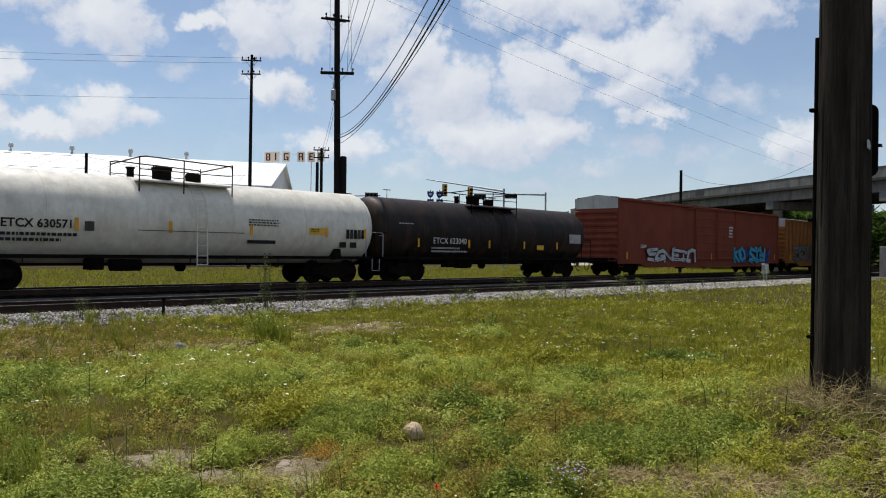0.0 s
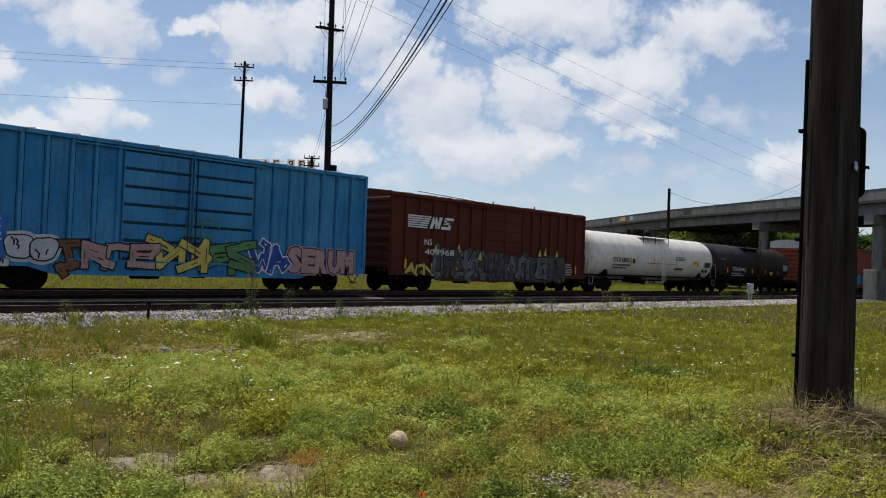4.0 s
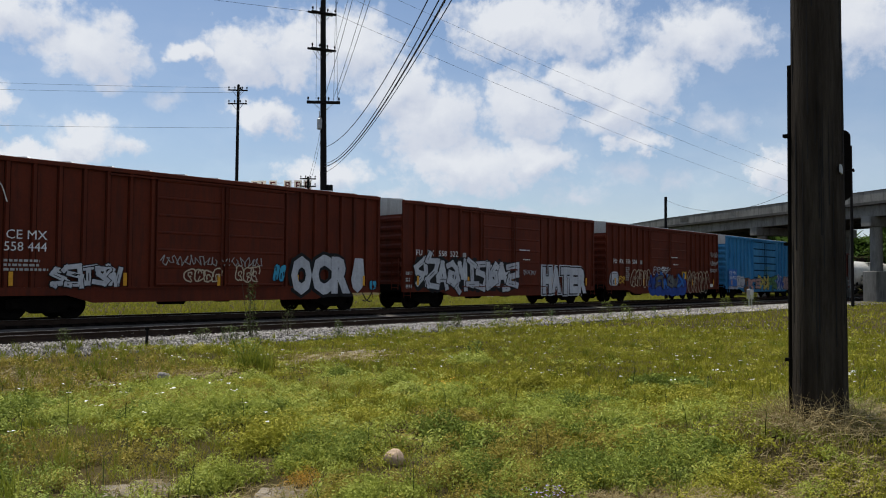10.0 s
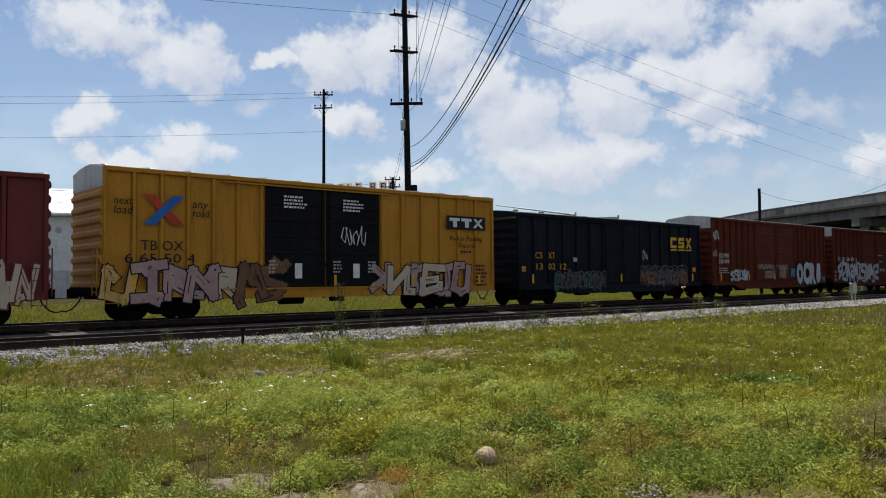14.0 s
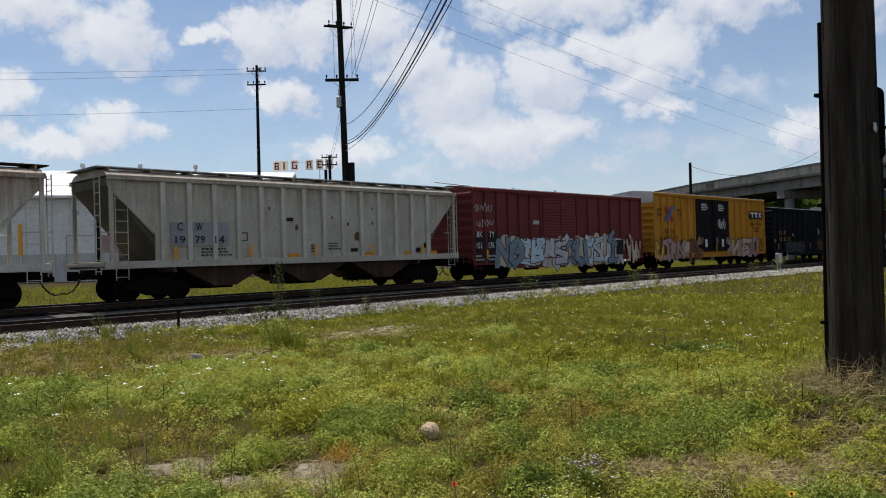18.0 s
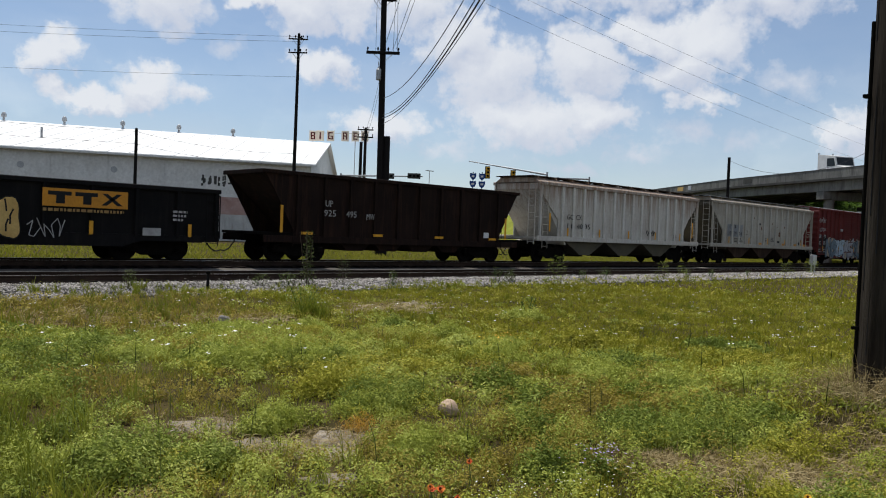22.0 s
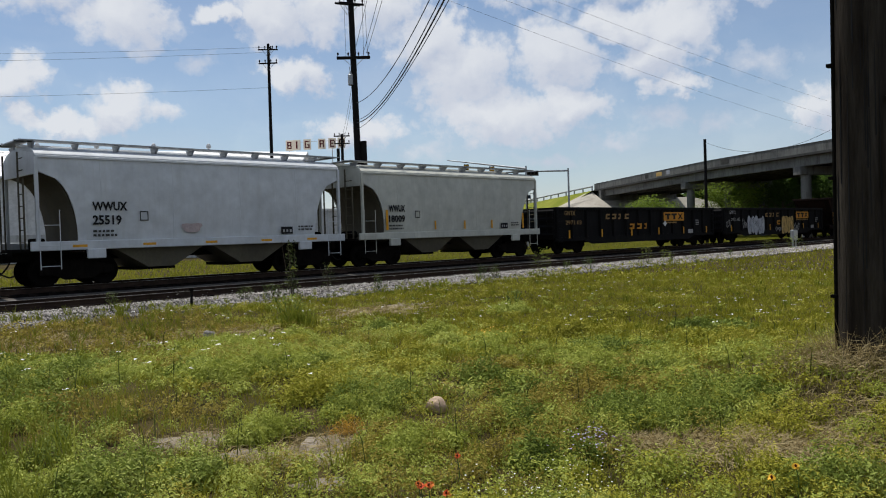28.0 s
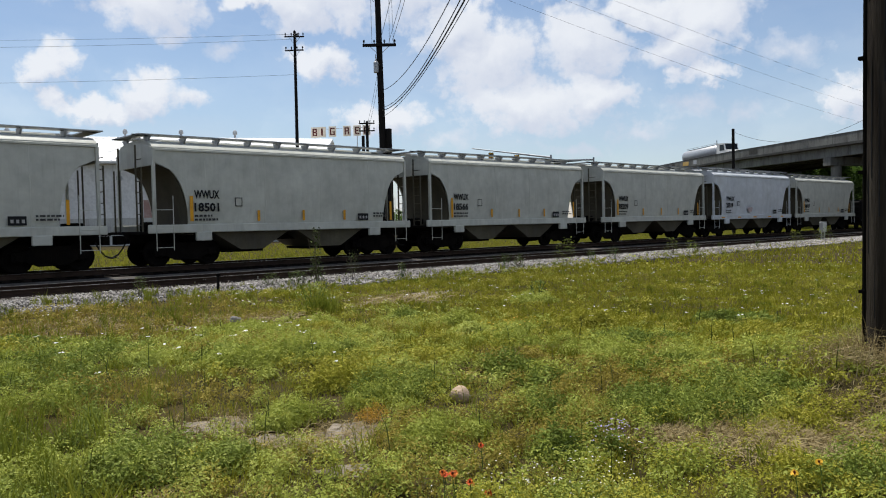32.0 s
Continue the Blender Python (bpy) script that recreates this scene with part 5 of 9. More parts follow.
def open_hopper(name, label, L, m, h=3.32):
    """A dark open-top hopper with outside posts, slanted ends and low bays."""
    car = thing(name, label, "open hopper", "cars of the freight train")
    half = L / 2
    z0, z1 = .95, h
    for k in (-1, 1):
        y = k * (HW - .08)
        out = [(-half + 1.5, z0), (half - 1.5, z0), (half - .9, z1 - 1.3), (half - .12, z1), (-half + .12, z1), (-half + .9, z1 - 1.3)]
        part("side", Acc().prism(out, "y", y - .025, y + .025), m, car)
        for i in range(10):
            x = -half + 1.5 + (L - 3.0) * i / 9
            part("side_rib", Acc().box(x - .06, x + .06, min(y, y + k * .13), max(y, y + k * .13), z0, z1), m, car)
        part("top_chord", Acc().box(-half + .05, half - .05, min(y - k * .03, y + k * .12), max(y - k * .03, y + k * .12), z1 - .07, z1 + .07, c=.015), m, car)
        part("side_sill", Acc().box(-half + .1, half - .1, min(y, y + k * .1), max(y, y + k * .1), z0 - .22, z0 + .04, c=.015), m, car)
    for e in (-1, 1):
        sl = [(e * (half - .1), z1 + .05), (e * (half - .16), z1 + .05), (e * (half - 2.9), .85), (e * (half - 2.8), .85)]
        part("slope_sheet", Acc().prism(sl, "y", -HW + .1, HW - .1), m, car)
        part("end_rim", Acc().box(min(e * (half - .14), e * (half - .02)), max(e * (half - .14), e * (half - .02)), -HW + .05, HW - .05, z1 - .08, z1 + .08, c=.015), m, car)
        ladder(car, e * (half - 1.5) - .2, -HW - .06, .6, 1.7, .4, m)
        part("end_platform", Acc().box(min(e * (half - 1.6), e * half), max(e * (half - 1.6), e * half), -HW + .1, HW - .1, 1.0, 1.1), M_DARK, car)
    for x in (-2.6, -.9, .9, 2.6):
        part("bay", Acc().prism([(x - .85, z0 - .1), (x - .4, .45), (x + .4, .45), (x + .85, z0 - .1)], "y", -HW + .25, HW - .25), m, car)
    part("centre_sill", Acc().box(-half, half, -.25, .25, .75, 1.05), M_DARK, car)
    running_gear(car, half - .05, 1.9)
    for x in np.linspace(-half + 1.9, half - 1.9, 4):
        part("reflector", Acc().box(x - .25, x + .25, -HW - .07, -HW - .064, z0 + .1, z0 + .2), M_REFL, car)
    car["half"] = half
    return car


def gondola(name, label, L, m, h=2.4):
    car = thing(name, label, "gondola", "cars of the freight train")
    half = L / 2
    z0, z1 = .82, h
    for k in (-1, 1):
        y = k * (HW - .1)
        part("side", Acc().box(-half, half, y - .025, y + .025, z0, z1), m, car)
        for i in range(14):
            x = -half + .12 + (L - .24) * i / 13
            part("side_post", Acc().prism([(x - .09, y), (x - .05, y + k * .15), (x + .05, y + k * .15), (x + .09, y)], "z", z0 - .02, z1 - .02), m, car)
        part("top_chord", Acc().box(-half - .02, half + .02, min(y - k * .04, y + k * .16), max(y - k * .04, y + k * .16), z1 - .06, z1 + .09, c=.02), m, car)
        pr = [(-half, z0 - .14), (-half + 2.7, z0 - .14), (-half + 3.3, z0 - .34), (half - 3.3, z0 - .34), (half - 2.7, z0 - .14), (half, z0 - .14), (half, z0 + .06), (-half, z0 + .06)]
        part("side_sill", Acc().prism(pr, "y", min(y, y + k * .1), max(y, y + k * .1)), m, car)
    for e in (-1, 1):
        pr = corrugated_end(e * (half - .04), e, z0, z1 + .08, 4, .06)
        part("end", Acc().prism(pr, "y", -HW + .08, HW - .08), m, car)
        ladder(car, e * (half - .3) - .21, -HW - .09, .55, z1 - .1, .42, m)
        end_ladder(car, e * (half + .07), -HW + .12, .8, z1 - .1, .4, m)
        part("end_sill", Acc().box(min(e * (half - .1), e * (half + .1)), max(e * (half - .1), e * (half + .1)), -HW + .12, HW - .12, .8, 1.05), M_DARK, car)
    part("floor", Acc().box(-half, half, -HW + .12, HW - .12, 1.0, 1.06), m, car)
    part("centre_sill", Acc().box(-half, half, -.3, .3, .62, 1.0), M_DARK, car)
    part("brake_reservoir", Acc().tube((1.2, -.9, .62), (2.2, -.9, .62), .17, 10), M_DARK, car)
    part("brake_valve", Acc().box(-.4, .5, -1.2, -.8, .5, .8, c=.03), M_DARK, car)
    running_gear(car, half, 2.1)
    for x in np.linspace(-half + 1.1, half - 1.1, 6):
        part("reflector", SH["reflector"], M_REFL, car, at=(x, -HW - .058, z0 + .02))
    car["half"] = half
    return car

# the cars from the front to the rear: (left end, right end) along the track at the start
ENDS = [(68.2, 84.0), (41.4, 66.6), (22.3, 38.4), (5.0, 22.3), (-11.4, 4.15), (-28.8, -12.83), (-46.29, -30.24), (-63.58, -47.7), (-80.64, -64.94), (-97.56, -81.94), (-116.06, -99.15), (-132.97, -117.59),
        (-150.4, -133.95), (-167.76, -151.8), (-183.0, -169.0), (-202.84, -184.65), (-221.71, -204.31), (-234.5, -223.25), (-246.85, -235.65), (-258.65, -248.05), (-271.15, -260.45), (-283.2, -272.5), (-295.8, -284.9)]


def length(i):
    return ENDS[i][1] - ENDS[i][0]


def plate(car, x0, x1, z0, z1, material, name="painted_panel", label="", y=None):
    y = -HW - .043 if y is None else y
    return part(name, Acc().box(x0, x1, y - .002, y, z0, z1), material, car, label)


def reflectors(car, xs, z, y, h=1.0):
    for x in xs:
        part("reflector", SH["reflector"], M_REFL, car, at=Matrix.Translation((x, y, z)) @ Matrix.Diagonal((1, 1, h, 1)))


def slant_letters(car, x0, z0, w, h, n, material, seed, skew=.18):
    """Slanted block shapes in a row, standing for a painted brand name."""
    rnd = random.Random(seed)
    step = w / n
    for i in range(n):
        x = x0 + step * i
        ww = step * (.62 if i != 2 else .3)
        s = skew * h
        a = Acc()
        for b0, b1 in ((0, .3), (.7, 1)):
            a.prism([(x + s * b0, z0 + h * b0), (x + ww + s * b0, z0 + h * b0), (x + ww + s * b1, z0 + h * b1), (x + s * b1, z0 + h * b1)], "y", -HW - .058, -HW - .055)
        k = rnd.choice((0, .62)) * ww
        a.prism([(x + k + s * .2, z0 + h * .2), (x + k + ww * .38 + s * .2, z0 + h * .2), (x + k + ww * .38 + s * .8, z0 + h * .8), (x + k + s * .8, z0 + h * .8)], "y", -HW - .058, -HW - .055)
        part("letter_shape", a, material, car)


def emblem_panel(car, x0, x1, z0, z1, panel, mark, bars=3):
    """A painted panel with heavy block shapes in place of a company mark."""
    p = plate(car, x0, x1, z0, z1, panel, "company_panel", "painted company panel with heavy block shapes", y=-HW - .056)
    w = (x1 - x0) * .92 / bars
    for i in range(bars):
        x = x0 + (x1 - x0) * .06 + w * i
        zc = (z0 + z1) / 2
        h = (z1 - z0) * .34
        a = Acc()
        if i < bars - 1:
            a.box(x, x + w * .86, -HW - .064, -HW - .061, zc + h * .35, zc + h)
            a.box(x + w * .3, x + w * .62, -HW - .064, -HW - .061, zc - h, zc + h * .4)
        else:
            for k in (-1, 1):
                a.prism([(x + w * (.43 - k * .43), zc - h), (x + w * (.43 - k * .43) + w * .22 * (1 if k > 0 else -1) * -1 * -1, zc - h), (x + w * (.43 + k * .4), zc + h), (x + w * (.43 + k * .4) - w * .22 * k, zc + h)], "y", -HW - .064, -HW - .061)
        part("block_shape", a, mark, p)


def build_train():
    made = []
    W, B = M_WHITEPAINT, M_BLACKPAINT
    # boxcars ahead of the tank cars
    c = boxcar("boxcar", "weathered orange-brown boxcar with spray paint along its foot", length(0), M_ORANGE, h=4.5, end_top=M_ENDGREY)
    graffiti(c, -6, 3, 1.0, 2.3, 7, M_SPRAYDULL, B, 3, style="wild")
    made.append(c)
    c = boxcar("boxcar", "long brown boxcar with a pale end panel, white and blue graffiti", length(1), M_CNW, h=4.75, end_top=M_ENDGREY, door=(-2.3, 4.0), posts=1, roof=M_DARK)
    graffiti(c, -9.0, -2.7, .85, 1.8, 6, M_SPRAYW, B, 4, style="wild")
    graffiti(c, 3.8, 10.5, .85, 2.0, 7, M_SPRAYCYAN, B, 5, style="wild", fills=[M_SPRAYCYAN, M_SPRAYCYAN, M_SPRAYBLUE])
    words("CNW", .22, .7, W, c, -10.0, 1.75)
    small_print(c, 2.9, 3.5, .7, .9, -HW - .06, W, 4, 2)
    made.append(c)
    # black tank car
    c = tank_car("tank_car", "dusty black tank car with white lettering and a railed top platform", length(2), 1.49, M_TANKBLK, zc=2.28)
    y = -1.50
    words("ETCX 623040", .27, 2.25, W, c, -4.75, 1.72, y + .025)
    small_print(c, -4.8, 1.55, 2.6, .3, y + .11, M_FADED, 2, 4)
    small_print(c, -6.9, 2.6, 1.0, .4, y + .04, M_FADED, 3, 5)
    plate(c, 3.1, 3.7, 1.5, 1.75, M_GOLD, "placard", y=y + .05)
    plate(c, 6.0, 7.1, 1.9, 2.4, M_FADED, "placard", y=y - .01)
    reflectors(c, (-5.7, -2.3, -.8, 2.0, 4.9), 1.55, y + .035, .9)
    made.append(c)
    # white tank car
    c = tank_car("tank_car", "grubby white tank car with black lettering and a railed top platform", length(3), 1.5, M_TANKWHT, zc=2.28)
    built = set(c.children)
    y = -1.51
    words("ETCX 630571", .25, 2.0, B, c, -5.7, 1.92, y + .004, bold=.008)
    small_print(c, -5.7, 1.76, 2.4, .34, y + .09, B, 2, 6)
    small_print(c, 2.6, 2.45, 1.7, .28, y - .01, M_CONC_D, 3, 7)
    plate(c, 2.6, 3.83, 1.55, 1.68, B, "black_stripe", y=y + .1)
    pl = plate(c, 5.33, 6.09, 1.95, 2.22, M_GOLD, "placard", "yellow warning placard", y=y + .01)
    small_print(pl, 5.4, 2.17, .6, .16, y + .005, B, 2, 8)
    for i in range(5):
        plate(c, 7.2 + i * .2, 7.36 + i * .2, 1.82, 2.2, M_CONC_D if i % 2 else B, "data_block", y=y + .006)
    for x in (6.95, 7.5):
        plate(c, x, x + .34, 1.45, 1.68, B, "data_block", y=y + .13)
    plate(c, -3.3, -3.0, 1.85, 2.15, M_CONC_D, "data_block", y=y + .02)
    plate(c, -1.6, 2.4, 1.905, 1.93, M_CONC_D, "grab_rail", y=y - .03)
    reflectors(c, (-3.55, -.45, 2.72, 6.2, 8.2), 1.85, y + .004, .95)
    for mark in c.children:      # the markings sit a little behind the middle
        if mark not in built:
            mark.location.x -= .4
    made.append(c)
    # brown boxcar with the striped emblem
    c = boxcar("boxcar", "faded brown boxcar with a white striped emblem and grey graffiti", length(4), M_NSBROWN, h=4.4, door=(-1.3, 1.7), doors=1, roof=M_NSBROWN)
    for i in range(6):
        zz = 2.93 + i * .1
        plate(c, -6.75, -5.5 + .05 * i, zz, zz + .06, W, "emblem_stripe")
    sl = .22
    for pts in ([(-5.35, 0), (-5.15, 0), (-5.15, 1), (-5.35, 1)], [(-4.9, 0), (-4.7, 0), (-4.7, 1), (-4.9, 1)], [(-5.3, 1), (-5.1, 1), (-4.75, 0), (-4.95, 0)],
                [(-4.6, 0), (-3.95, 0), (-3.95, .24), (-4.6, .24)], [(-4.15, .2), (-3.95, .2), (-3.95, .6), (-4.15, .6)], [(-4.55, .4), (-3.95, .4), (-3.95, .62), (-4.55, .62)], [(-4.55, .45), (-4.35, .45), (-4.35, .9), (-4.55, .9)], [(-4.55, .78), (-3.9, .78), (-3.9, 1), (-4.55, 1)]):
        part("emblem_shape", Acc().prism([(x + sl * v, 2.93 + .56 * v) for x, v in pts], "y", -HW - .05, -HW - .046), W, c)
    words("NS", .27, .5, W, c, -5.64, 2.17)
    words("409968", .27, 2.0, W, c, -5.64, 1.72, y=-HW - .085)
    graffiti(c, -5.0, -1.4, .68, 2.0, 5, M_SPRAYDULL, B, 11, style="wild", glow=M_SPRAYASH, fills=[M_SPRAYDULL, M_SPRAYASH])
    graffiti(c, -1.2, 5.7, .62, 1.95, 8, M_SPRAYDULL, B, 12, style="wild", glow=M_SPRAYASH, fills=[M_SPRAYDULL, M_SPRAYASH, M_SPRAYASH])
    for i, x in enumerate((-4.9, -3.3, -1.7, .6, 1.3, 3.3, 3.8, 4.9, 5.6)):
        z = (1.85, 1.95, 1.6, .9, .75, 1.95, 2.0, 1.95, .95)[i]
        part("paint_tip", Acc().prism([(x - .14, z), (x + .14, z - .03), (x + .02, z + .38)], "y", -HW - .068, -HW - .064), M_SPRAYLEM, c, "pale yellow spray-painted tip")
    graffiti(c, -6.75, -5.1, .75, 1.35, 3, M_SPRAYLEM, B, 13, style="wild")
    small_print(c, 5.8, 1.6, .8, .7, -HW - .05, M_FADED, 5, 3)
    made.append(c)
    # blue boxcar
    c = boxcar("boxcar", "sun-faded blue boxcar with colourful graffiti along its foot", length(5), M_BLUE, door=(-2.6, 2.4), end_top=M_ENDGREY, posts=7, seam_m=M_SEAMBLUE, rib_m=M_SEAMBLUE)
    plate(c, -7.6, -6.0, .92, 2.3, M_SPRAYBLUEP, "fresh_paint_patch", "brighter blue repainted patch")
    words("CE MX", .26, 1.3, W, c, -7.45, 1.9)
    words("558 872", .26, 1.35, W, c, -7.48, 1.52)
    graffiti(c, -7.6, -5.9, .72, 1.0, 5, M_SPRAYW, B, 14)
    graffiti(c, -6.0, -4.6, .9, 1.75, 2, M_SPRAYW, B, 15, glow=M_SPRAYW)
    graffiti(c, -4.6, -1.4, .7, 1.65, 4, M_SPRAYPINK, B, 16, style="wild", fills=[M_SPRAYPINK, M_SPRAYBRN, M_SPRAYPINK])
    graffiti(c, -1.4, 2.4, .7, 1.8, 4, M_SPRAYGREEN, B, 17, style="wild", fills=[M_SPRAYGREEN, M_SPRAYGREEN, M_SPRAYLEM])
    graffiti(c, 2.4, 3.9, .75, 1.85, 2, M_SPRAYBLUE, W, 18, style="wild")
    graffiti_words(c, "SERUM", 4.0, 7.3, .75, 1.75, M_SPRAYPINK, M_SPRAYNAVY, 19, glow=M_SPRAYPINK)
    graffiti(c, -.3, .9, 1.9, 2.6, 2, M_SPRAYGREEN, B, 20, style="line")
    made.append(c)
    # brown boxcar, blue piece over the doors
    c = boxcar("boxcar", "brown boxcar with blue and outline graffiti beside its doors", length(6), M_BROWN, door=(-2.5, 2.75), end_top=M_ENDGREY)
    for s_, x, w in (("FU", -7.26, .4), ("RX", -6.53, .45), ("558", -5.78, .55), ("504", -4.96, .55)):
        words(s_, .26, w, W, c, x, 2.43)
    plate(c, -3.95, -3.7, 2.42, 2.66, M_FADED, "stencil_box")
    small_print(c, -5.8, 2.2, .55, .9, -HW - .05, M_FADED, 7, 9)
    small_print(c, .3, 3.0, 1.2, .12, -HW - .05, W, 1, 10)
    small_print(c, .6, 2.5, .9, .1, -HW - .05, W, 1, 11)
    small_print(c, -1.0, 2.3, .7, .3, -HW - .05, W, 3, 12)
    graffiti(c, -5.1, -2.6, .95, 2.05, 5, M_SPRAYPALE, B, 21, style="line")
    graffiti(c, -2.7, 2.45, .42, 1.45, 7, M_SPRAYBLUE, M_SPRAYBLUE, 22, glow=M_SPRAYBLUE)
    graffiti(c, -2.6, 2.0, .85, 1.78, 6, M_SPRAYDULL, M_SPRAYNAVY, 20, y=-HW - .095, style="wild", fills=[M_SPRAYDULL, M_SPRAYBLUE, M_SPRAYDULL, M_SPRAYBLUEP])
    graffiti(c, -2.2, .3, 1.75, 2.25, 5, M_SPRAYW, B, 23, style="line")
    graffiti(c, 2.8, 6.2, .55, 2.0, 6, M_SPRAYPALE, B, 24, style="line")
    plate(c, 1.9, 2.55, 1.5, 2.0, M_GOLD, "yellow_patch", y=-HW - .07)
    graffiti(c, -7.55, -6.85, 1.12, 1.8, 1, M_SPRAYW, B, 25, glow=M_SPRAYW)
    graffiti(c, -6.6, -5.95, 1.2, 1.6, 2, M_GOLD, B, 26, style="line")
    scribble(c, 6.6, 3.1, 1.2, .5, 27, M_FADED)
    scribble(c, 6.6, 2.5, 1.2, .5, 28, M_FADED)
    scribble(c, 6.5, 2.0, 1.2, .4, 29, M_FADED)
    plate(c, 6.5, 7.0, .92, 1.15, W, "stencil_box")
    made.append(c)
    # brown boxcar, silver pieces
    c = boxcar("boxcar", "brown boxcar with large silver and black graffiti", length(7), M_BROWN, door=(-2.35, 2.5), end_top=M_ENDGREY)
    for s_, x, w in (("FU", -7.09, .38), ("RX", -6.35, .42), ("558", -5.6, .55), ("522", -4.8, .55)):
        words(s_, .26, w, W, c, x, 2.43)
    plate(c, -3.9, -3.66, 2.42, 2.64, M_FADED, "stencil_box")
    graffiti(c, -7.1, -2.9, .88, 2.3, 6, M_SPRAYW, B, 31, glow=B, style="wild")
    graffiti(c, -2.9, .4, .88, 2.25, 4, M_SPRAYW, B, 32, glow=B, style="wild")
    graffiti_words(c, "HATER", 2.65, 7.0, .6, 2.1, M_SPRAYW, B, 33, glow=M_SPRAYW)
    scribble(c, .9, 1.6, 1.1, .4, 34, M_FADED)
    small_print(c, .6, 2.95, 1.2, .1, -HW - .05, W, 1, 13)
    small_print(c, .9, 2.45, .9, .1, -HW - .05, W, 1, 14)
    small_print(c, -7.75, 1.7, .4, .9, -HW - .05, M_FADED, 3, 15)
    made.append(c)
    # brown boxcar, white block letters
    c = boxcar("boxcar", "brown boxcar with white block graffiti near its end", length(8), M_BROWN, door=(-2.4, 2.85), end_top=M_ENDGREY)
    words("CE MX", .27, 1.15, W, c, -7.05, 2.46)
    words("558 444", .27, 1.2, W, c, -7.1, 2.1)
    small_print(c, -7.1, 1.85, 1.3, .4, -HW - .05, M_FADED, 3, 16)
    graffiti_words(c, "OCR", 3.15, 6.15, .74, 2.3, M_SPRAYW, B, 41, glow=B)
    part("shield_shape", Acc().prism([(6.2, 1.3), (6.3, .95), (6.55, .76), (6.8, .95), (6.95, 1.3), (6.85, 2.2), (6.4, 2.2)], "y", -HW - .06, -HW - .055), M_SPRAYW, c, "silver spray-painted shield")
    graffiti(c, -5.7, -3.6, 1.0, 1.75, 5, M_SPRAYW, B, 42, style="wild")
    graffiti(c, 2.35, 2.85, 1.2, 1.9, 2, M_SPRAYCYAN, B, 44)
    graffiti(c, 7.25, 7.6, .85, 1.3, 1, M_SPRAYCYAN, B, 46)
    scribble(c, -2.2, 1.75, 4.0, .4, 43, M_FADED)
    graffiti(c, -1.3, .1, 1.2, 1.65, 4, M_SPRAYPALE, B, 45, style="line")
    graffiti(c, .7, 1.7, 1.2, 1.8, 3, M_SPRAYPALE, B, 47, style="line")
    scribble(c, -7.75, 3.5, .7, .8, 48, W)
    scribble(c, -7.8, 2.5, .5, .5, 49, M_FADED)
    made.append(c)
    # navy boxcar
    c = boxcar("boxcar", "dark navy boxcar with yellow lettering and a corrugated door", length(9), M_NAVY, h=4.34, door=(-1.3, 1.7), doors=1, roof=M_GALV, door_rows=26, posts=6, seam_m=M_SEAMBLACK)
    for s_, x, w, z in (("CS", -6.67, .5, 2.23), ("XT", -5.75, .5, 2.23), ("13", -6.6, .45, 1.7), ("02", -5.75, .5, 1.7), ("12", -4.88, .45, 1.7)):
        words(s_, .3, w, M_ORANGEPAINT, c, x, z)
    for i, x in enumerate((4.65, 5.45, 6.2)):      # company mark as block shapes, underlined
        a = Acc()
        yy = -HW - .05
        if i < 2:
            a.box(x, x + .6, yy, yy + .003, 3.38, 3.55).box(x, x + .6, yy, yy + .003, 2.95, 3.1)
            a.box(x, x + .18, yy, yy + .003, 3.08 if i == 0 else 3.22, 3.4)
            if i == 1:
                a.box(x, x + .6, yy, yy + .003, 3.18, 3.3).box(x + .42, x + .6, yy, yy + .003, 3.05, 3.2)
        else:
            for k in (-1, 1):
                a.prism([(x + .3 - k * .3, 2.95), (x + .3 - k * .12, 2.95), (x + .3 + k * .3, 3.55), (x + .3 + k * .12, 3.55)], "y", yy, yy + .003)
        a.box(x, x + .62, yy, yy + .003, 2.8, 2.88)
        part("company_mark", a, M_GOLD, c, "yellow block shape of a company mark")
    graffiti(c, -5.3, -1.4, .72, 1.55, 8, M_SPRAYASH, M_NAVY, 51, style="wild", fills=[M_SPRAYASH, M_SPRAYTEAL, M_SPRAYASH])
    graffiti(c, -5.3, -1.4, .8, 1.6, 9, M_SPRAYDULL, M_NAVY, 58, style="line", y=-HW - .1)
    graffiti(c, 1.75, 6.2, .85, 1.7, 8, M_SPRAYBRN, B, 52, glow=M_SPRAYASH, style="wild", fills=[M_SPRAYBRN, M_SPRAYBRN, M_SPRAYDULL])
    graffiti(c, 1.75, 6.2, 1.3, 1.95, 9, M_SPRAYDULL, B, 59, style="line", y=-HW - .066)
    plate(c, -7.6, -7.3, 1.6, 1.85, M_ORANGEPAINT, "placard")
    plate(c, 6.9, 7.2, 1.6, 1.85, M_ORANGEPAINT, "placard")
    plate(c, -3.9, -3.6, 2.1, 2.3, M_FADED, "stencil_box")
    scribble(c, 1.9, 2.2, .5, .8, 53, M_FADED)
    made.append(c)
    # yellow boxcar with black doors
    c = boxcar("boxcar", "yellow boxcar with black double doors and pink graffiti", length(10), M_YELLOW, h=4.88, door=(-2.93, 2.13), door_mat=M_BLACK, end_top=M_ENDGREY, belly=.1, posts=6, seam_m=M_SEAMYELLOW)
    emblem_panel(c, 5.64, 7.9, 3.42, 4.0, B, W)
    words("Railcar Pooling", .2, 1.95, B, c, 5.8, 2.94, skew=.2)
    words("Experts", .2, 1.0, B, c, 6.3, 2.64, skew=.2)
    small_print(c, 6.4, 2.5, .8, .14, -HW - .05, B, 1, 17)
    words("next", .26, .6, B, c, -8.15, 3.72, skew=.2)
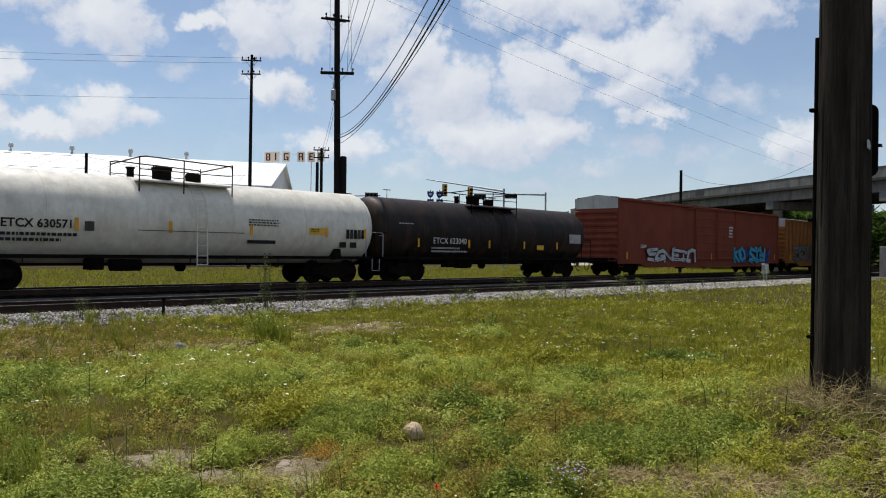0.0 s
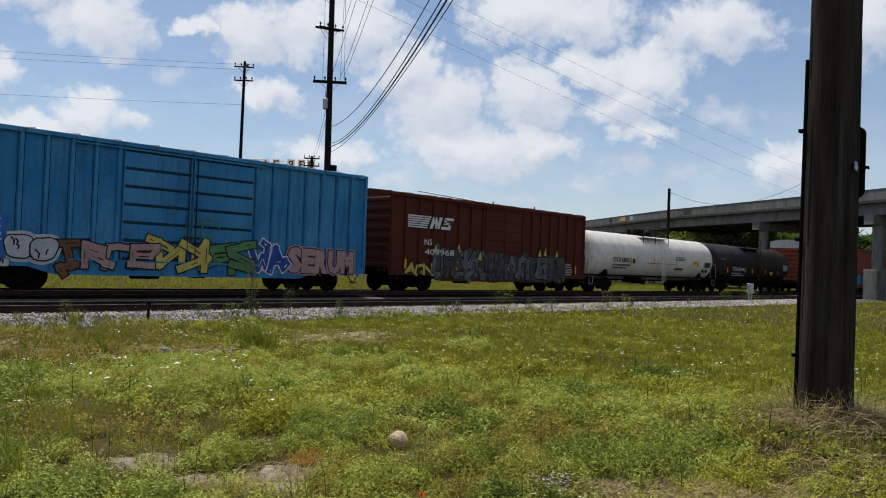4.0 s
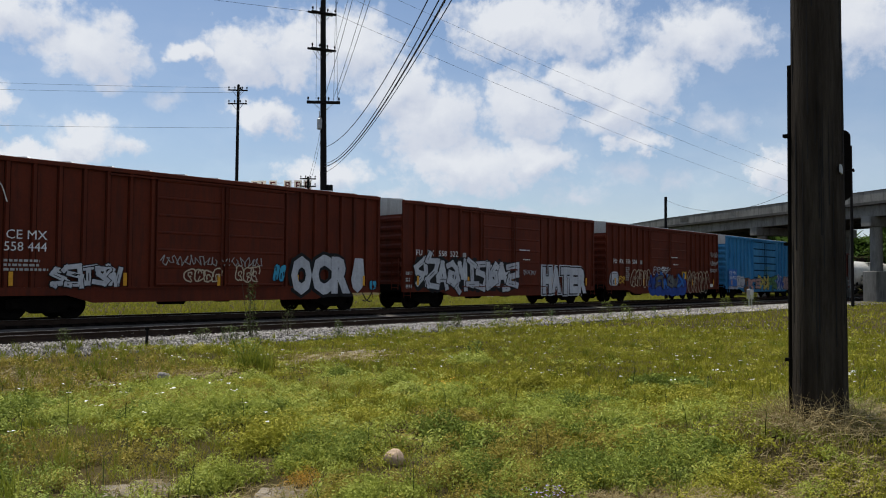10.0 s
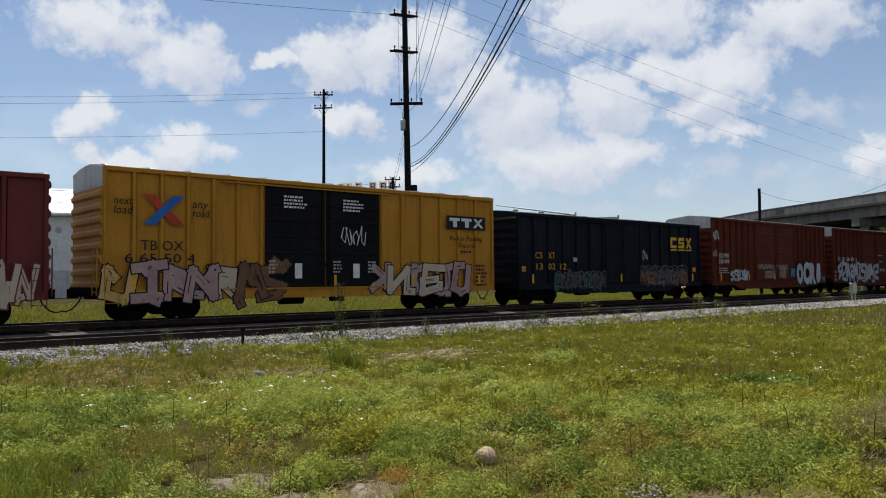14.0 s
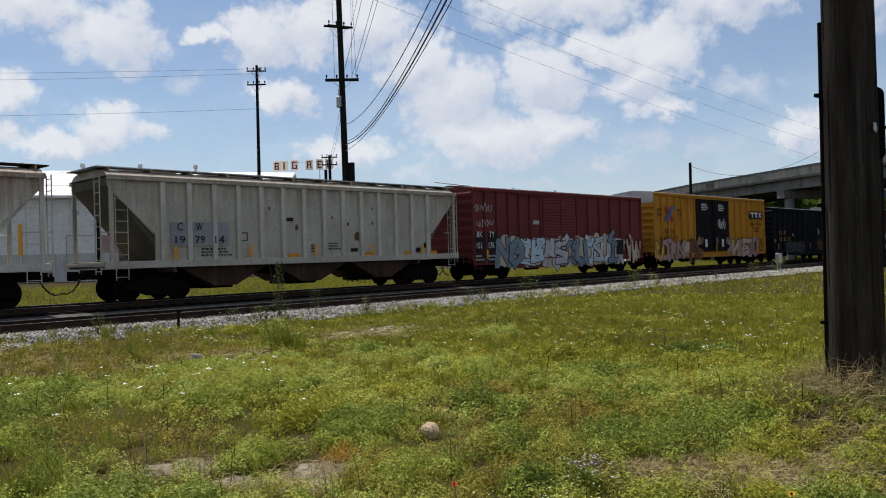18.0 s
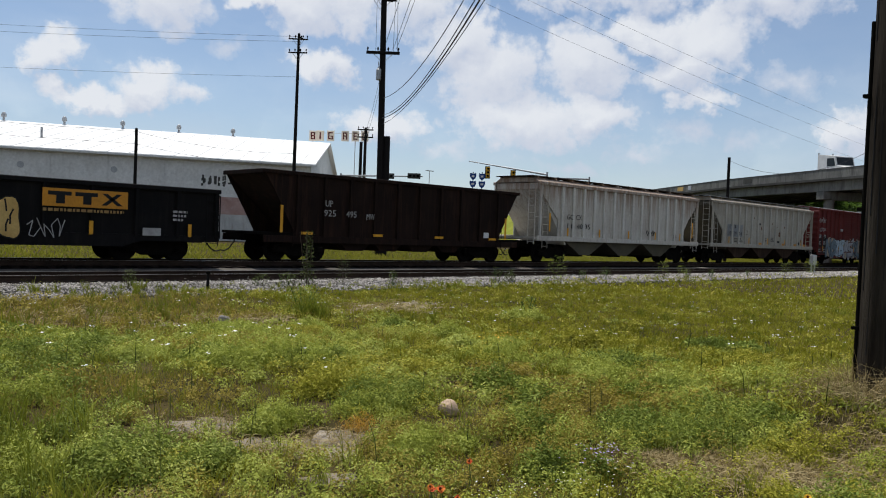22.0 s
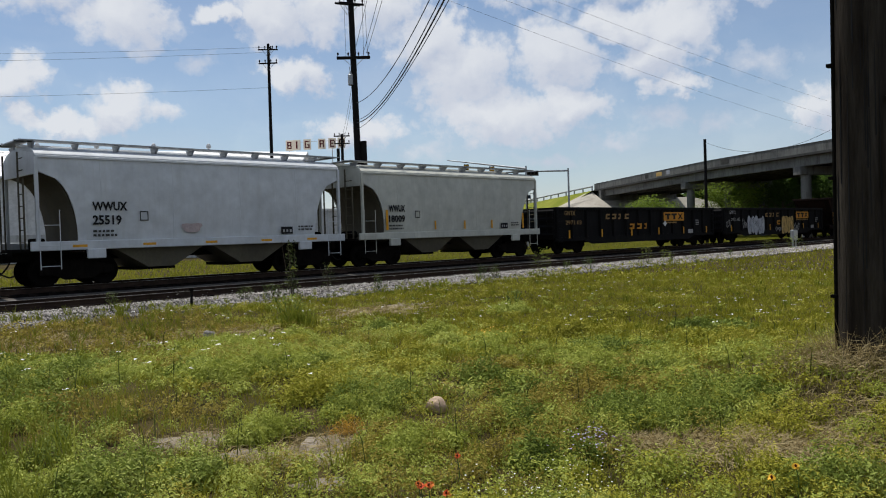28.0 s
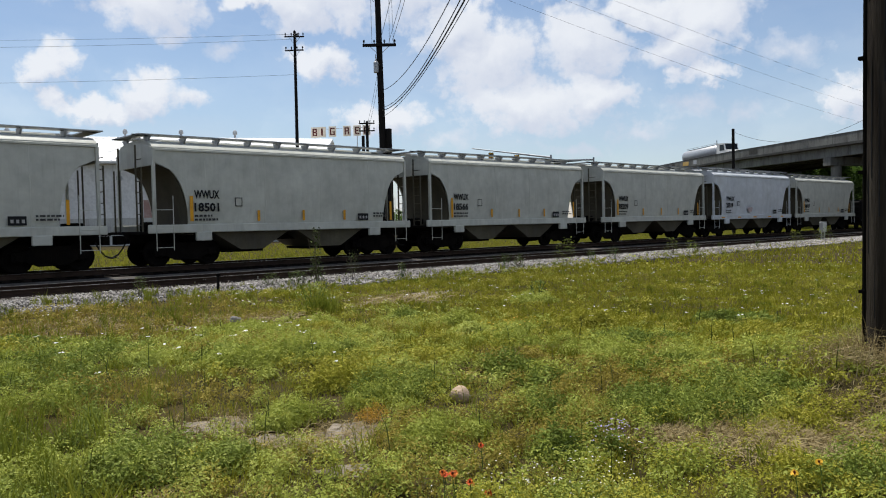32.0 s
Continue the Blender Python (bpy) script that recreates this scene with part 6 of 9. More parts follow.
    words("load", .26, .6, B, c, -8.15, 3.42, skew=.2)
    words("any", .26, .55, B, c, -5.6, 3.72, skew=.2)
    words("road", .26, .6, B, c, -5.6, 3.42, skew=.2)
    yy = -HW - .05
    for k, m_ in ((1, M_SPRAYBLUEP), (-1, M_REDPAINT)):
        a = Acc().prism([(-6.55 - k * .68, 3.1), (-6.55 - k * .3, 3.1), (-6.55 + k * .68, 4.08), (-6.55 + k * .3, 4.08)], "y", yy - .004 * k, yy - .004 * k + .003)
        part("arrow_emblem", a, m_, c, "blue and red crossed emblem")
    words("TB OX", .32, 1.4, B, c, -7.3, 2.28)
    words("6 65 50 4", .3, 2.3, B, c, -7.8, 1.88)
    graffiti(c, -8.3, -2.2, .58, 1.95, 7, M_SPRAYPINK, B, 61, style="wild", fills=[M_SPRAYPINK, M_SPRAYPALE, M_SPRAYBRN, M_SPRAYGOLD])
    graffiti(c, 1.7, 6.9, .62, 1.95, 6, M_SPRAYPINK, B, 62, style="wild", fills=[M_SPRAYPINK, M_SPRAYBRN, M_SPRAYPALE, M_SPRAYPINK])
    for x, n_ in ((-2.2, 71), (.35, 72)):
        small_print(c, x, 4.35, 1.05, .5, -HW - .075, W, 4, n_)
        plate(c, x + .45, x + .75, 1.35, 1.9, W, "decal", y=-HW - .078)
    scribble(c, .25, 2.6, 1.1, .8, 63, W, y=-HW - .08)
    for x, n_ in ((-2.8, 73), (1.5, 74), (-.1, 75)):
        small_print(c, x, 2.0, .4, .5, -HW - .075, M_FADED, 4, n_)
    small_print(c, 7.3, 1.9, .7, 1.0, -HW - .05, B, 6, 76)
    made.append(c)
    # red boxcar
    c = boxcar("boxcar", "faded red boxcar with a long pale blue graffiti piece", length(11), M_RED, h=4.46, door=(-2.27, .74), doors=1, door_rows=20, posts=6, roof=M_ENDGREY)
    for x in (-7.6, -6.7):
        plate(c, x, x + .72, 1.35, 2.35, B, "number_panel")
        plate(c, x, x + .72, .85, 1.3, B, "number_panel")
        small_print(c, x + .05, 1.24, .6, .35, -HW - .05, M_FADED, 2, int(90 + x))
    for s_, x, z in (("BK", -7.47, 2.1), ("TY", -6.59, 2.1), ("152", -7.5, 1.57), ("176", -6.63, 1.57)):
        words(s_, .27, .4, W, c, x, z, y=-HW - .052)
    sky_ = [M_SPRAYSKY, M_SPRAYSKY, M_SPRAYW, M_SPRAYSKY, M_SPRAYGREYB]
    graffiti(c, -6.0, -2.3, .68, 2.05, 4, M_SPRAYSKY, B, 81, style="wild", glow=M_SPRAYPALE, fills=sky_)
    graffiti(c, -2.2, 1.6, .6, 2.0, 4, M_SPRAYSKY, B, 82, style="wild", glow=M_SPRAYPALE, fills=sky_)
    graffiti(c, 1.6, 5.4, .6, 2.1, 5, M_SPRAYSKY, B, 83, style="wild", glow=M_SPRAYPALE, fills=sky_)
    graffiti(c, 5.9, 7.3, .6, 1.9, 3, M_SPRAYPALE, M_RED, 84, style="wild")
    plate(c, 4.65, 5.45, 1.05, 1.9, B, "number_panel", y=-HW - .075)
    scribble(c, -7.6, 3.3, 1.2, .5, 85, M_FADED)
    scribble(c, -8.0 + .5, 2.6, 1.2, .4, 86, M_FADED)
    plate(c, -3.1, -2.6, 2.75, 2.95, M_FADED, "stencil_box")
    made.append(c)
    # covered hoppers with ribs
    c = ribbed_hopper("covered_hopper", "beige-grey ribbed covered hopper with rust spots", length(12), M_HOPGREY, h=4.28, low=M_DARKBAY, rib=M_HOPRIB)
    yy = -HW - .075
    plate(c, -5.9, -3.75, 1.83, 2.66, M_GREYPATCH, "repainted_patch", "grey repainted patch under the number", y=yy + .045)
    for s_, x, w, z in (("C", -5.7, .2, 2.36), ("W", -5.02, .26, 2.36), ("19", -5.78, .36, 1.92), ("79", -5.05, .36, 1.92), ("14", -4.3, .36, 1.92)):
        words(s_, .26, w, B, c, x, z, y=yy - .002)
    face = yy + .085
    for x, z, w, h in ((-1.1, 2.8, .3, .14), (2.0, 1.6, .36, .14), (6.1, 1.75, .3, .22), (5.6, 1.55, .24, .2)):
        plate(c, x - w / 2, x + w / 2, z - h / 2, z + h / 2, B, "data_block", y=face)
    for x, z in ((-3.1, 2.15),):
        part("stencil_box", Acc().box(x - .15, x + .15, face - .002, face, z - .15, z - .12).box(x - .15, x + .15, face - .002, face, z + .12, z + .15).box(x - .15, x - .12, face - .002, face, z - .12, z + .12).box(x + .12, x + .15, face - .002, face, z - .12, z + .12), B, c)
    for x, z, w, k in ((-4.2, 1.6, 1.2, 3), (1.0, 1.75, .6, 3), (0, 1.68, .3, 3)):
        small_print(c, x - w / 2, z + .15, w, .32, face, M_CONC_D, k, int(x * 7) + 40)
    for x in (-.95, 2.8, 5.0, 6.5):
        plate(c, x - .26, x + .26, 1.36, 1.5, M_ORANGEPAINT, "faded_reflector", y=face)
    for x, z, r in ((2.15, 2.15, .24), (-.8, 2.5, .15), (.9, 2.9, .08), (3.0, 2.7, .09), (1.7, 2.65, .1), (3.0, 3.3, .07), (-2.0, 3.2, .08)):
        part("rust_spot", Acc().prism(bubble(random.Random(int(x * 9)), x, z, r, r * 1.5)[::-1], "y", face - .003, face), M_RUST, c, "rusty scar in the paint")
    made.append(c)
    c = ribbed_hopper("covered_hopper", "grey ribbed covered hopper streaked with rust", length(13), M_HOPRUST, h=4.2, low=M_SLOPE, rib=M_RIBGREY)
    for s_, x, w, z in (("GC", -5.6, .5, 2.26), ("CX", -4.85, .5, 2.26), ("11", -5.55, .4, 1.8), ("40", -4.75, .5, 1.8), ("35", -4.05, .45, 1.8)):
        words(s_, .26, w, B, c, x, z, y=yy - .002)
    scribble(c, 1.9, 1.6, .9, .4, 91, M_BLACKPAINT, y=yy + .04)
    plate(c, 4.9, 5.2, 1.5, 1.75, B, "data_block", y=yy + .04)
    reflectors(c, (-7.0, 7.0), 1.6, -HW - .09, 2.2)
    made.append(c)
    # open hopper
    c = open_hopper("open_hopper", "rusty black open-top hopper with small orange marks", length(14), M_OPENHOP)
    for s_, x, w, z in (("UP", -4.3, .35, 2.15), ("925", -4.35, .55, 1.78), ("495", -3.3, .5, 1.78), ("MW", -2.3, .4, 1.72)):
        words(s_, .24, w, M_FADED, c, x, z, y=-HW - .055)
    plate(c, 4.6, 4.95, 1.15, 1.4, W, "data_block", y=-HW + .04)
    reflectors(c, (-6.2, 6.0), 1.1, -HW - .03, 2.4)
    made.append(c)
    # gondolas
    for i, seed in ((15, 101), (16, 111)):
        first = i == 15
        c = gondola("gondola", "black gondola with silver and yellow graffiti and orange lettering" if first else "black gondola with orange slanted lettering", length(i), M_BLACK)
        o = 0 if first else -1.25
        words("GNTX", .24, .95, M_FADED if first else M_FADEORANGE, c, -8.25 if first else -8.0, 2.05, y=-HW - .06)
        words("2971 05" if first else "2971 03", .22, 1.4, M_FADED if first else M_FADEORANGE, c, -8.05 if first else -7.9, 1.56, y=-HW - .06)
        slant_letters(c, -2.4 + o if first else -4.2, 1.82, 2.6, .3, 4, M_FADEORANGE, seed)
        slant_letters(c, -.35 if first else -1.75, 1.22, 2.4 if not first else .9, .32, 3 if not first else 1, M_ORANGEPAINT, seed + 1)
        emblem_panel(c, 3.38 + o, 5.9 + o, 1.66, 2.2, M_ORANGEPAINT, B)
        small_print(c, 3.4 + o, 1.6, 2.4, .16, -HW - .06, M_FADEORANGE, 1, seed + 2)
        if first:
            graffiti(c, -5.4, -2.6, .5, 1.95, 5, M_SPRAYW, B, 102)
            graffiti(c, .6, 2.75, .5, 1.9, 4, M_SPRAYGOLD, B, 103)
            scribble(c, -6.3, 1.0, .8, .8, 104, M_FADED)
            scribble(c, -.6, .7, 1.2, .4, 105, M_FADED)
            scribble(c, -8.8, 1.1, .7, .7, 106, M_FADED)
            scribble(c, 3.0, .7, 1.0, .7, 107, M_FADED)
        else:
            part("decal", Acc().prism([(3.5 + o, 1.32), (3.72 + o, 1.5), (3.5 + o, 1.68), (3.28 + o, 1.5)], "y", -HW - .066, -HW - .06), W, c, "white diamond decal")
        plate(c, 6.4 + o, 7.0 + o, .85, 1.1, M_FADED, "stencil_box", y=-HW - .058)
        small_print(c, 7.4 + o, 1.7, .5, .4, -HW - .06, M_FADED, 3, seed + 3)
        made.append(c)
    # smooth-sided hoppers
    numbers = {17: "18009", 18: "25519", 19: "18209", 20: "18566", 21: "18501"}
    for i in range(17, 23):
        w = i == 18
        c = smooth_hopper("covered_hopper", "clean white smooth-sided covered hopper with black lettering" if w else "light grey smooth-sided covered hopper with grimy, shade-darkened ends", length(i), M_WWHITE if w else M_WWUX, h=4.36 if w else 4.27)
        yy = -HW - .012
        x = -length(i) / 2 + 1.38
        if w:
            x = -3.99
        dz = .06 if w else 0
        words("WWUX", .26, 1.1 if w else .92, B, c, x, 2.28 + dz, y=yy, bold=.012)
        if i in numbers:
            words(numbers[i], .27, .9, B, c, x, 1.84 + dz, y=yy, bold=.012)
        small_print(c, x, 1.72, .9, .26, yy, M_CONC_D, 2, i)
        small_print(c, 3.6, 1.75, .8, .22, yy, M_CONC_D, 2, i + 40)
        a = Acc()
        for q in ((x + 1.5, x + 1.53, 2.02, 2.3), (x + 1.75, x + 1.78, 2.02, 2.3), (x + 1.5, x + 1.78, 2.0, 2.03), (x + 1.5, x + 1.78, 2.28, 2.31)):
            a.box(q[0], q[1], yy - .002, yy, q[2], q[3])
        part("stencil_box", a, M_CONC_D, c)
        b = plate(c, 2.85, 3.35, 1.45, 1.72, B, "data_block", y=yy + .012)
        for k in range(3):
            plate(b, 2.92 + k * .15, 3.0 + k * .15, 1.52, 1.62, M_FADED, "data_mark", y=yy + .008)
        if not w:
            part("reflector", Acc().box(x - .16, x - .04, yy - .002, yy + .004, 1.5, 2.35), M_REFL, c)
            for xx in (-1.55, .33, 2.19):
                part("reflector", Acc().box(xx - .05, xx + .05, yy - .002, yy + .004, 1.48, 1.86), M_REFL, c)
            part("reflector", Acc().box(4.45, 4.55, yy - .002, yy + .004, 1.45, 2.2), M_REFL, c)
        else:
            for xx in (-4.4, -2.2, 0, 2.2, 4.2):
                part("reflector", Acc().box(xx - .22, xx + .22, -HW - .024, -HW - .02, 1.2, 1.28), M_REFL, c)
            part("primer_patch", Acc().prism(bubble(random.Random(2), -.7, 1.75, .7, .3)[::-1], "y", yy - .002, yy), M_FADEPINK, c, "faint pinkish worn stencil")
        made.append(c)
    return made


M_SPRAYBLUEP = mat("bright_blue_paint", (0.03, 0.14, 0.42), (0.03, 0.12, 0.38), rough=0.5, scale=1.6, fine=12, bump=0)
M_SPRAYNAVY = mat("navy_spray", (0.02, 0.02, 0.06), rough=0.5, scale=1.6, fine=12, bump=0)
M_REDPAINT = mat("red_paint", (0.5, 0.06, 0.03), rough=0.5, scale=1.6, fine=12, bump=0)
M_SPRAYGREYB = mat("bluish_grey_spray", (0.2, 0.26, 0.3), (0.15, 0.19, 0.23), rough=0.5, scale=1.6, fine=12, bump=0)
M_GREYPATCH = mat("grey_patch_paint", (0.27, 0.28, 0.28), (0.24, 0.25, 0.25), rough=0.6, scale=1.6, fine=12, bump=0)
M_RUST = mat("bare_rust", (0.16, 0.075, 0.04), (0.11, 0.05, 0.03), rough=0.85, scale=8, fine=40, bump=0.2)
M_FADEORANGE = mat("faded_orange_lettering", (0.38, 0.24, 0.09), (0.28, 0.17, 0.07), rough=0.65, scale=3, fine=20, bump=0)
M_FADEPINK = mat("pinkish_stencil", (0.52, 0.42, 0.40), rough=0.6, scale=8, fine=30, bump=0)
CARS = build_train()


def run(t):
    """Metres that the train has gone by t seconds."""
    return 8.684 * t + 0.009366 * t * t + 0.0001864 * t ** 3

# ---- poles and cables ----
def wooden_pole(name, label, x, y, z0, top, r0, r1, lean=(0, 0), material=None, n=14):
    t = thing(name, label, "utility pole", at=(x, y, 0))
    h = top - z0
    a = Acc()
    rings = 10
    rows = []
    for i in range(rings + 1):
        k = i / rings
        r = r0 + (r1 - r0) * k
        rows.append([(lean[0] * k + r * math.cos(2 * math.pi * j / n) * (1 + .03 * noise.noise((j * .9, i * .5, x))), lean[1] * k + r * math.sin(2 * math.pi * j / n), z0 + h * k) for j in range(n + 1)])
    a.sheet(rows)
    a.add([p for p in rows[-1][:-1]], [tuple(range(n))])
    part("shaft", a, material or M_POLE_FAR, t, smooth=50)
    return t


def crossarm(t, z, half, turn, off=(0, 0), pins=2, thick=.06, insul=True):
    """A timber arm across a pole with pin insulators and two braces."""
    c, s = math.cos(radians(turn)), math.sin(radians(turn))
    ob = part("crossarm", Acc().box(-half, half, -thick, thick, -thick, thick, c=.01), M_POLE_FAR, t, at=pose(off[0] + .2 * s, off[1] - .2 * c, z, 0, 0, turn))
    if insul:
        for k in np.linspace(-half + .08, half - .08, pins * 2):
            part("insulator", Acc().lathe([(thick, .025), (thick + .1, .03), (thick + .12, .06), (thick + .22, .055), (thick + .26, .02)], "z", 8, (k, 0, 0)), M_DARK, ob)
    for k in (-1, 1):
        part("brace", Acc().tube((k * half * .55, .05, -thick), (0, .12, -.62), .018, 5), M_GALV, ob)
    return ob


def cable(a, b, sag, r, label="thin black overhead wire", n=28, name="overhead_wire"):
    a, b = Vector(a), Vector(b)
    acc = Acc()
    pts = []
    for i in range(n + 1):
        u = i / n
        p = a.lerp(b, u)
        p.z -= 4 * sag * u * (1 - u)
        pts.append(p)
    d = (b - a).normalized()
    side = d.cross(Vector((0, 0, 1))).normalized()
    rows = []
    for p in pts:
        rows.append([p + r * (math.cos(t) * side + math.sin(t) * side.cross(d)) for t in np.linspace(0, 2 * math.pi, 6)])
    acc.sheet(rows)
    ob = part(name, acc, M_WIRE)
    return tagged(ob, label, "cable", "overhead wires")


def build_near_pole():
    x, y = 6.42, 1.98
    t = wooden_pole("utility_pole", "thick dark weathered wooden utility pole with dry grass at its foot", x, y, .35, 12.5, .199, .13, material=M_POLE, n=28)
    # long drying cracks: slivers set into the surface
    rnd = random.Random(5)
    a = Acc()
    for i in range(70):
        an = radians(rnd.uniform(130, 300))
        z = rnd.uniform(.5, 5.5)
        ln = rnd.uniform(.12, 1.1)
        r = .199 - .069 * (z - .35) / 12.15
        c, s = math.cos(an), math.sin(an)
        a.tube((r * c, r * s, z), (r * .995 * c, r * .995 * s, z + ln), rnd.uniform(.002, .006), 5, .001)
    part("crack", a, M_BLACKPAINT, t, "long drying cracks in the wood", kind="stuff")
    # conduit strip up its flank, held by clips
    ca, sa = math.cos(radians(112)), math.sin(radians(112))
    cd = part("conduit", Acc().tube((.206 * ca, .206 * sa, .35), (.191 * ca, .191 * sa, 3.32), .017, 8), M_DARK, t, "dark cable guard strip")
    for z in (1.0, 1.9, 2.75):
        part("clip", Acc().box(.21 * ca - .03, .21 * ca + .03, .21 * sa - .026, .21 * sa + .026, z, z + .025), M_DARK, cd)
    part("step_bolt", Acc().tube((.09, -.15, 2.46), (.12, -.22, 2.48), .012, 6).tube((.12, -.22, 2.475), (.124, -.23, 2.478), .014, 6), M_DARK, t)
    part("tag_plate", Acc().prism([(-.10, 2.44), (-.05, 2.43), (-.035, 2.46), (-.06, 2.5), (-.1, 2.5)], "y", -.196, -.188), M_GALV, t, "small bent metal tag")
    part("sign_bracket", Acc().tube((.1, 0, 2.4), (.28, .02, 2.4), .012, 6).tube((.1, 0, 2.7), (.28, .02, 2.7), .012, 6), M_DARK, t)
    # a sign plate fixed behind it, seen edge on and from the back
    m = pose(.297, -.006, 2.55, 0, 0, 118)
    pts = []
    w, h, r = .15, .285, .06
    for cx, cz, a0 in ((w - r, -h + r, -90), (w - r, h - r, 0), (-w + r, h - r, 90), (-w + r, -h + r, 180)):
        for k in range(5):
            an = radians(a0 + 22.5 * k)
            pts.append((cx + r * math.cos(an), cz + r * math.sin(an)))
    part("sign_plate", Acc().prism(pts, "y", -.012, .012), M_DARK, t, "dark rounded sign plate seen from its back", at=m)


build_near_pole()


def build_far_poles():
    # the tall pole behind the train
    t = wooden_pole("utility_pole", "tall dark wooden utility pole with four crossarms beyond the train", 31.2, 39.2, 0, 24.5, .24, .15, lean=(-.35, .1))
    z = 12.82
    crossarm(t, z, 1.05, -43, off=(-.16, .04), pins=2, thick=.085)
    for zz in (16.2, 18.55, 21.3):
        crossarm(t, zz, .82, -20, off=(-.27, .08), pins=2)
        crossarm(t, zz + .03, .82, -20, off=(-.3, .42), pins=2, insul=False)
    part("transformer", Acc().lathe([(11.1, .13), (11.15, .17), (11.75, .17), (11.8, .12), (11.95, .05)], "z", 12, (-.42, .1, 0)).tube((-.42, .1, 11.9), (-.5, .05, 12.25), .03), M_GALV, t, "small grey transformer can")
    part("stub_post", Acc().lathe([(0, .24), (4, .22), (7.55, .2), (7.6, .19)], "z", 12, (.22, -.2, 0)), M_POLE_FAR, t, "shorter stub post bound to the pole")
    t = wooden_pole("utility_pole", "slender dark wooden utility pole with two small crossarms", 35.3, 55.9, 0, 17.6, .17, .11, lean=(.1, .1))
    crossarm(t, 15.98, .78, -47, off=(.08, .08), pins=2, thick=.05)
    crossarm(t, 17.1, .8, -40, off=(.09, .1), pins=2, thick=.05)
    crossarm(t, 17.25, .5, 35, off=(.09, .1), pins=1, thick=.045)
    t = wooden_pole("utility_pole", "distant wooden pole with double crossarms", 48.6, 63.8, 0, 12.0, .19, .14)
    crossarm(t, 11.75, .8, -44, pins=2, thick=.06)
    crossarm(t, 11.0, .8, -44, pins=2, thick=.06)
    wooden_pole("utility_pole", "short bare wooden pole beside another", 47.1, 62.5, 0, 10.3, .19, .15)
    wooden_pole("utility_pole", "bare dark pole in front of the white warehouse", 23.35, 58.85, 0, 8.55, .13, .11)
    wooden_pole("utility_pole", "short dark wooden pole in front of the overpass", 63.3, 32.2, 0, 9.0, .15, .12)
    wooden_pole("utility_pole", "thin dark post standing in the grass before the overpass", 55.0, 15.0, -.1, 10.5, .1, .08)


build_far_poles()


def build_cables():
    a = (31.1, 39.2, 8.75)
    b = Vector((5.13, -.02, 10.24))
    heavy = "heavy black overhead cable sagging between poles"
    cable(a, b, 1.85, .026, heavy, 44, "overhead_cable")
    cable((31.1, 39.2, 8.95), b + Vector((-.12, .1, .12)), 1.95, .017, heavy, 44, "overhead_cable")
    cable((31.1, 39.2, 8.35), b + Vector((.25, -.2, -.02)), 1.55, .014, n=40)
    c = Vector((7.03, .36, 14.93))
    cable((31.1, 39.2, 10.0), c, 2.77, .019, heavy, 44, "overhead_cable")
    d = Vector((6.76, 2.24, 18.06))
    for k, (dx, dz) in enumerate(((-1.3, .3), (0, 0), (.5, -.4))):
        cable((31.6 + dx * .35, 39.0 - dx * .3, 13.0 + .1 * k), d + Vector((dx * .4, 0, dz)), .86, .013)
    for zz, o in ((16.3, .5), (18.65, .4)):
        cable((31.5, 38.8, zz), (9.0 + o, 4.0, zz + 9), .6, .012)
    # wires leaving the tall pole beyond the overpass
    for z, e, dz in ((21.5, 0, 0), (20.2, 1.2, -.7), (18.7, 2.6, -1.6)):
        cable((31.2, 39.0, z), (172, 34 + e * 3, 15.5 + dz), 1.6, .009, n=36)
    # wires to the pole at the left
    for z, s in ((17.3, 1.2), (16.9, 1.4), (14.0, 1.3)):
        cable((35.3, 55.8, z), (-38, 112, z + 1.5), s, .010, n=36)
    for z in (20.9, 18.6):
        cable((30.9, 39.3, z), (-45, 78, z + 3.5), 1.0, .011, n=30)
    # over the warehouse roof
    for z in (8.3, 7.4):
        cable((23.35, 58.85, z), (35.3, 55.9, z - .6), .4, .013)
        cable((-30, 72, z + .6), (23.35, 58.85, z), .5, .013)
    # down the tall pole's flank
    cable((31.57, 38.83, 21.36), (31.56, 38.48, 12.9), .02, .011, n=6)
    for o in (-.5, -.15, .5):
        cable((31.1 + o * .9, 39.2 - o * .85, 21.2), (31.1 + o * .85, 39.2 - o * .7, 12.9 if abs(o) > .4 else 11.9), .02, .011, n=6)
    cable((30.26, 39.69, 12.78), (30.26, 39.69, 6.0), .01, .01, n=4)
    # drop wire from the short pole to the right
    cable((63.3, 32.2, 8.75), (55.0, 15.0, 10.2), 2.25, .014, n=30)
    for z in (10.9, 11.7):
        cable((48.6, 63.8, z), (31.2, 39.3, z + 1.0), .5, .012)


build_cables()

# ---- the overpass ----
BR_A, BR_B = Vector((57.3, -8.0, 0)), Vector((99.6, 62.6, 0))     # its face towards the tracks


def bridge_axes():
    u = (BR_B - BR_A).normalized()
    return u, Vector((u.y, -u.x, 0))


def bridge_top(s):
    """Height of the parapet's top, s metres from the abutment end, towards the tracks."""
    k = max(0.0, 20 - s)
    return 9.42 - .018 * k


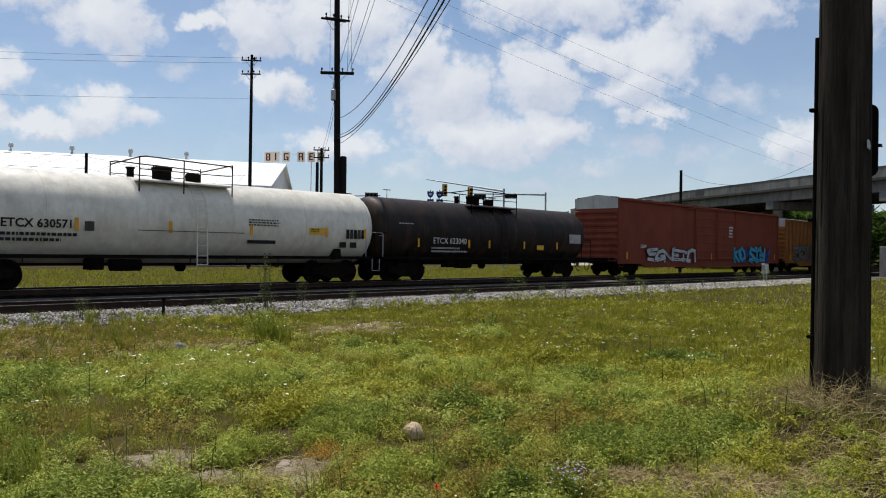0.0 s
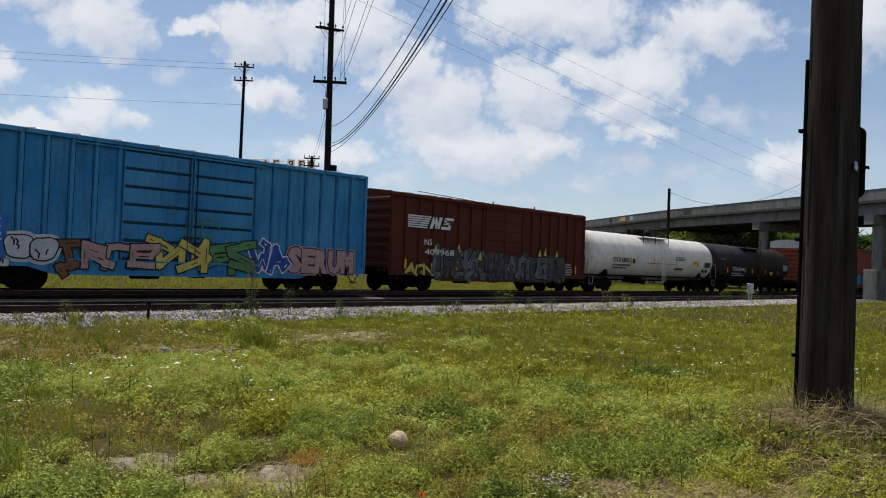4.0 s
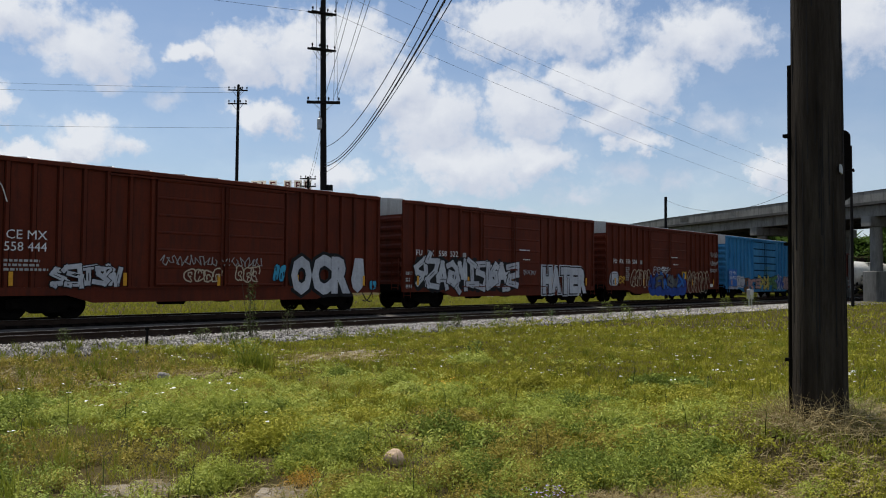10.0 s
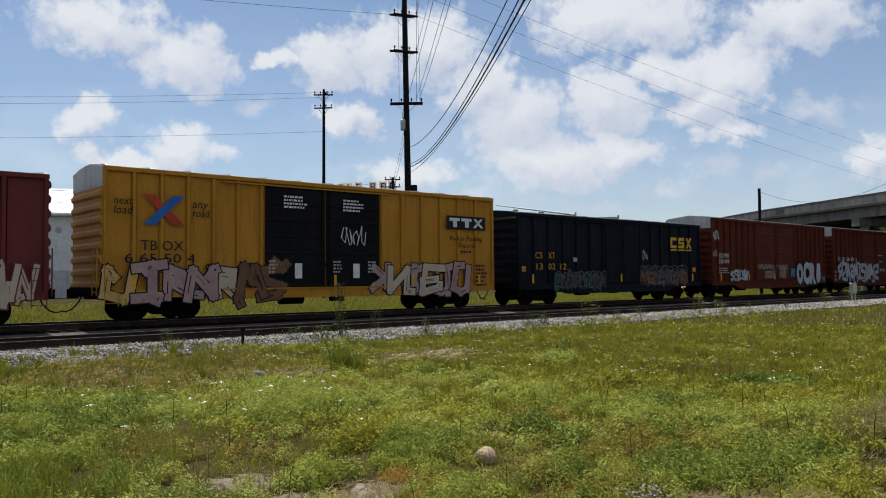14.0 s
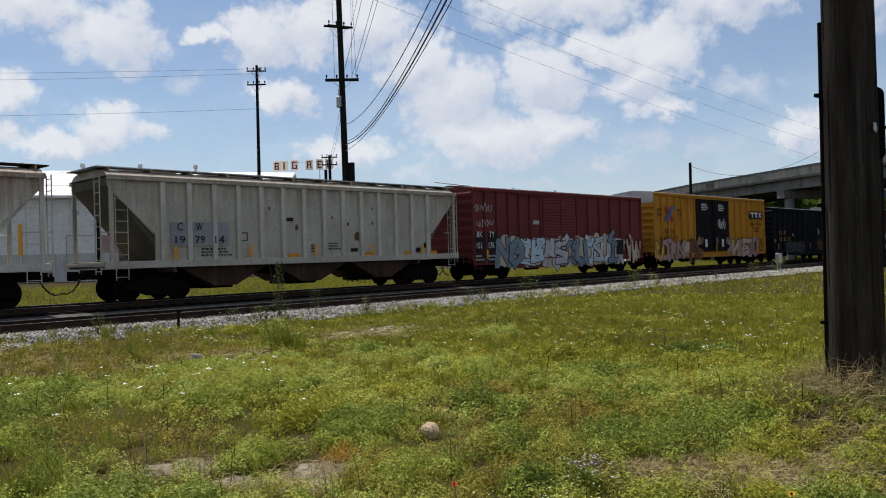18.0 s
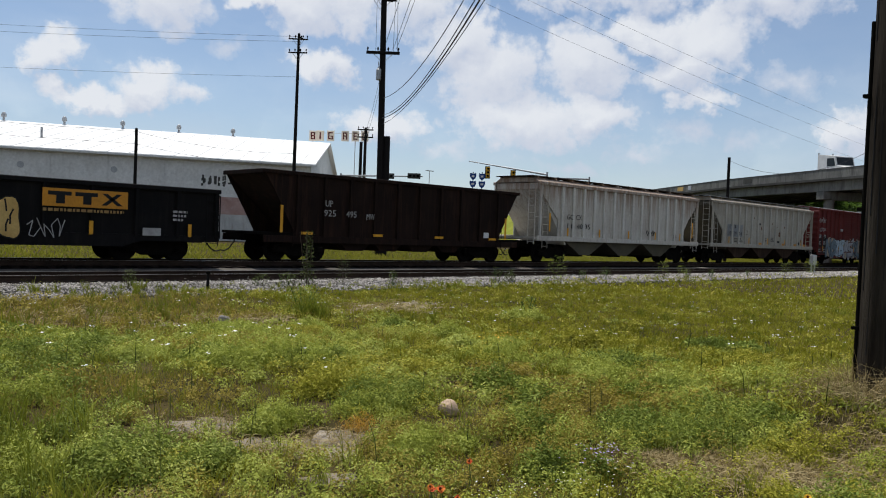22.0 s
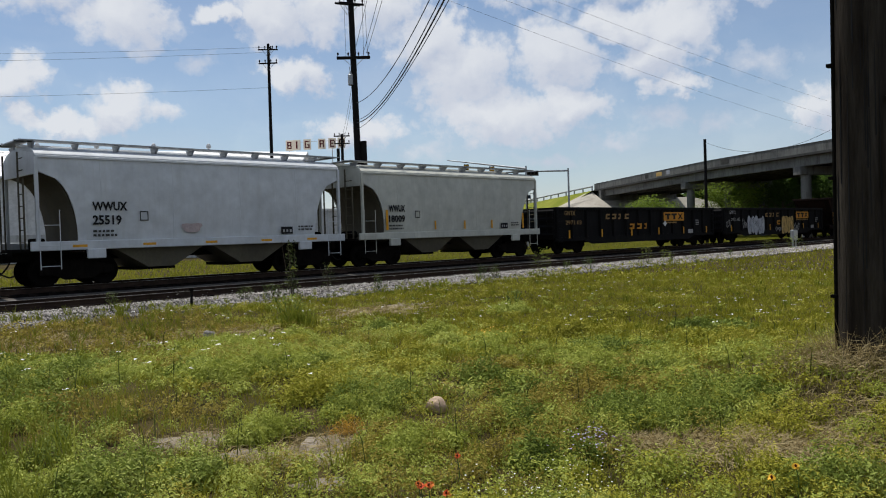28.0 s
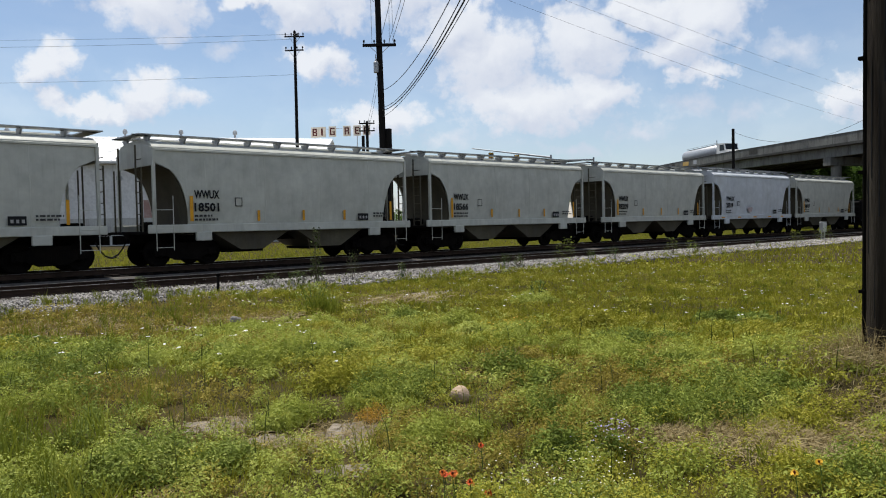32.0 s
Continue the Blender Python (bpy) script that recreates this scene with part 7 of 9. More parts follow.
def build_overpass():
    u, w = bridge_axes()
    full = (BR_B - BR_A).length
    t = thing("overpass", "weathered concrete road overpass on round columns crossing the tracks", "bridge")
    n = 26

    def strip(off0, off1, top, low, name, material, s_end=None):
        rows = []
        for i in range(n + 1):
            s = -12 + (full + 12) * i / n
            p = BR_B - u * s
            z = bridge_top(s)
            a, b = p + w * off0, p + w * off1
            rows.append([(a.x, a.y, z + top), (b.x, b.y, z + top), (b.x, b.y, z + low), (a.x, a.y, z + low), (a.x, a.y, z + top)])
        acc = Acc().sheet(rows)
        acc.add([rows[0][j] for j in range(4)], [(0, 1, 2, 3)]).add([rows[-1][j] for j in range(4)], [(3, 2, 1, 0)])
        return part(name, acc, material, t)
    strip(0, .28, 0, -.95, "parapet", M_CONC)
    strip(12.6, 12.9, 0, -.95, "parapet", M_CONC)
    # deck and inner girders take the dark copy, which paints the shade beneath
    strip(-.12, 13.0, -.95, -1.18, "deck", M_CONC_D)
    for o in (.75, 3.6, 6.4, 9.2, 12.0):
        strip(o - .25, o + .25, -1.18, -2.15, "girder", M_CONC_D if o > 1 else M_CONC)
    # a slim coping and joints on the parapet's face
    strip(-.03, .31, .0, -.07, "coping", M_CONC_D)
    for s in np.arange(2, full, 3.2):
        p = BR_B - u * s
        z = bridge_top(s)
        part("joint", Acc().box(-.015, .015, -.012, .004, z - .94, z - .08), M_CONC_D, t, at=pose(p.x, p.y, 0, 0, 0, math.degrees(math.atan2(u.y, u.x))))
    for s, wd, m in ((8.8, 1.5, M_SPRAYGOLD), (11.2, .8, M_SPRAYW), (5.4, .9, M_CONC_D), (6.8, .5, M_SPRAYDULL), (24, 1.6, M_CONC_D), (33, 1.2, M_SPRAYDULL)):
        p = BR_B - u * s
        z = bridge_top(s)
        part("paint_patch", Acc().box(-wd / 2, wd / 2, -.0, .012, z - .75, z - .22), m, t, "spray-painted patch on the parapet", at=pose(p.x - w.x * .012, p.y - w.y * .012, 0, 0, 0, math.degrees(math.atan2(u.y, u.x))))
    # piers: a cap on three columns
    for s in (14.6, 36.2, 50.8, 66.0):
        p = BR_B - u * s
        z = bridge_top(s) - 2.15
        a, b = p + w * .2, p + w * 12.6
        ang = math.degrees(math.atan2(w.y, w.x))
        cap = part("pier_cap", Acc().box(-.1, 12.6, -.55, .55, z - .85, z, c=.04), M_CONC, t, at=pose(a.x, a.y, 0, 0, 0, ang))
        for d in (1.0, 6.3, 11.6):
            part("column", Acc().lathe([(-.3, .5), (z - .84, .5)], "z", 20, (d, 0, 0)), M_CONC, cap, smooth=40)
        if s in (50.8,):
            part("crash_wall", Acc().box(.2, 12.4, -.75, .75, -.2, 2.6, c=.05), M_CONC, cap)
    # abutment: sloped paving under the end span
    e = BR_B + u * 9.5
    for k in range(1):
        rows = []
        for i in range(13):
            d = -6 + i * 2.2
            rows.append([tuple(e - u * (7.5 - 1.25 * j) + w * d + Vector((0, 0, .05 + 1.05 * j - (max(0, abs(i - 6) - 4) * .5)))) for j in range(7)])
        acc = Acc().sheet(rows)
        part("slope_paving", acc, M_PAVING, t)
    # the paved cone round the embankment's foot
    apex = BR_B + u * 12.5 - w * .4
    rows = []
    for j in range(7):
        r = .6 + 16.5 * j / 6
        rows.append([tuple(apex + r * (-u * math.cos(a) - w * math.sin(a)) + Vector((0, 0, 7.5 - 7.55 * j / 6))) for a in np.linspace(radians(-5), radians(150), 20)])
    part("slope_cone", Acc().sheet(rows), M_PAVING, t, smooth=40)
    part("abutment_wall", Acc().box(-.2, 12.9, -.4, .4, -.3, bridge_top(-9) - 1.2), M_CONC, t, at=pose(e.x, e.y, 0, 0, 0, math.degrees(math.atan2(w.y, w.x))))


build_overpass()


def build_embankment():
    """The grassed ramp beyond the overpass, with its road and guard rail."""
    u, w = bridge_axes()
    rows, n = [], 40
    for i in range(n + 1):
        s = 11.5 + i * 3.6
        top = max(.0, bridge_top(-s) - 1.1 - .0001 * s * s)
        p = BR_B + u * s
        run_ = top * 2.0
        rows.append([tuple(p + w * (-run_ - .5) + Vector((0, 0, -.1))), tuple(p + w * (-run_ * .5) + Vector((0, 0, top * .5 + .1))), tuple(p + w * -.6 + Vector((0, 0, top))), tuple(p + w * 13.4 + Vector((0, 0, top))), tuple(p + w * (13.4 + run_) + Vector((0, 0, -.1)))])
    tagged(part("embankment", Acc().sheet(rows), M_EMB), "bright green grassed road embankment", "embankment", kind="structure")
    g = thing("guard_rail", "galvanised guard rail along the embankment's edge", "guard rail")
    a = Acc()
    pts = [Vector(r[2]) + Vector((0, 0, .65)) for r in rows[:24]]
    for p, q in zip(pts, pts[1:]):
        a.tube(p, q, .13, 6)
    part("rail", a, M_GALV, g)
    for p in pts:
        part("post", Acc().box(p.x - .08, p.x + .08, p.y - .08, p.y + .08, p.z - .7, p.z + .1), M_GALV, g)


M_EMB = mat("mown_grass", (0.14, 0.165, 0.022), (0.20, 0.215, 0.035), rough=0.95, scale=0.25, fine=5, bump=0.8, stain=(0.25, 0.22, 0.08), amount=0.5, spec=0.02)
build_embankment()

# ---- road signals ----
def signal_head(x, y, z, turn, across=False, label=""):
    t = thing("traffic_signal", label or "yellow-framed traffic signal hanging from a mast arm", "traffic light", at=pose(x, y, z, 0, 90 if across else 0, turn))
    part("backplate", Acc().box(-.26, .26, .0, .03, -.62, .62, c=.008), M_DARK, t)
    part("housing", Acc().box(-.18, .18, -.2, .0, -.55, .55, c=.02), M_SIGNAL if not across else M_CONC_D, t)
    for k in (-.36, 0, .36):
        part("visor", Acc().lathe([(-.3, .11), (-.2, .12), (-.2, .08), (-.3, .08)], "y", 12, (0, 0, k)), M_DARK, t)
    return t


def mast(name, base, top, arm_to, arm_z, label, r=.12):
    t = thing(name, label, "traffic mast", at=(base[0], base[1], 0))
    part("post", Acc().tube((0, 0, 0), (0, 0, top), r, 10, r * .75), M_GALV, t)
    part("base_plate", Acc().box(-.25, .25, -.25, .25, 0, .08), M_GALV, t)
    d = (arm_to[0] - base[0], arm_to[1] - base[1])
    part("arm", Acc().tube((0, 0, arm_z[0]), (d[0], d[1], arm_z[1]), r * .8, 8, r * .4), M_GALV, t)
    return t


def build_signals():
    base, tip = (58.3, 47.9), (59.2, 58.4)
    mast("signal_mast", base, 7.8, (57.0, 57.2), (7.55, 9.1), "grey steel signal mast with a long rising arm")
    signal_head(57.4, 54.9, 7.9, -35)
    signal_head(57.8, 51.8, 7.45, -35)
    mast("signal_mast", (66.5, 49.0), 8.0, (59.5, 53.0), (7.75, 7.6), "grey steel signal mast with a level arm")
    signal_head(61.0, 53.3, 7.45, -45, True, "grey horizontal traffic signal seen from its back")
    signal_head(63.1, 51.0, 7.5, -45, True, "grey horizontal traffic signal seen from its back")
    mast("signal_mast", (43.9, 61.25), 6.9, (49.9, 56.25), (6.7, 6.95), "grey steel signal mast with a level arm over the road")
    signal_head(47.3, 58.4, 6.85, -42, True, "grey horizontal traffic signal seen from its back")
    signal_head(49.2, 56.75, 6.95, -42, True, "grey horizontal traffic signal seen from its back")
    # route markers on two posts
    for (x, y) in ((50.0, 49.6), (50.65, 49.1)):
        t = thing("route_marker_post", "two blue route shields on a thin steel post", "road sign", at=pose(x, y, 0, 0, 0, -45))
        part("post", Acc().tube((0, 0, 0), (0, 0, 7.2), .04, 6), M_GALV, t)
        for z in (4.6, 5.35, 6.1, 6.8):
            sh = [(-.27, .3), (-.3, .05), (-.2, -.2), (0, -.34), (.2, -.2), (.3, .05), (.27, .3), (.1, .25), (-.1, .25)]
            p = part("shield", Acc().prism([(a, z + b) for a, b in sh], "y", -.06, -.04), M_SIGNBLUE, t)
            part("number_bar", Acc().box(-.12, .12, -.066, -.061, z - .08, z + .1), M_WHITEPAINT, p)
    for x, y, h in ((94, 104.2, 12.6), (84, 101, 9.6), (104, 88, 11.0)):
        t = thing("street_light", "thin tall street light far off", "street light", at=(x, y, 0))
        part("pole", Acc().tube((0, 0, 0), (0, 0, h), .12, 6, .06), M_GALV, t)
        part("lamp_head", Acc().box(-.9, .9, -.15, .15, h - .05, h + .1, c=.03), M_GALV, t)


build_signals()

# ---- the warehouse and its sign ----
def build_warehouse():
    ax, ay = 44.5, 67.3
    ang = math.degrees(math.atan2(82.5 - 67.3, 14.9 - 44.5))     # along the eave, away from the near gable
    t = thing("warehouse", "large white metal warehouse with a bright white roof and ridge vents", "warehouse", at=pose(ax, ay, 0, 0, 0, ang))
    L, H, RZ, D = 120.0, 7.98, 12.0, 33.0
    # local x runs along the eave, local -y is away from the camera
    part("front_wall", Acc().box(0, L, -.25, 0, 2.6, H), M_WALLWHITE, t)
    part("base_wall", Acc().box(0, L, -.3, .04, -.2, 2.6), M_ENDGREY, t, "grimy grey base wall")
    SK = .22     # the gable end stands askew to the long wall

    def skewed(acc):
        acc.v = [(x + SK * y, y, z) for x, y, z in acc.v]
        return acc
    part("gable_wall", skewed(Acc().prism([(0, -.2), (-D, -.2), (-D, H), (-D / 2, RZ), (0, H)], "x", -.02, .28)), M_WALLWHITE, t)
    r = part("roof", skewed(Acc().prism([(.5, H - .12), (.5, H + .05), (-D / 2, RZ + .12), (-D - .5, H + .05), (-D - .5, H - .12), (-D / 2, RZ - .1)], "x", -.5, L)), M_ROOFWHITE, t)
    me = skewed(Acc().prism([(.52, H + .05), (.52, H + .1), (-D / 2, RZ + .17), (-D / 2, RZ + .12)], "x", -.04, .04)).mesh("roof_seam", M_ROOFWHITE)
    for i in range(60):
        part("roof_seam", me, M_ROOFWHITE, r, at=(1 + i * 2.0, 0, 0))
    part("gutter", Acc().box(-.5, L, .45, .65, H - .22, H - .04), M_WALLWHITE, t)
    for i in range(12):
        v = part("ridge_vent", Acc().lathe([(RZ, .12), (RZ + .45, .12), (RZ + .5, .26), (RZ + .8, .27), (RZ + 1.0, .14), (RZ + 1.05, .02)], "z", 10, (7.5 + i * 6.1, -D / 2, 0)), M_GALV, t)
    for i in range(9):
        part("wall_louvre", Acc().lathe([(.0, .3), (.06, .3), (.06, .2)], "y", 12, (18.5 + i * 8.0, 0, 6.4)), M_GALV, t)
    for i in range(24):
        part("downpipe", Acc().box(4 + i * 5, 4.12 + i * 5, .02, .12, 2.6, H - .2), M_WALLWHITE, t)
    pn = part("painted_panel", Acc().box(.5, 11.0, .006, .03, 4.3, 7.0), M_WALLWHITE, t, "faded painted sign too worn to read")
    rnd = random.Random(3)
    x = 10.6
    while x > 1.2:
        w = rnd.uniform(.4, .75)
        if abs(x - 6.0) > .6:
            a = Acc()
            for k in range(6):
                xa, za = x - w * rnd.uniform(.45, 1), rnd.uniform(5.3, 5.95)
                a.box(xa, xa + w * rnd.uniform(.25, .5), .032 + .002 * k, .034 + .002 * k, za, za + rnd.uniform(.15, .5))
            part("worn_letter", a, M_CONC_D, pn)
        x -= w + .14
    part("brick_band", Acc().box(.1, 16.4, .006, .05, 2.6, 4.3), M_FADEDBRICK, t, "faded pinkish brick band under the sign")
    part("roof_pipe", Acc().tube((26, -6, H + 1.2), (26, -6, H + 2.6), .12, 8), M_GALV, t)
    # lower building and a second gable further along
    t2 = thing("shed", "white gabled shed behind the warehouse", "building", at=pose(58.5, 88, 0, 0, 0, ang))
    part("wall_block", Acc().box(0, 30, -16, 0, 0, 8.2), M_WALLWHITE, t2)
    part("roof", Acc().prism([(.3, 8.2), (-8, 10.8), (-16.3, 8.2)], "x", -.3, 30.3), M_ROOFWHITE, t2)
    t3 = thing("shed", "low white flat-roofed building beside the road", "building", at=pose(56.5, 72, 0, 0, 0, ang))
    part("wall_block", Acc().box(0, 9, -8, 0, 0, 4.6), M_WALLWHITE, t3)
    part("roof", Acc().box(-.3, 9.3, -8.3, .3, 4.6, 4.85), M_ROOFWHITE, t3)


build_warehouse()


def build_rooftop_sign():
    t = thing("rooftop_sign", "row of cream letter panels with maroon block shapes on steel posts", "sign")
    places = [(61.33, 92.52), (62.1, 91.88), (63.2, 90.96), (64.75, 89.67), (65.85, 88.76), (66.85, 87.94)]
    for k, (x, y) in enumerate(places):
        z = 14.45 + .05 * k
        p = part("letter_panel", Acc().box(-.52, .52, 0, .12, -.72, .72, c=.02), M_CREAM, t, at=pose(x, y, z, 0, 0, -41))
        a = Acc()
        w = (.3, .1, .33, .31, .28, .32)[k]
        a.box(-w, -w + .17 if k != 1 else w, -.03, 0, -.5, .5)
        if k != 1:
            a.box(-w, w, -.03, 0, .34, .5)
        if k not in (1, 3):
            a.box(-w, w, -.03, 0, -.5, -.34)
        if k in (0, 3):
            a.box(-w, w * .8, -.03, 0, -.08, .08).box(w - .17, w, -.03, 0, -.5, -.05).box(w - .19, w - .02, -.03, 0, .05, .5)
        if k == 2:
            a.box(0, w, -.03, 0, -.12, .02).box(w - .17, w, -.03, 0, -.5, 0)
        if k == 4:
            a.box(-w, w * .6, -.03, 0, -.08, .08)
        if k == 5:
            a.box(w - .17, w, -.03, 0, -.4, .4)
        part("block_shape", a, M_MAROON, p)
        if k in (0, 4):
            part("post", Acc().tube((0, .1, -.7), (0, .1, -14.4), .06, 6), M_GALV, p)
        if k < 5:
            part("cross_rail", Acc().tube((0, .12, .4), (1.4, .12, .4), .03, 5), M_GALV, p)


build_rooftop_sign()

# ---- small things by the track and in the grass ----
def build_small():
    t = thing("signal_box", "small pale metal equipment box on two posts beside the ballast", "equipment box", at=pose(50.9, 20.0, -.05, 0, 0, -25))
    part("cabinet", Acc().box(-.17, .17, -.14, .14, .55, 1.2, c=.02), M_GALV, t)
    part("door", Acc().box(-.14, .14, -.155, -.14, .6, 1.15), M_ENDGREY, t)
    for k in (-.11, .11):
        part("leg", Acc().box(k - .03, k + .03, -.04, .04, 0, .56), M_GALV, t)
    # stone
    bm = bmesh.new()
    bmesh.ops.create_icosphere(bm, subdivisions=3, radius=1)
    for v in bm.verts:
        n = noise.noise(v.co * 1.3 + Vector((3, 1, 0))) * .2 + noise.noise(v.co * 3.1) * .07
        v.co *= 1 + n
        v.co = Vector((v.co.x * .084, v.co.y * .075, v.co.z * .08 if v.co.z > 0 else v.co.z * .05))
    a = Acc().add([v.co for v in bm.verts], [[v.index for v in f.verts] for f in bm.faces])
    bm.free()
    ob = part("stone", a, M_ROCK, smooth=35, at=(3.92, 4.08, ground_z(3.92, 4.08) + .015))
    tagged(ob, "pale tan rounded stone lying in the grass", "stone")
    ob = part("stone", Acc().box(-.09, .1, -.06, .07, -.02, .1, c=.03), M_STONE, at=pose(5.98, 11.4, ground_z(5.98, 11.4) + .05, 8, 12, 30))
    tagged(ob, "small pale rock in the grass near the ballast", "stone")
    t = thing("marker_stake", "short dark stake at the ballast's edge", "stake", at=(8.75, 17.5, 0))
    part("shaft", Acc().box(-.025, .025, -.03, .03, -.1, .42, c=.008), M_POLE_FAR, t)
    part("cap", Acc().box(-.035, .045, -.04, .04, .40, .47, c=.01), M_DARK, t)


build_small()


def build_truck():
    """The tanker lorry that climbs the overpass near the end."""
    t = thing("tanker_truck", "white tanker lorry with a chrome tank driving over the overpass", "truck")
    part("trailer_tank", Acc().lathe([(-7.0, .1), (-6.9, .8), (-6.6, 1.05), (3.6, 1.05), (3.9, .8), (4.0, .1)], "x", 20, (0, 0, 2.3)), M_GALV, t, smooth=40)
    part("tank_walkway", Acc().box(-6.2, 3.4, -.3, .3, 3.36, 3.42).line([(-6.2, -.35, 3.6), (3.4, -.35, 3.6)], .03), M_GALV, t)
    part("cab", Acc().prism([(4.5, .8), (7.9, .8), (7.95, 1.9), (7.0, 2.15), (6.7, 3.2), (4.6, 3.35), (4.5, 3.2)], "y", -1.15, 1.15), M_WHITEPAINT, t)
    for y in (-1.17, 1.15):
        part("side_window", Acc().prism([(5.4, 2.1), (6.75, 2.1), (6.55, 3.0), (5.4, 3.05)], "y", y, y + .02), M_GLASS, t)
    part("windscreen", Acc().prism([(6.98, 2.2), (7.02, 2.2), (6.74, 3.1), (6.70, 3.1)], "y", -1.0, 1.0), M_GLASS, t)
    part("exhaust", Acc().tube((4.4, -1.0, .9), (4.4, -1.0, 3.9), .08, 8), M_GALV, t)
    part("chassis", Acc().box(-6.8, 7.8, -.4, .4, .7, 1.0), M_DARK, t)
    for x in (-6.0, -4.8, 3.6, 4.8, 7.0):
        for y in (-.95, .95):
            w = part("wheel", Acc().lathe([(y - .15, .1), (y - .15, .48), (y - .1, .52), (y + .1, .52), (y + .15, .48), (y + .15, .1)], "y", 18, (x, 0, .52)), M_TYRE, t)
            part("rim", Acc().lathe([(y - .16, .05), (y - .16, .28), (y + .16, .28), (y + .16, .05)], "y", 12, (x, 0, .52)), M_GALV, w)
    return t


TRUCK = build_truck()
TRUCK.scale = (.82, .82, .82)


def build_tractor():
    """The white lorry tractor that crosses the overpass in the middle of the clip."""
    t = thing("lorry_tractor", "white lorry tractor without a trailer driving over the overpass", "truck")
    part("cab", Acc().prism([(-1.0, .9), (3.0, .9), (3.1, 1.8), (2.0, 2.1), (1.7, 3.1), (-.9, 3.5), (-1.0, 3.3)], "y", -1.15, 1.15), M_WHITEPAINT, t)
    for y in (-1.17, 1.15):
        part("side_window", Acc().prism([(.5, 2.05), (1.8, 2.05), (1.55, 2.9), (.5, 2.95)], "y", y, y + .02), M_GLASS, t)
    part("windscreen", Acc().prism([(1.99, 2.15), (2.03, 2.15), (1.76, 3.0), (1.72, 3.0)], "y", -1.0, 1.0), M_GLASS, t)
    part("chassis", Acc().box(-3.4, 2.9, -.4, .4, .7, 1.0), M_DARK, t)
    for y in (-.9, .9):
        part("exhaust", Acc().tube((-1.2, y, .9), (-1.2, y, 3.7), .08, 8), M_GALV, t)
    for x in (-2.9, -1.7, 2.2):
        for y in (-.95, .95):
            w = part("wheel", Acc().lathe([(y - .15, .1), (y - .15, .48), (y - .1, .52), (y + .1, .52), (y + .15, .48), (y + .15, .1)], "y", 18, (x, 0, .52)), M_TYRE, t)
            part("rim", Acc().lathe([(y - .16, .05), (y - .16, .28), (y + .16, .28), (y + .16, .05)], "y", 12, (x, 0, .52)), M_GALV, w)
    return t


TRACTOR = build_tractor()


def saloon(name, label, at, paint):
    t = thing(name, label, "car", at=at)
    body = [(-2.2, .35), (2.2, .35), (2.3, .7), (2.1, .9), (1.0, 1.0), (.3, 1.42), (-1.0, 1.45), (-1.7, 1.02), (-2.25, .95), (-2.3, .6)]
    part("body", Acc().prism(body, "y", -.85, .85), paint, t)
    for y in (-.87, .85):
        part("side_window", Acc().prism([(-1.35, 1.02), (.75, 1.02), (.25, 1.36), (-.95, 1.38)], "y", y, y + .02), M_GLASS, t)
        for x in (-1.4, 1.4):
            part("wheel", Acc().lathe([(y - .1, .08), (y - .1, .3), (y + .1, .3), (y + .1, .08)], "y", 16, (x, 0, .31)), M_TYRE, t)
    return t


saloon("parked_car", "pale saloon car standing beyond the tracks", pose(43.2, 61.2, 0, 0, 0, -28), M_WHITEPAINT)
CAR = saloon("car", "dark saloon car driving over the overpass", pose(99, 62, 8), M_GREYPATCH)

# ---- plants ----
def quick_mesh(name, co, faces, material, smooth=False):
    """A mesh from arrays: co (n, 3), faces (m, k)."""
    me = bpy.data.meshes.new(name)
    m, k = faces.shape
    me.vertices.add(len(co))
    me.vertices.foreach_set("co", np.ascontiguousarray(co, dtype=np.float32).ravel())
    me.loops.add(m * k)
    me.loops.foreach_set("vertex_index", np.ascontiguousarray(faces, dtype=np.int32).ravel())
    me.polygons.add(m)
    me.polygons.foreach_set("loop_start", np.arange(0, m * k, k, dtype=np.int32))
    me.update(calc_edges=True)
    me.materials.append(material)
    return me


RNG = np.random.default_rng(7)


class Grid:
    """A smooth function of the ground plane, sampled once and read quickly."""
    def __init__(self, f, step, lo=(-4, -4), hi=(80, 34)):
        self.lo, self.step = lo, step
        xs, ys = np.arange(lo[0], hi[0], step), np.arange(lo[1], hi[1], step)
        self.v = np.array([[f(x, y) for y in ys] for x in xs])

    def __call__(self, x, y):
        a, b = (np.asarray(x) - self.lo[0]) / self.step, (np.asarray(y) - self.lo[1]) / self.step
        a, b = np.clip(a, 0, self.v.shape[0] - 1.001), np.clip(b, 0, self.v.shape[1] - 1.001)
        i, j = a.astype(int), b.astype(int)
        a, b, v = a - i, b - j, self.v
        return (v[i, j] * (1 - a) + v[i + 1, j] * a) * (1 - b) + (v[i, j + 1] * (1 - a) + v[i + 1, j + 1] * a) * b


GROUND_NEAR = Grid(ground_z, .14, (-3, -3.5), (20, 18.5))
GROUND_FAR = Grid(ground_z, .6)


def heights(x, y):
    x, y = np.asarray(x), np.asarray(y)
    z = np.where((x < 19.5) & (y < 18), GROUND_NEAR(x, y), GROUND_FAR(x, y))
    return np.where((y > 16.8) & (y < 31.7), np.maximum(z, 0), z)


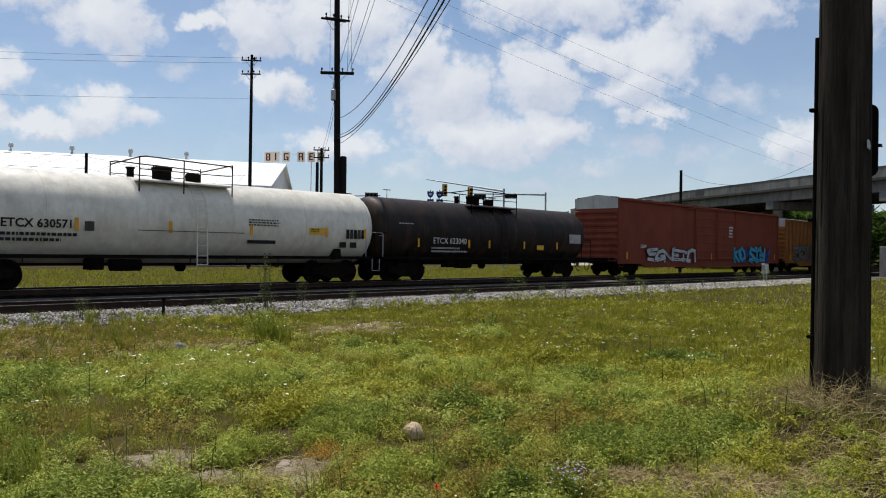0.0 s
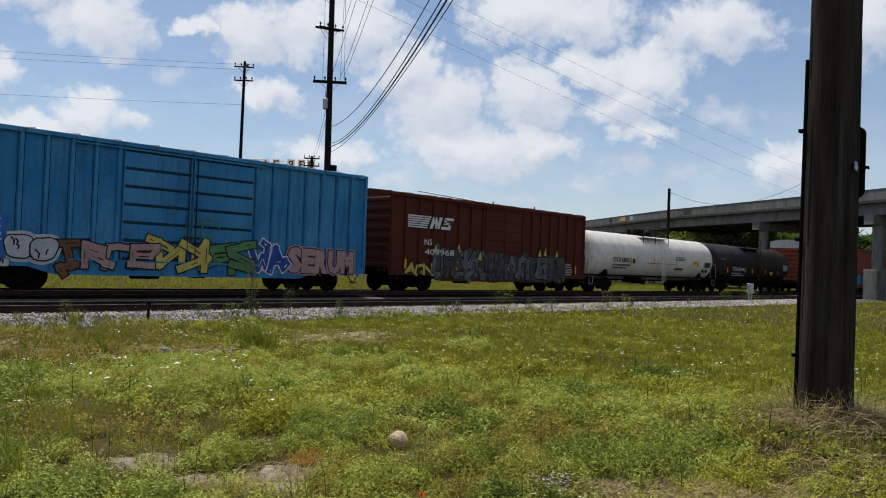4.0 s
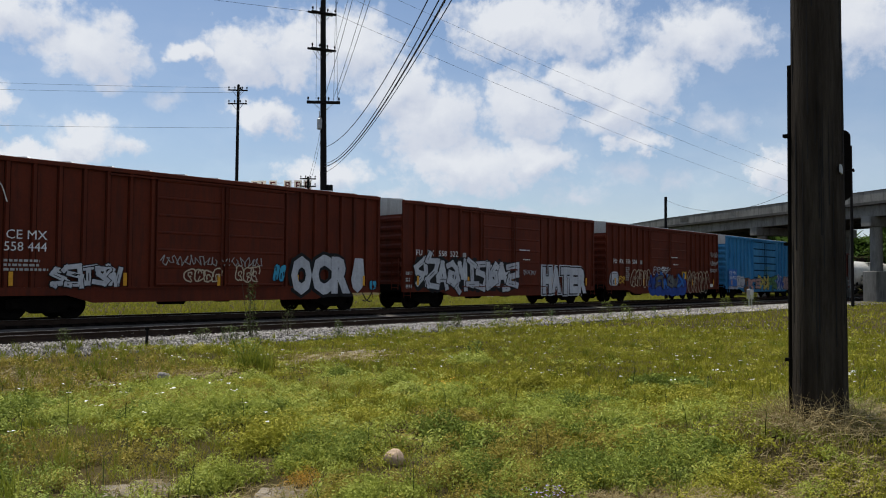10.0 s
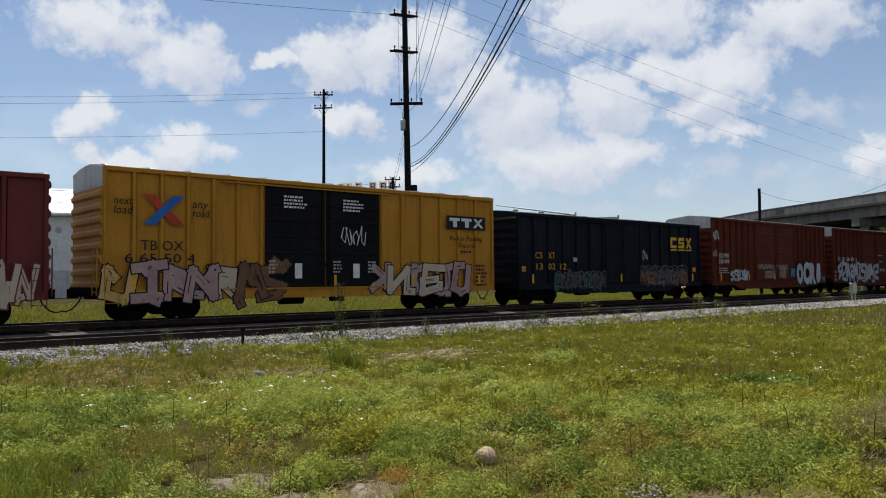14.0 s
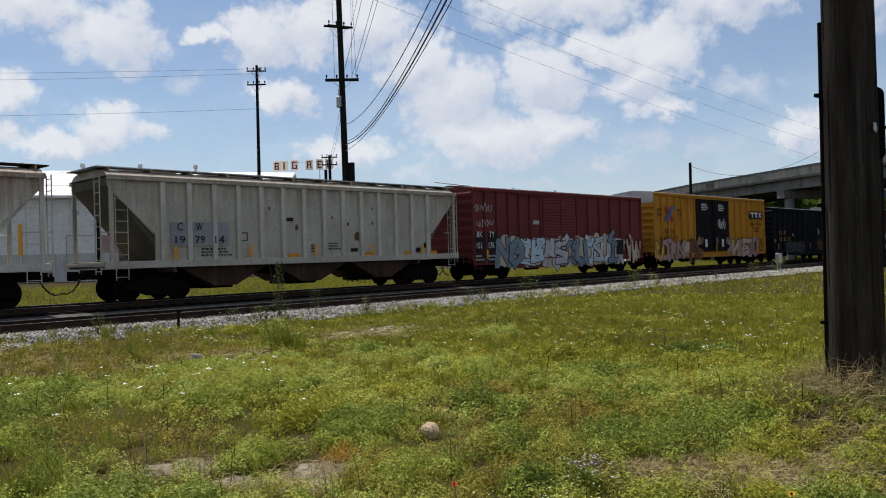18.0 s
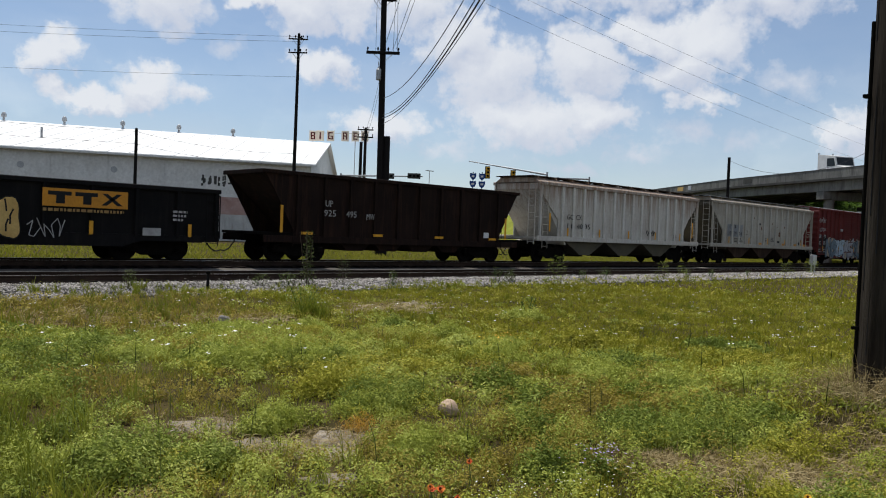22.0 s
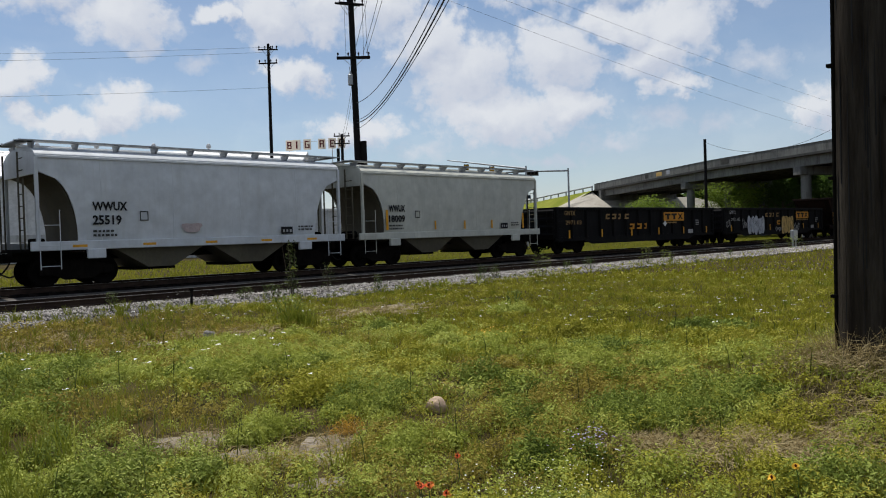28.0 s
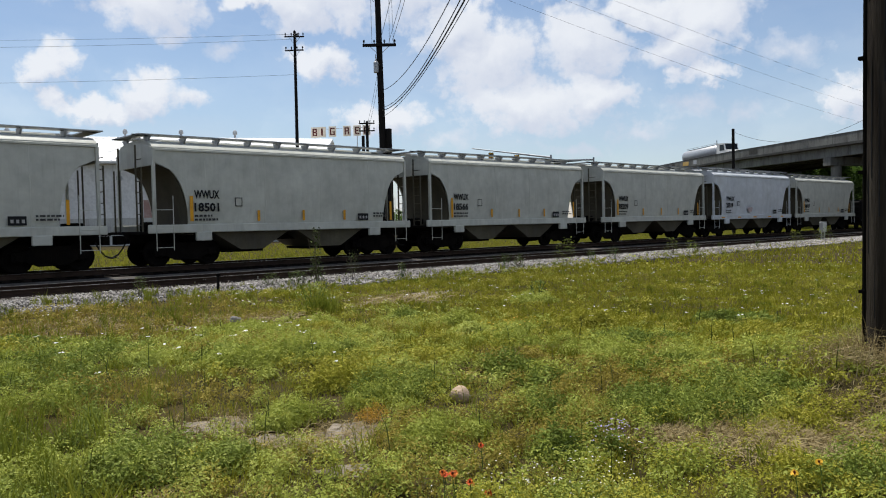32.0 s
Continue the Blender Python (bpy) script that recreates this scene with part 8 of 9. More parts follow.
def blades(x, y, z, h, w, lean):
    """Bent blades of three triangles each, one island a blade."""
    n = len(x)
    an = RNG.uniform(0, 2 * np.pi, n)
    la = RNG.uniform(0, 2 * np.pi, n)
    dx, dy = np.cos(an) * w / 2, np.sin(an) * w / 2
    lx, ly = np.cos(la) * lean * h, np.sin(la) * lean * h
    p = np.stack([x, y, z], 1)
    d = np.stack([dx, dy, 0 * dx], 1)
    mid = p + np.stack([lx * .3, ly * .3, h * .55], 1)
    tip = p + np.stack([lx, ly, h * (1 - .25 * lean)], 1)
    co = np.stack([p - d, p + d, mid - d * .8, mid + d * .8, tip], 1).reshape(-1, 3)
    b = np.arange(n)[:, None] * 5
    f = np.concatenate([b + np.array([[0, 1, 3]]), b + np.array([[0, 3, 2]]), b + np.array([[2, 3, 4]])], 0)
    return co, f


def leaves(x, y, z, size, tilt=1.0, ratio=.5):
    """Diamond leaves, folded along the middle, in all directions."""
    n = len(x)
    an, ti = RNG.uniform(0, 2 * np.pi, n), RNG.uniform(-.25, .9, n) * tilt
    u = np.stack([np.cos(an) * np.cos(ti), np.sin(an) * np.cos(ti), np.sin(ti)], 1)
    v = np.stack([-np.sin(an), np.cos(an), 0 * an], 1)
    wv = np.cross(u, v)
    s = size[:, None]
    p = np.stack([x, y, z], 1)
    a, b = p, p + u * s
    m = p + u * s * .5
    co = np.stack([a, m + v * s * ratio / 2 + wv * s * .08, b, m - v * s * ratio / 2 + wv * s * .08], 1).reshape(-1, 3)
    k = np.arange(n)[:, None] * 4
    f = np.concatenate([k + np.array([[0, 1, 2]]), k + np.array([[0, 2, 3]])], 0)
    return co, f


# places where the earth shows, (x, y, radius)
BARE = [(2.36, 4.72, .26), (2.38, 4.2, .2), (2.56, 4.02, .24), (2.84, 4.02, .26), (2.66, 3.76, .2), (2.34, 3.3, .16), (10.2, 12.6, .8), (11.5, 13.0, .6), (8.9, 12.4, .4), (6.4, 11.7, .4), (5.2, 11.9, .3)]
# places where the growth has dried to straw
WITHERED = [(4.41, 2.2, .42), (4.14, 2.45, .24), (4.62, 1.85, .4)]
POLE_XY = (6.42, 1.98)


def field_points(n, r0, r1, power, lo=2, hi=88):
    """Random places over the field in front of the tracks, thinning with distance from the camera's spot."""
    r = (r0 ** power + RNG.uniform(0, 1, n) * (r1 ** power - r0 ** power)) ** (1 / power)
    a = RNG.uniform(radians(lo), radians(hi), n)
    x, y = r * np.sin(a), r * np.cos(a)
    k = (y < edge_y(x)) & (y > -2.5)
    return x[k], y[k]


def keep(x, y, strength=1.0):
    k = np.ones(len(x), bool)
    for bx, by, br in BARE:
        d = np.hypot(x - bx, (y - by) * 1.3) / br
        k &= RNG.uniform(0, 1, len(x)) < np.clip((d - .66) * 1.4, .08, 1)
    for bx, by, br in WITHERED:
        k &= RNG.uniform(0, 1, len(x)) < np.clip(np.hypot(x - bx, y - by) / br - .35, .12, 1)
    k &= np.hypot(x - POLE_XY[0], y - POLE_XY[1]) > .26
    return k


def patch(x, y, s, seed):
    """Broad lumps, -1 to 1, for where plants grow taller or thicker."""
    return Grid(lambda a, b: noise.noise((a * s, b * s, seed)), min(1.2, .3 / s))(x, y)


def edge_y(x):
    """Where the meadow gives way to the ballast."""
    return 17.15 - .95 * np.clip((9 - x) / 5, 0, 1) + 1.5 * np.clip((x - 14) / 18, 0, 1) + .3 * np.sin(x * .9) + .25 * np.sin(x * 2.3 + 1)


def soft(v):
    v = np.clip(v, 0, 1)
    return v * v * (3 - 2 * v)


def lawn(x, y):
    """1 over the even, yellowish grass beyond the weeds, 0 among the weeds."""
    return soft((x - 6.2 + .35 * np.sin(y * 1.1)) / 4.5) * soft((np.hypot(x, y) - 6.5) / 3)


def brown(x, y):
    """1 where reddish seed heads and olive grass take over."""
    a = soft(1.7 - np.hypot((x - 2.1) / .8, (y - 5.95) / .75))
    b = soft((y - 10.6) / 1.6) * soft((9.5 - x) / 3)
    return np.maximum(a, b)


def lush(x, y):
    """1 where the growth is thick and dark green, towards the west side of the field."""
    return soft((.42 * y - x + .3) / 1.2) * soft((11.5 - y) / 2)


def by_plant(values, num):
    return np.repeat(values, num)


def domes(name, label, material, x, y, rad, hgt, leaf, count, ratio=.42, fuzz=.55):
    """Leafy plants: each a dome of small leaves that face outwards and up, thick on top and open below."""
    num = count.astype(int)
    X, Y, R_, H_ = (by_plant(v, num) for v in (x, y, rad, hgt))
    n = len(X)
    an = RNG.uniform(0, 2 * np.pi, n)
    el = np.arcsin(RNG.uniform(.04, 1, n))
    depth = 1 - .45 * RNG.uniform(0, 1, n) ** 2.2
    # every plant has a few shoots that stand out
    lobes = 1 + .28 * np.sin(an * by_plant(RNG.integers(3, 6, len(x)), num) + by_plant(RNG.uniform(0, 6.3, len(x)), num)) * np.cos(el)
    dx, dy, dz = np.cos(an) * np.cos(el), np.sin(an) * np.cos(el), np.sin(el)
    k = depth * lobes
    P = np.stack([X + R_ * dx * k, Y + R_ * dy * k, heights(X, Y) + .01 + H_ * dz * k], 1)
    N = np.stack([dx, dy, dz * 1.1 + .35], 1) + RNG.normal(0, fuzz, (n, 3))
    N /= np.linalg.norm(N, axis=1)[:, None]
    T = np.cross(N, RNG.normal(0, 1, (n, 3)))
    T /= np.linalg.norm(T, axis=1)[:, None] + 1e-9
    V = np.cross(N, T)
    s = (by_plant(leaf, num) * RNG.uniform(.55, 1.35, n))[:, None]
    m = P + T * s * .5
    co = np.stack([P, m + V * s * ratio / 2 + N * s * .1, P + T * s, m - V * s * ratio / 2 + N * s * .1], 1).reshape(-1, 3)
    q = np.arange(n)[:, None] * 4
    f = np.concatenate([q + np.array([[0, 1, 2]]), q + np.array([[0, 2, 3]])], 0)
    return tagged(part(name, quick_mesh(name, co, f, material), material), label, "weeds", kind="stuff")


# single mounds that stand out of the field: (x, y, radius, height)
FEATHERY = [(1.62, 4.0, .34, .22), (1.95, 3.85, .2, .14), (4.98, 2.62, .3, .3), (5.3, 2.45, .26, .18), (3.36, 2.72, .13, .22), (3.2, 8.9, .5, .22), (10.7, 5.4, .6, .16), (2.9, 11.6, .5, .16), (4.7, 3.9, .2, .14), (5.9, 3.6, .26, .14)]
LEAFY = [(2.58, 4.4, .13, .17), (2.78, 4.5, .17, .2), (3.92, 6.5, .55, .3), (4.4, 6.3, .4, .24), (3.5, 6.8, .35, .2), (6.3, 5.75, .4, .2), (3.3, 3.5, .2, .16), (1.15, 4.3, .25, .2), (3.0, 3.4, .18, .18), (11.5, 9.9, .42, .24), (3.6, 4.6, .25, .14), (4.9, 7.6, .4, .2)]


def mounds(name, label, material, spots, leaf):
    """Each mound is a heap of many small plants."""
    for x, y, r, h in spots:
        d = math.hypot(x, y)
        n = int(14 + 110 * r)
        a, k = RNG.uniform(0, 2 * np.pi, n), np.sqrt(RNG.uniform(0, 1, n))
        X, Y = x + r * k * np.cos(a), y + r * k * np.sin(a)
        top = h * np.sqrt(np.clip(1.05 - k * k, .08, 1)) * RNG.uniform(.6, 1.15, n)
        size = np.full(n, leaf * (1 if d < 6 else 1.5 if d < 9.5 else 2.2))
        domes(name, label, material, X, Y, RNG.uniform(.05, .1, n) * (1 if d < 6 else 1.3), top, size, np.full(n, 80 if d < 6 else 55), ratio=.34, fuzz=.75)


M_LONG = leaf_mat("long_green_blades", [(0.084, 0.108, 0.012), (0.158, 0.187, 0.020), (0.252, 0.271, 0.035), (0.378, 0.374, 0.080)], scale=0.9, translucent=0.25)
M_SEED = leaf_mat("reddish_seed_heads", [(0.17, 0.12, 0.025), (0.28, 0.205, 0.045), (0.37, 0.29, 0.07), (0.46, 0.37, 0.12)], scale=0.9, translucent=0.25)


def build_grass():
    for x, y, h0, w0 in ((*field_points(75000, 2.2, 9, 1.5), .075, .0045), (*field_points(125000, 8, 26, 1.25), .10, .011), (*field_points(60000, 24, 75, 1.1), .16, .04)):
        k = keep(x, y)
        x, y = x[k], y[k]
        p, q = patch(x, y, .7, 3), patch(x, y, 2.3, 8)
        even = lawn(x, y)
        h = h0 * (1 + (.7 * p + .9 * q) * (1 - .6 * even) + .5 * brown(x, y)) * RNG.uniform(.4, 1.3, len(x)) * np.where(y > 15.5, .75, 1)
        k = (h > .02) & (RNG.uniform(0, 1, len(x)) < .6 + .9 * q + .4 * even)
        x, y, h, even = x[k], y[k], h[k], even[k]
        tall = RNG.uniform(0, 1, len(x)) < .02
        h[tall] *= 2.0
        br = brown(x, y) > RNG.uniform(.15, 1.3, len(x))
        rich = (lush(x, y) * .8 > RNG.uniform(0, 1, len(x))) & ~br
        for pick, m, label in ((~br & ~rich, M_GRASS, "mixed green and yellowing meadow grass"), (rich, M_LONG, "dark green meadow grass on the lush side"), (br, M_SEED, "reddish seed heads and olive grass in drifts")):
            if pick.sum() < 20:
                continue
            n = int(pick.sum())
            co, f = blades(x[pick], y[pick], heights(x[pick], y[pick]) - .01, h[pick], w0 * RNG.uniform(.6, 1.4, n), RNG.uniform(.15, .9, n))
            tagged(part("meadow_grass", quick_mesh("meadow_grass", co, f, m), m), label, "grass", kind="stuff")
    # the even lawn grows closer
    x, y = field_points(100000, 7, 28, 1.3)
    k = lawn(x, y) > RNG.uniform(.1, .9, len(x))
    x, y = x[k], y[k]
    co, f = blades(x, y, heights(x, y) - .01, RNG.uniform(.04, .11, len(x)), RNG.uniform(.012, .024, len(x)), RNG.uniform(.3, 1.0, len(x)))
    tagged(part("meadow_grass", quick_mesh("meadow_grass", co, f, M_GRASS), M_GRASS), "close even yellow-green grass beyond the weeds", "grass", kind="stuff")
    # leafy weeds in tints that come and go over the field, near, middle and far
    for n, r0, r1, rad, hgt, leaf, count in ((1250, 2.2, 6.2, .10, .115, .021, 190), (1900, 6.0, 11.5, .135, .125, .034, 105), (2600, 11.2, 27, .21, .135, .058, 52), (900, 26, 70, .4, .16, .13, 26)):
        x, y = field_points(n, r0, r1, 1.6 if r0 < 20 else 1.2)
        k = keep(x, y)
        x, y = x[k], y[k]
        even = lawn(x, y)
        p = patch(x, y, .55, 21) + .7 * patch(x, y, 1.7, 4)
        k = RNG.uniform(0, 1, len(x)) < .78 + .5 * p - .35 * even
        x, y, even, p = x[k], y[k], even[k], p[k]
        tint = .8 * patch(x, y, .42, 31) + .5 * patch(x, y, 1.6, 33) + RNG.normal(0, .17, len(x)) + .75 * brown(x, y) - .35 * even
        grow = RNG.uniform(.55, 1.35, len(x)) * (1 + .55 * np.clip(p, -.6, .9)) * (1 - .45 * even)
        rich = lush(x, y) * .75 > RNG.uniform(0, 1, len(x))
        for name, label, m, k in (
                ("leafy_weeds", "low leafy green weeds in cushions over the meadow", M_WEED, (tint > -.1) & (tint < .3) & ~rich),
                ("dark_weeds", "thick dark green weeds on the meadow's lush side", M_WEEDD, rich),
                ("yellow_green_weeds", "sunlit yellow-green weeds in cushions over the meadow", M_WEEDY, (tint <= -.1) & ~rich),
                ("dull_weeds", "dull olive and brownish weeds among the green", M_WEEDB, (tint >= .3) & ~rich)):
            if k.sum():
                domes(name, label, m, x[k], y[k], rad * grow[k] ** .6 * RNG.uniform(.7, 1.3, k.sum()), hgt * grow[k], np.full(k.sum(), leaf), np.full(k.sum(), count) * np.clip(grow[k], .6, 1.3))
    mounds("weed_mound", "thick dark green mound of feathery weeds", M_WEEDD, FEATHERY, .032)
    mounds("weed_mound", "fresh green leafy mound standing out of the meadow", M_WEED, LEAFY, .026)
    # lumps of thicker growth all over the weedy part
    pick = random.Random(77)
    more = []
    while len(more) < 62:
        r, a = 2.8 + 9.5 * pick.random() ** .8, radians(pick.uniform(8, 74))
        x, y = r * math.sin(a), r * math.cos(a)
        if pick.random() > .75 * float(lawn(x, y)) and pick.random() > .6 * float(brown(x, y)) and all(math.hypot(x - bx, y - by) > br + .3 for bx, by, br in BARE) and math.hypot(x - 3.9, y - 4.05) > .45 and math.hypot(x - 3.5, y - 3.6) > .35:
            more.append((x, y, pick.uniform(.16, .42), pick.uniform(.12, .26)))
    mounds("weed_mound", "pale green leafy lump of weeds in the meadow", M_WEED, more[:34], .024)
    mounds("weed_mound", "yellow-green lump of weeds in the meadow", M_WEEDY, more[34:46], .024)
    mounds("weed_mound", "dark green lump of weeds in the meadow", M_WEEDD, more[46:], .028)
    # upright tufts of longer grass
    x, y = field_points(1500, 2.3, 24, 1.5)
    k = keep(x, y) & (RNG.uniform(0, 1, len(x)) > .6 * lawn(x, y))
    x, y = x[k], y[k]
    x, y = np.append(x, RNG.uniform(1, 34, 260)), np.append(y, edge_y(RNG.uniform(3, 34, 260)) - np.abs(RNG.normal(0, .6, 260)))
    num = 24
    X, Y = np.repeat(x, num) + RNG.normal(0, .04, len(x) * num), np.repeat(y, num) + RNG.normal(0, .04, len(x) * num)
    h = np.repeat(RNG.uniform(.09, .24, len(x)) * (1 + .5 * patch(x, y, .6, 71)) * (1 + .7 * brown(x, y)), num) * RNG.uniform(.5, 1.1, len(X))
    far = np.hypot(X, Y)
    co, f = blades(X, Y, heights(X, Y) - .01, h, np.where(far < 8, .005, .012) * RNG.uniform(.7, 1.3, len(X)), RNG.uniform(.15, .7, len(X)))
    tagged(part("grass_tufts", quick_mesh("grass_tufts", co, f, M_LONG), M_LONG), "upright tufts of longer green grass", "grass", kind="stuff")
    # the long grass growing near the camera's spot, and the tuft at the tall weed's foot
    n = 150
    x, y = RNG.normal(1.0, .33, n), RNG.normal(5.1, .8, n)
    x[128:], y[128:] = RNG.normal(7.85, .16, 22), RNG.normal(11.8, .2, 22)
    num = 13
    X, Y = np.repeat(x, num) + RNG.normal(0, .05, n * num), np.repeat(y, num) + RNG.normal(0, .05, n * num)
    h = np.repeat(RNG.uniform(.18, .42, n), num) * RNG.uniform(.55, 1.1, n * num) * np.where(Y > 10, 1.5, 1)
    co, f = blades(X, Y, heights(X, Y) - .01, h, RNG.uniform(.005, .010, n * num) * np.where(Y > 10, 2, 1), RNG.uniform(.15, .75, n * num))
    tagged(part("long_grass", quick_mesh("long_grass", co, f, M_LONG), M_LONG), "long upright dark green grass in the meadow", "grass", kind="stuff")
    # dark withered stems standing singly among the weeds
    x, y = field_points(260, 2.6, 13, 1.4, 8, 80)
    n = len(x)
    far = np.hypot(x, y)
    co, f = blades(x, y, heights(x, y) - .01, RNG.uniform(.14, .36, n), .003 + .0009 * far, RNG.uniform(.02, .3, n))
    tagged(part("withered_stems", quick_mesh("withered_stems", co, f, M_STALK), M_STALK), "thin dark withered stems standing among the weeds", "weeds", kind="stuff")
    X, Y = np.repeat(x, 7), np.repeat(y, 7)
    co, f = leaves(X + RNG.normal(0, .012, len(X)), Y + RNG.normal(0, .012, len(X)), heights(X, Y) + RNG.uniform(.05, .3, len(X)), .012 + .0016 * np.repeat(far, 7), ratio=.4)
    tagged(part("withered_leaves", quick_mesh("withered_leaves", co, f, M_STALK), M_STALK), "small dark leaves on the withered stems", "weeds", kind="stuff")
    # bare earth showing through
    for bx, by, br in BARE:
        rows = []
        for i in range(9):
            rows.append([])
            for j in range(25):
                an = 2 * math.pi * j / 24
                r = br * 1.15 * i / 8 * (1 + .7 * noise.noise((math.cos(an) * 1.9 + bx, math.sin(an) * 1.9 + by, 3)))
                px, py = bx + r * math.cos(an), by + r * math.sin(an) / 1.3
                rows[-1].append((px, py, ground_z(px, py) + .016 - .03 * (i / 8) ** 3))
        tagged(part("bare_earth", Acc().sheet(rows), M_DUST, smooth=60), "bare dry greyish earth between the weeds", "ground", kind="structure")


build_grass()


def stalks(x, y, h, w, lean):
    """Dry stems that bow over in one long curve, four joints each."""
    n = len(x)
    la = RNG.uniform(0, 2 * np.pi, n)
    d = np.stack([-np.sin(la), np.cos(la), 0 * la], 1) * w[:, None] / 2 + np.stack([0 * la, 0 * la, w * .35], 1)
    z = heights(x, y) - .01
    rings = []
    for t in (0, .35, .7, 1):
        rings.append(np.stack([x + np.cos(la) * lean * h * t * t, y + np.sin(la) * lean * h * t * t, z + h * (t - .45 * np.clip(lean, 0, 1.6) * t * t)], 1))
    co = np.stack([v for p, k in zip(rings, (1, 1, .8, .3)) for v in (p - d * k, p + d * k)], 1).reshape(-1, 3)
    b = np.arange(n)[:, None] * 8
    f = np.concatenate([b + np.array([[2 * i, 2 * i + 1, 2 * i + 3, 2 * i + 2]]) for i in range(3)], 0)
    return co, f


def build_straw():
    """Dry grass heaped round the near pole's foot and lying in patches."""
    x0, y0 = POLE_XY
    n = 1900
    a = RNG.uniform(0, 2 * np.pi, n)
    r = .19 + np.abs(RNG.normal(0, .3, n))
    x, y = x0 + r * np.cos(a), y0 + r * np.sin(a)
    h = .36 * np.exp(-r / .7) * RNG.uniform(.35, 1.5, n) + .06
    co, f = stalks(x, y, h, RNG.uniform(.002, .0045, n), RNG.uniform(.2, 1.5, n))
    tagged(part("dry_grass", quick_mesh("dry_grass", co, f, M_STRAW), M_STRAW), "dry straw-coloured grass heaped round the pole's foot", "dry grass", kind="stuff")
    places = [(4.14, 2.45, .22, 2300), (4.41, 2.2, .34, 5200), (4.62, 1.85, .4, 4200), (5.4, 1.7, .5, 800), (7.0, 1.5, .4, 900), (6.9, 2.9, .5, 500), (2.26, 3.9, .16, 160), (2.5, 3.95, .26, 330), (2.85, 4.0, .3, 300), (2.36, 4.68, .3, 300), (1.4, 3.48, .25, 260), (4.2, 13.2, 1.6, 1500), (6.4, 11.8, .8, 800), (10.3, 12.5, 1.0, 700), (4.6, 4.9, .4, 260), (6.1, 5.6, .4, 300)]
    X, Y = [], []
    for cx, cy, rr, k in places:
        X.append(cx + RNG.normal(0, rr * .55, k))
        Y.append(cy + RNG.normal(0, rr * .55, k))
    x, y = np.concatenate(X), np.concatenate(Y)
    co, f = stalks(x, y, RNG.uniform(.035, .13, len(x)) * np.where(y > 10, 1.6, 1), np.where(y > 10, .012, .0042) * RNG.uniform(.7, 1.3, len(x)), RNG.uniform(.4, 2.2, len(x)))
    tagged(part("dry_grass", quick_mesh("dry_grass", co, f, M_STRAW), M_STRAW), "thin dry straw lying among the green", "dry grass", kind="stuff")
    mounds("dry_weed_mound", "yellowing half-dry mound of weeds near the pole", M_WEEDY, [(4.75, 2.0, .24, .16)], .024)
    mounds("dry_weed_mound", "brown withered mound of weeds by the pole's foot", M_STRAW, [(6.9, 1.5, .3, .14)], .03)
    mounds("orange_flower_mound", "clump of small orange flower heads on the grass", M_PETALO, [(3.11, 4.06, .09, .13)], .011)


M_PETALO = leaf_mat("orange_flower_heads", [(0.25, 0.26, 0.04), (0.42, 0.26, 0.04), (0.56, 0.30, 0.05), (0.45, 0.42, 0.10)], scale=4, translucent=0.15)
build_straw()


def build_far_grass():
    """The mown verge beyond the tracks."""
    n = 70000
    x = RNG.uniform(-30, 110, n)
    y = 31.4 + RNG.uniform(0, 1, n) ** 1.6 * 26
    co, f = blades(x, y, np.zeros(n) - .02, RNG.uniform(.08, .3, n), RNG.uniform(.03, .07, n), RNG.uniform(.2, .8, n))
    tagged(part("verge_grass", quick_mesh("verge_grass", co, f, M_VERGE), M_VERGE), "sunlit yellow-green grass beyond the tracks", "grass", kind="stuff")


M_VERGE = leaf_mat("verge_blades", [(0.13, 0.15, 0.015), (0.22, 0.23, 0.025), (0.30, 0.29, 0.04), (0.36, 0.31, 0.07)], scale=0.2)
build_far_grass()


def flower(name, x, y, hgt, material, label, petals=8, size=.03):
    z = ground_z(x, y)
    t = thing(name, label, "wildflower", at=(x, y, z))
    rnd = random.Random(int(x * 991 + y * 577))
    part("stem", Acc().line([(0, 0, 0), (.008, -.004, hgt * .6), (.01, .01, hgt)], .0022, 5), M_STEM, t)
    head = pose(.01, .01, hgt, rnd.uniform(20, 60), 0, rnd.uniform(-80, 0))
    a = Acc()
    for i in range(petals):
        an = 2 * math.pi * i / petals + rnd.uniform(-.1, .1)
        c, s = math.cos(an), math.sin(an)
        w, r = size * .36, size * rnd.uniform(.85, 1.1)
        a.add([(c * size * .2 - s * w * .4, s * size * .2 + c * w * .4, 0), (c * size * .2 + s * w * .4, s * size * .2 - c * w * .4, 0), (c * r + s * w, s * r - c * w, rnd.uniform(-.004, .008)), (c * r - s * w, s * r + c * w, rnd.uniform(-.004, .008))], [(0, 1, 2, 3)])
    part("petals", a, material, t, at=head)
    part("flower_head", Acc().lathe([(-.006, size * .2), (.008, size * .34), (.016, size * .14)], "z", 8), M_PETALC, t, at=head)


M_STEM = mat("green_stem", (0.07, 0.13, 0.03), rough=0.7, scale=4, bump=0)
M_PETALC = mat("dark_flower_heart", (0.14, 0.03, 0.015), rough=0.8, scale=4, bump=0)


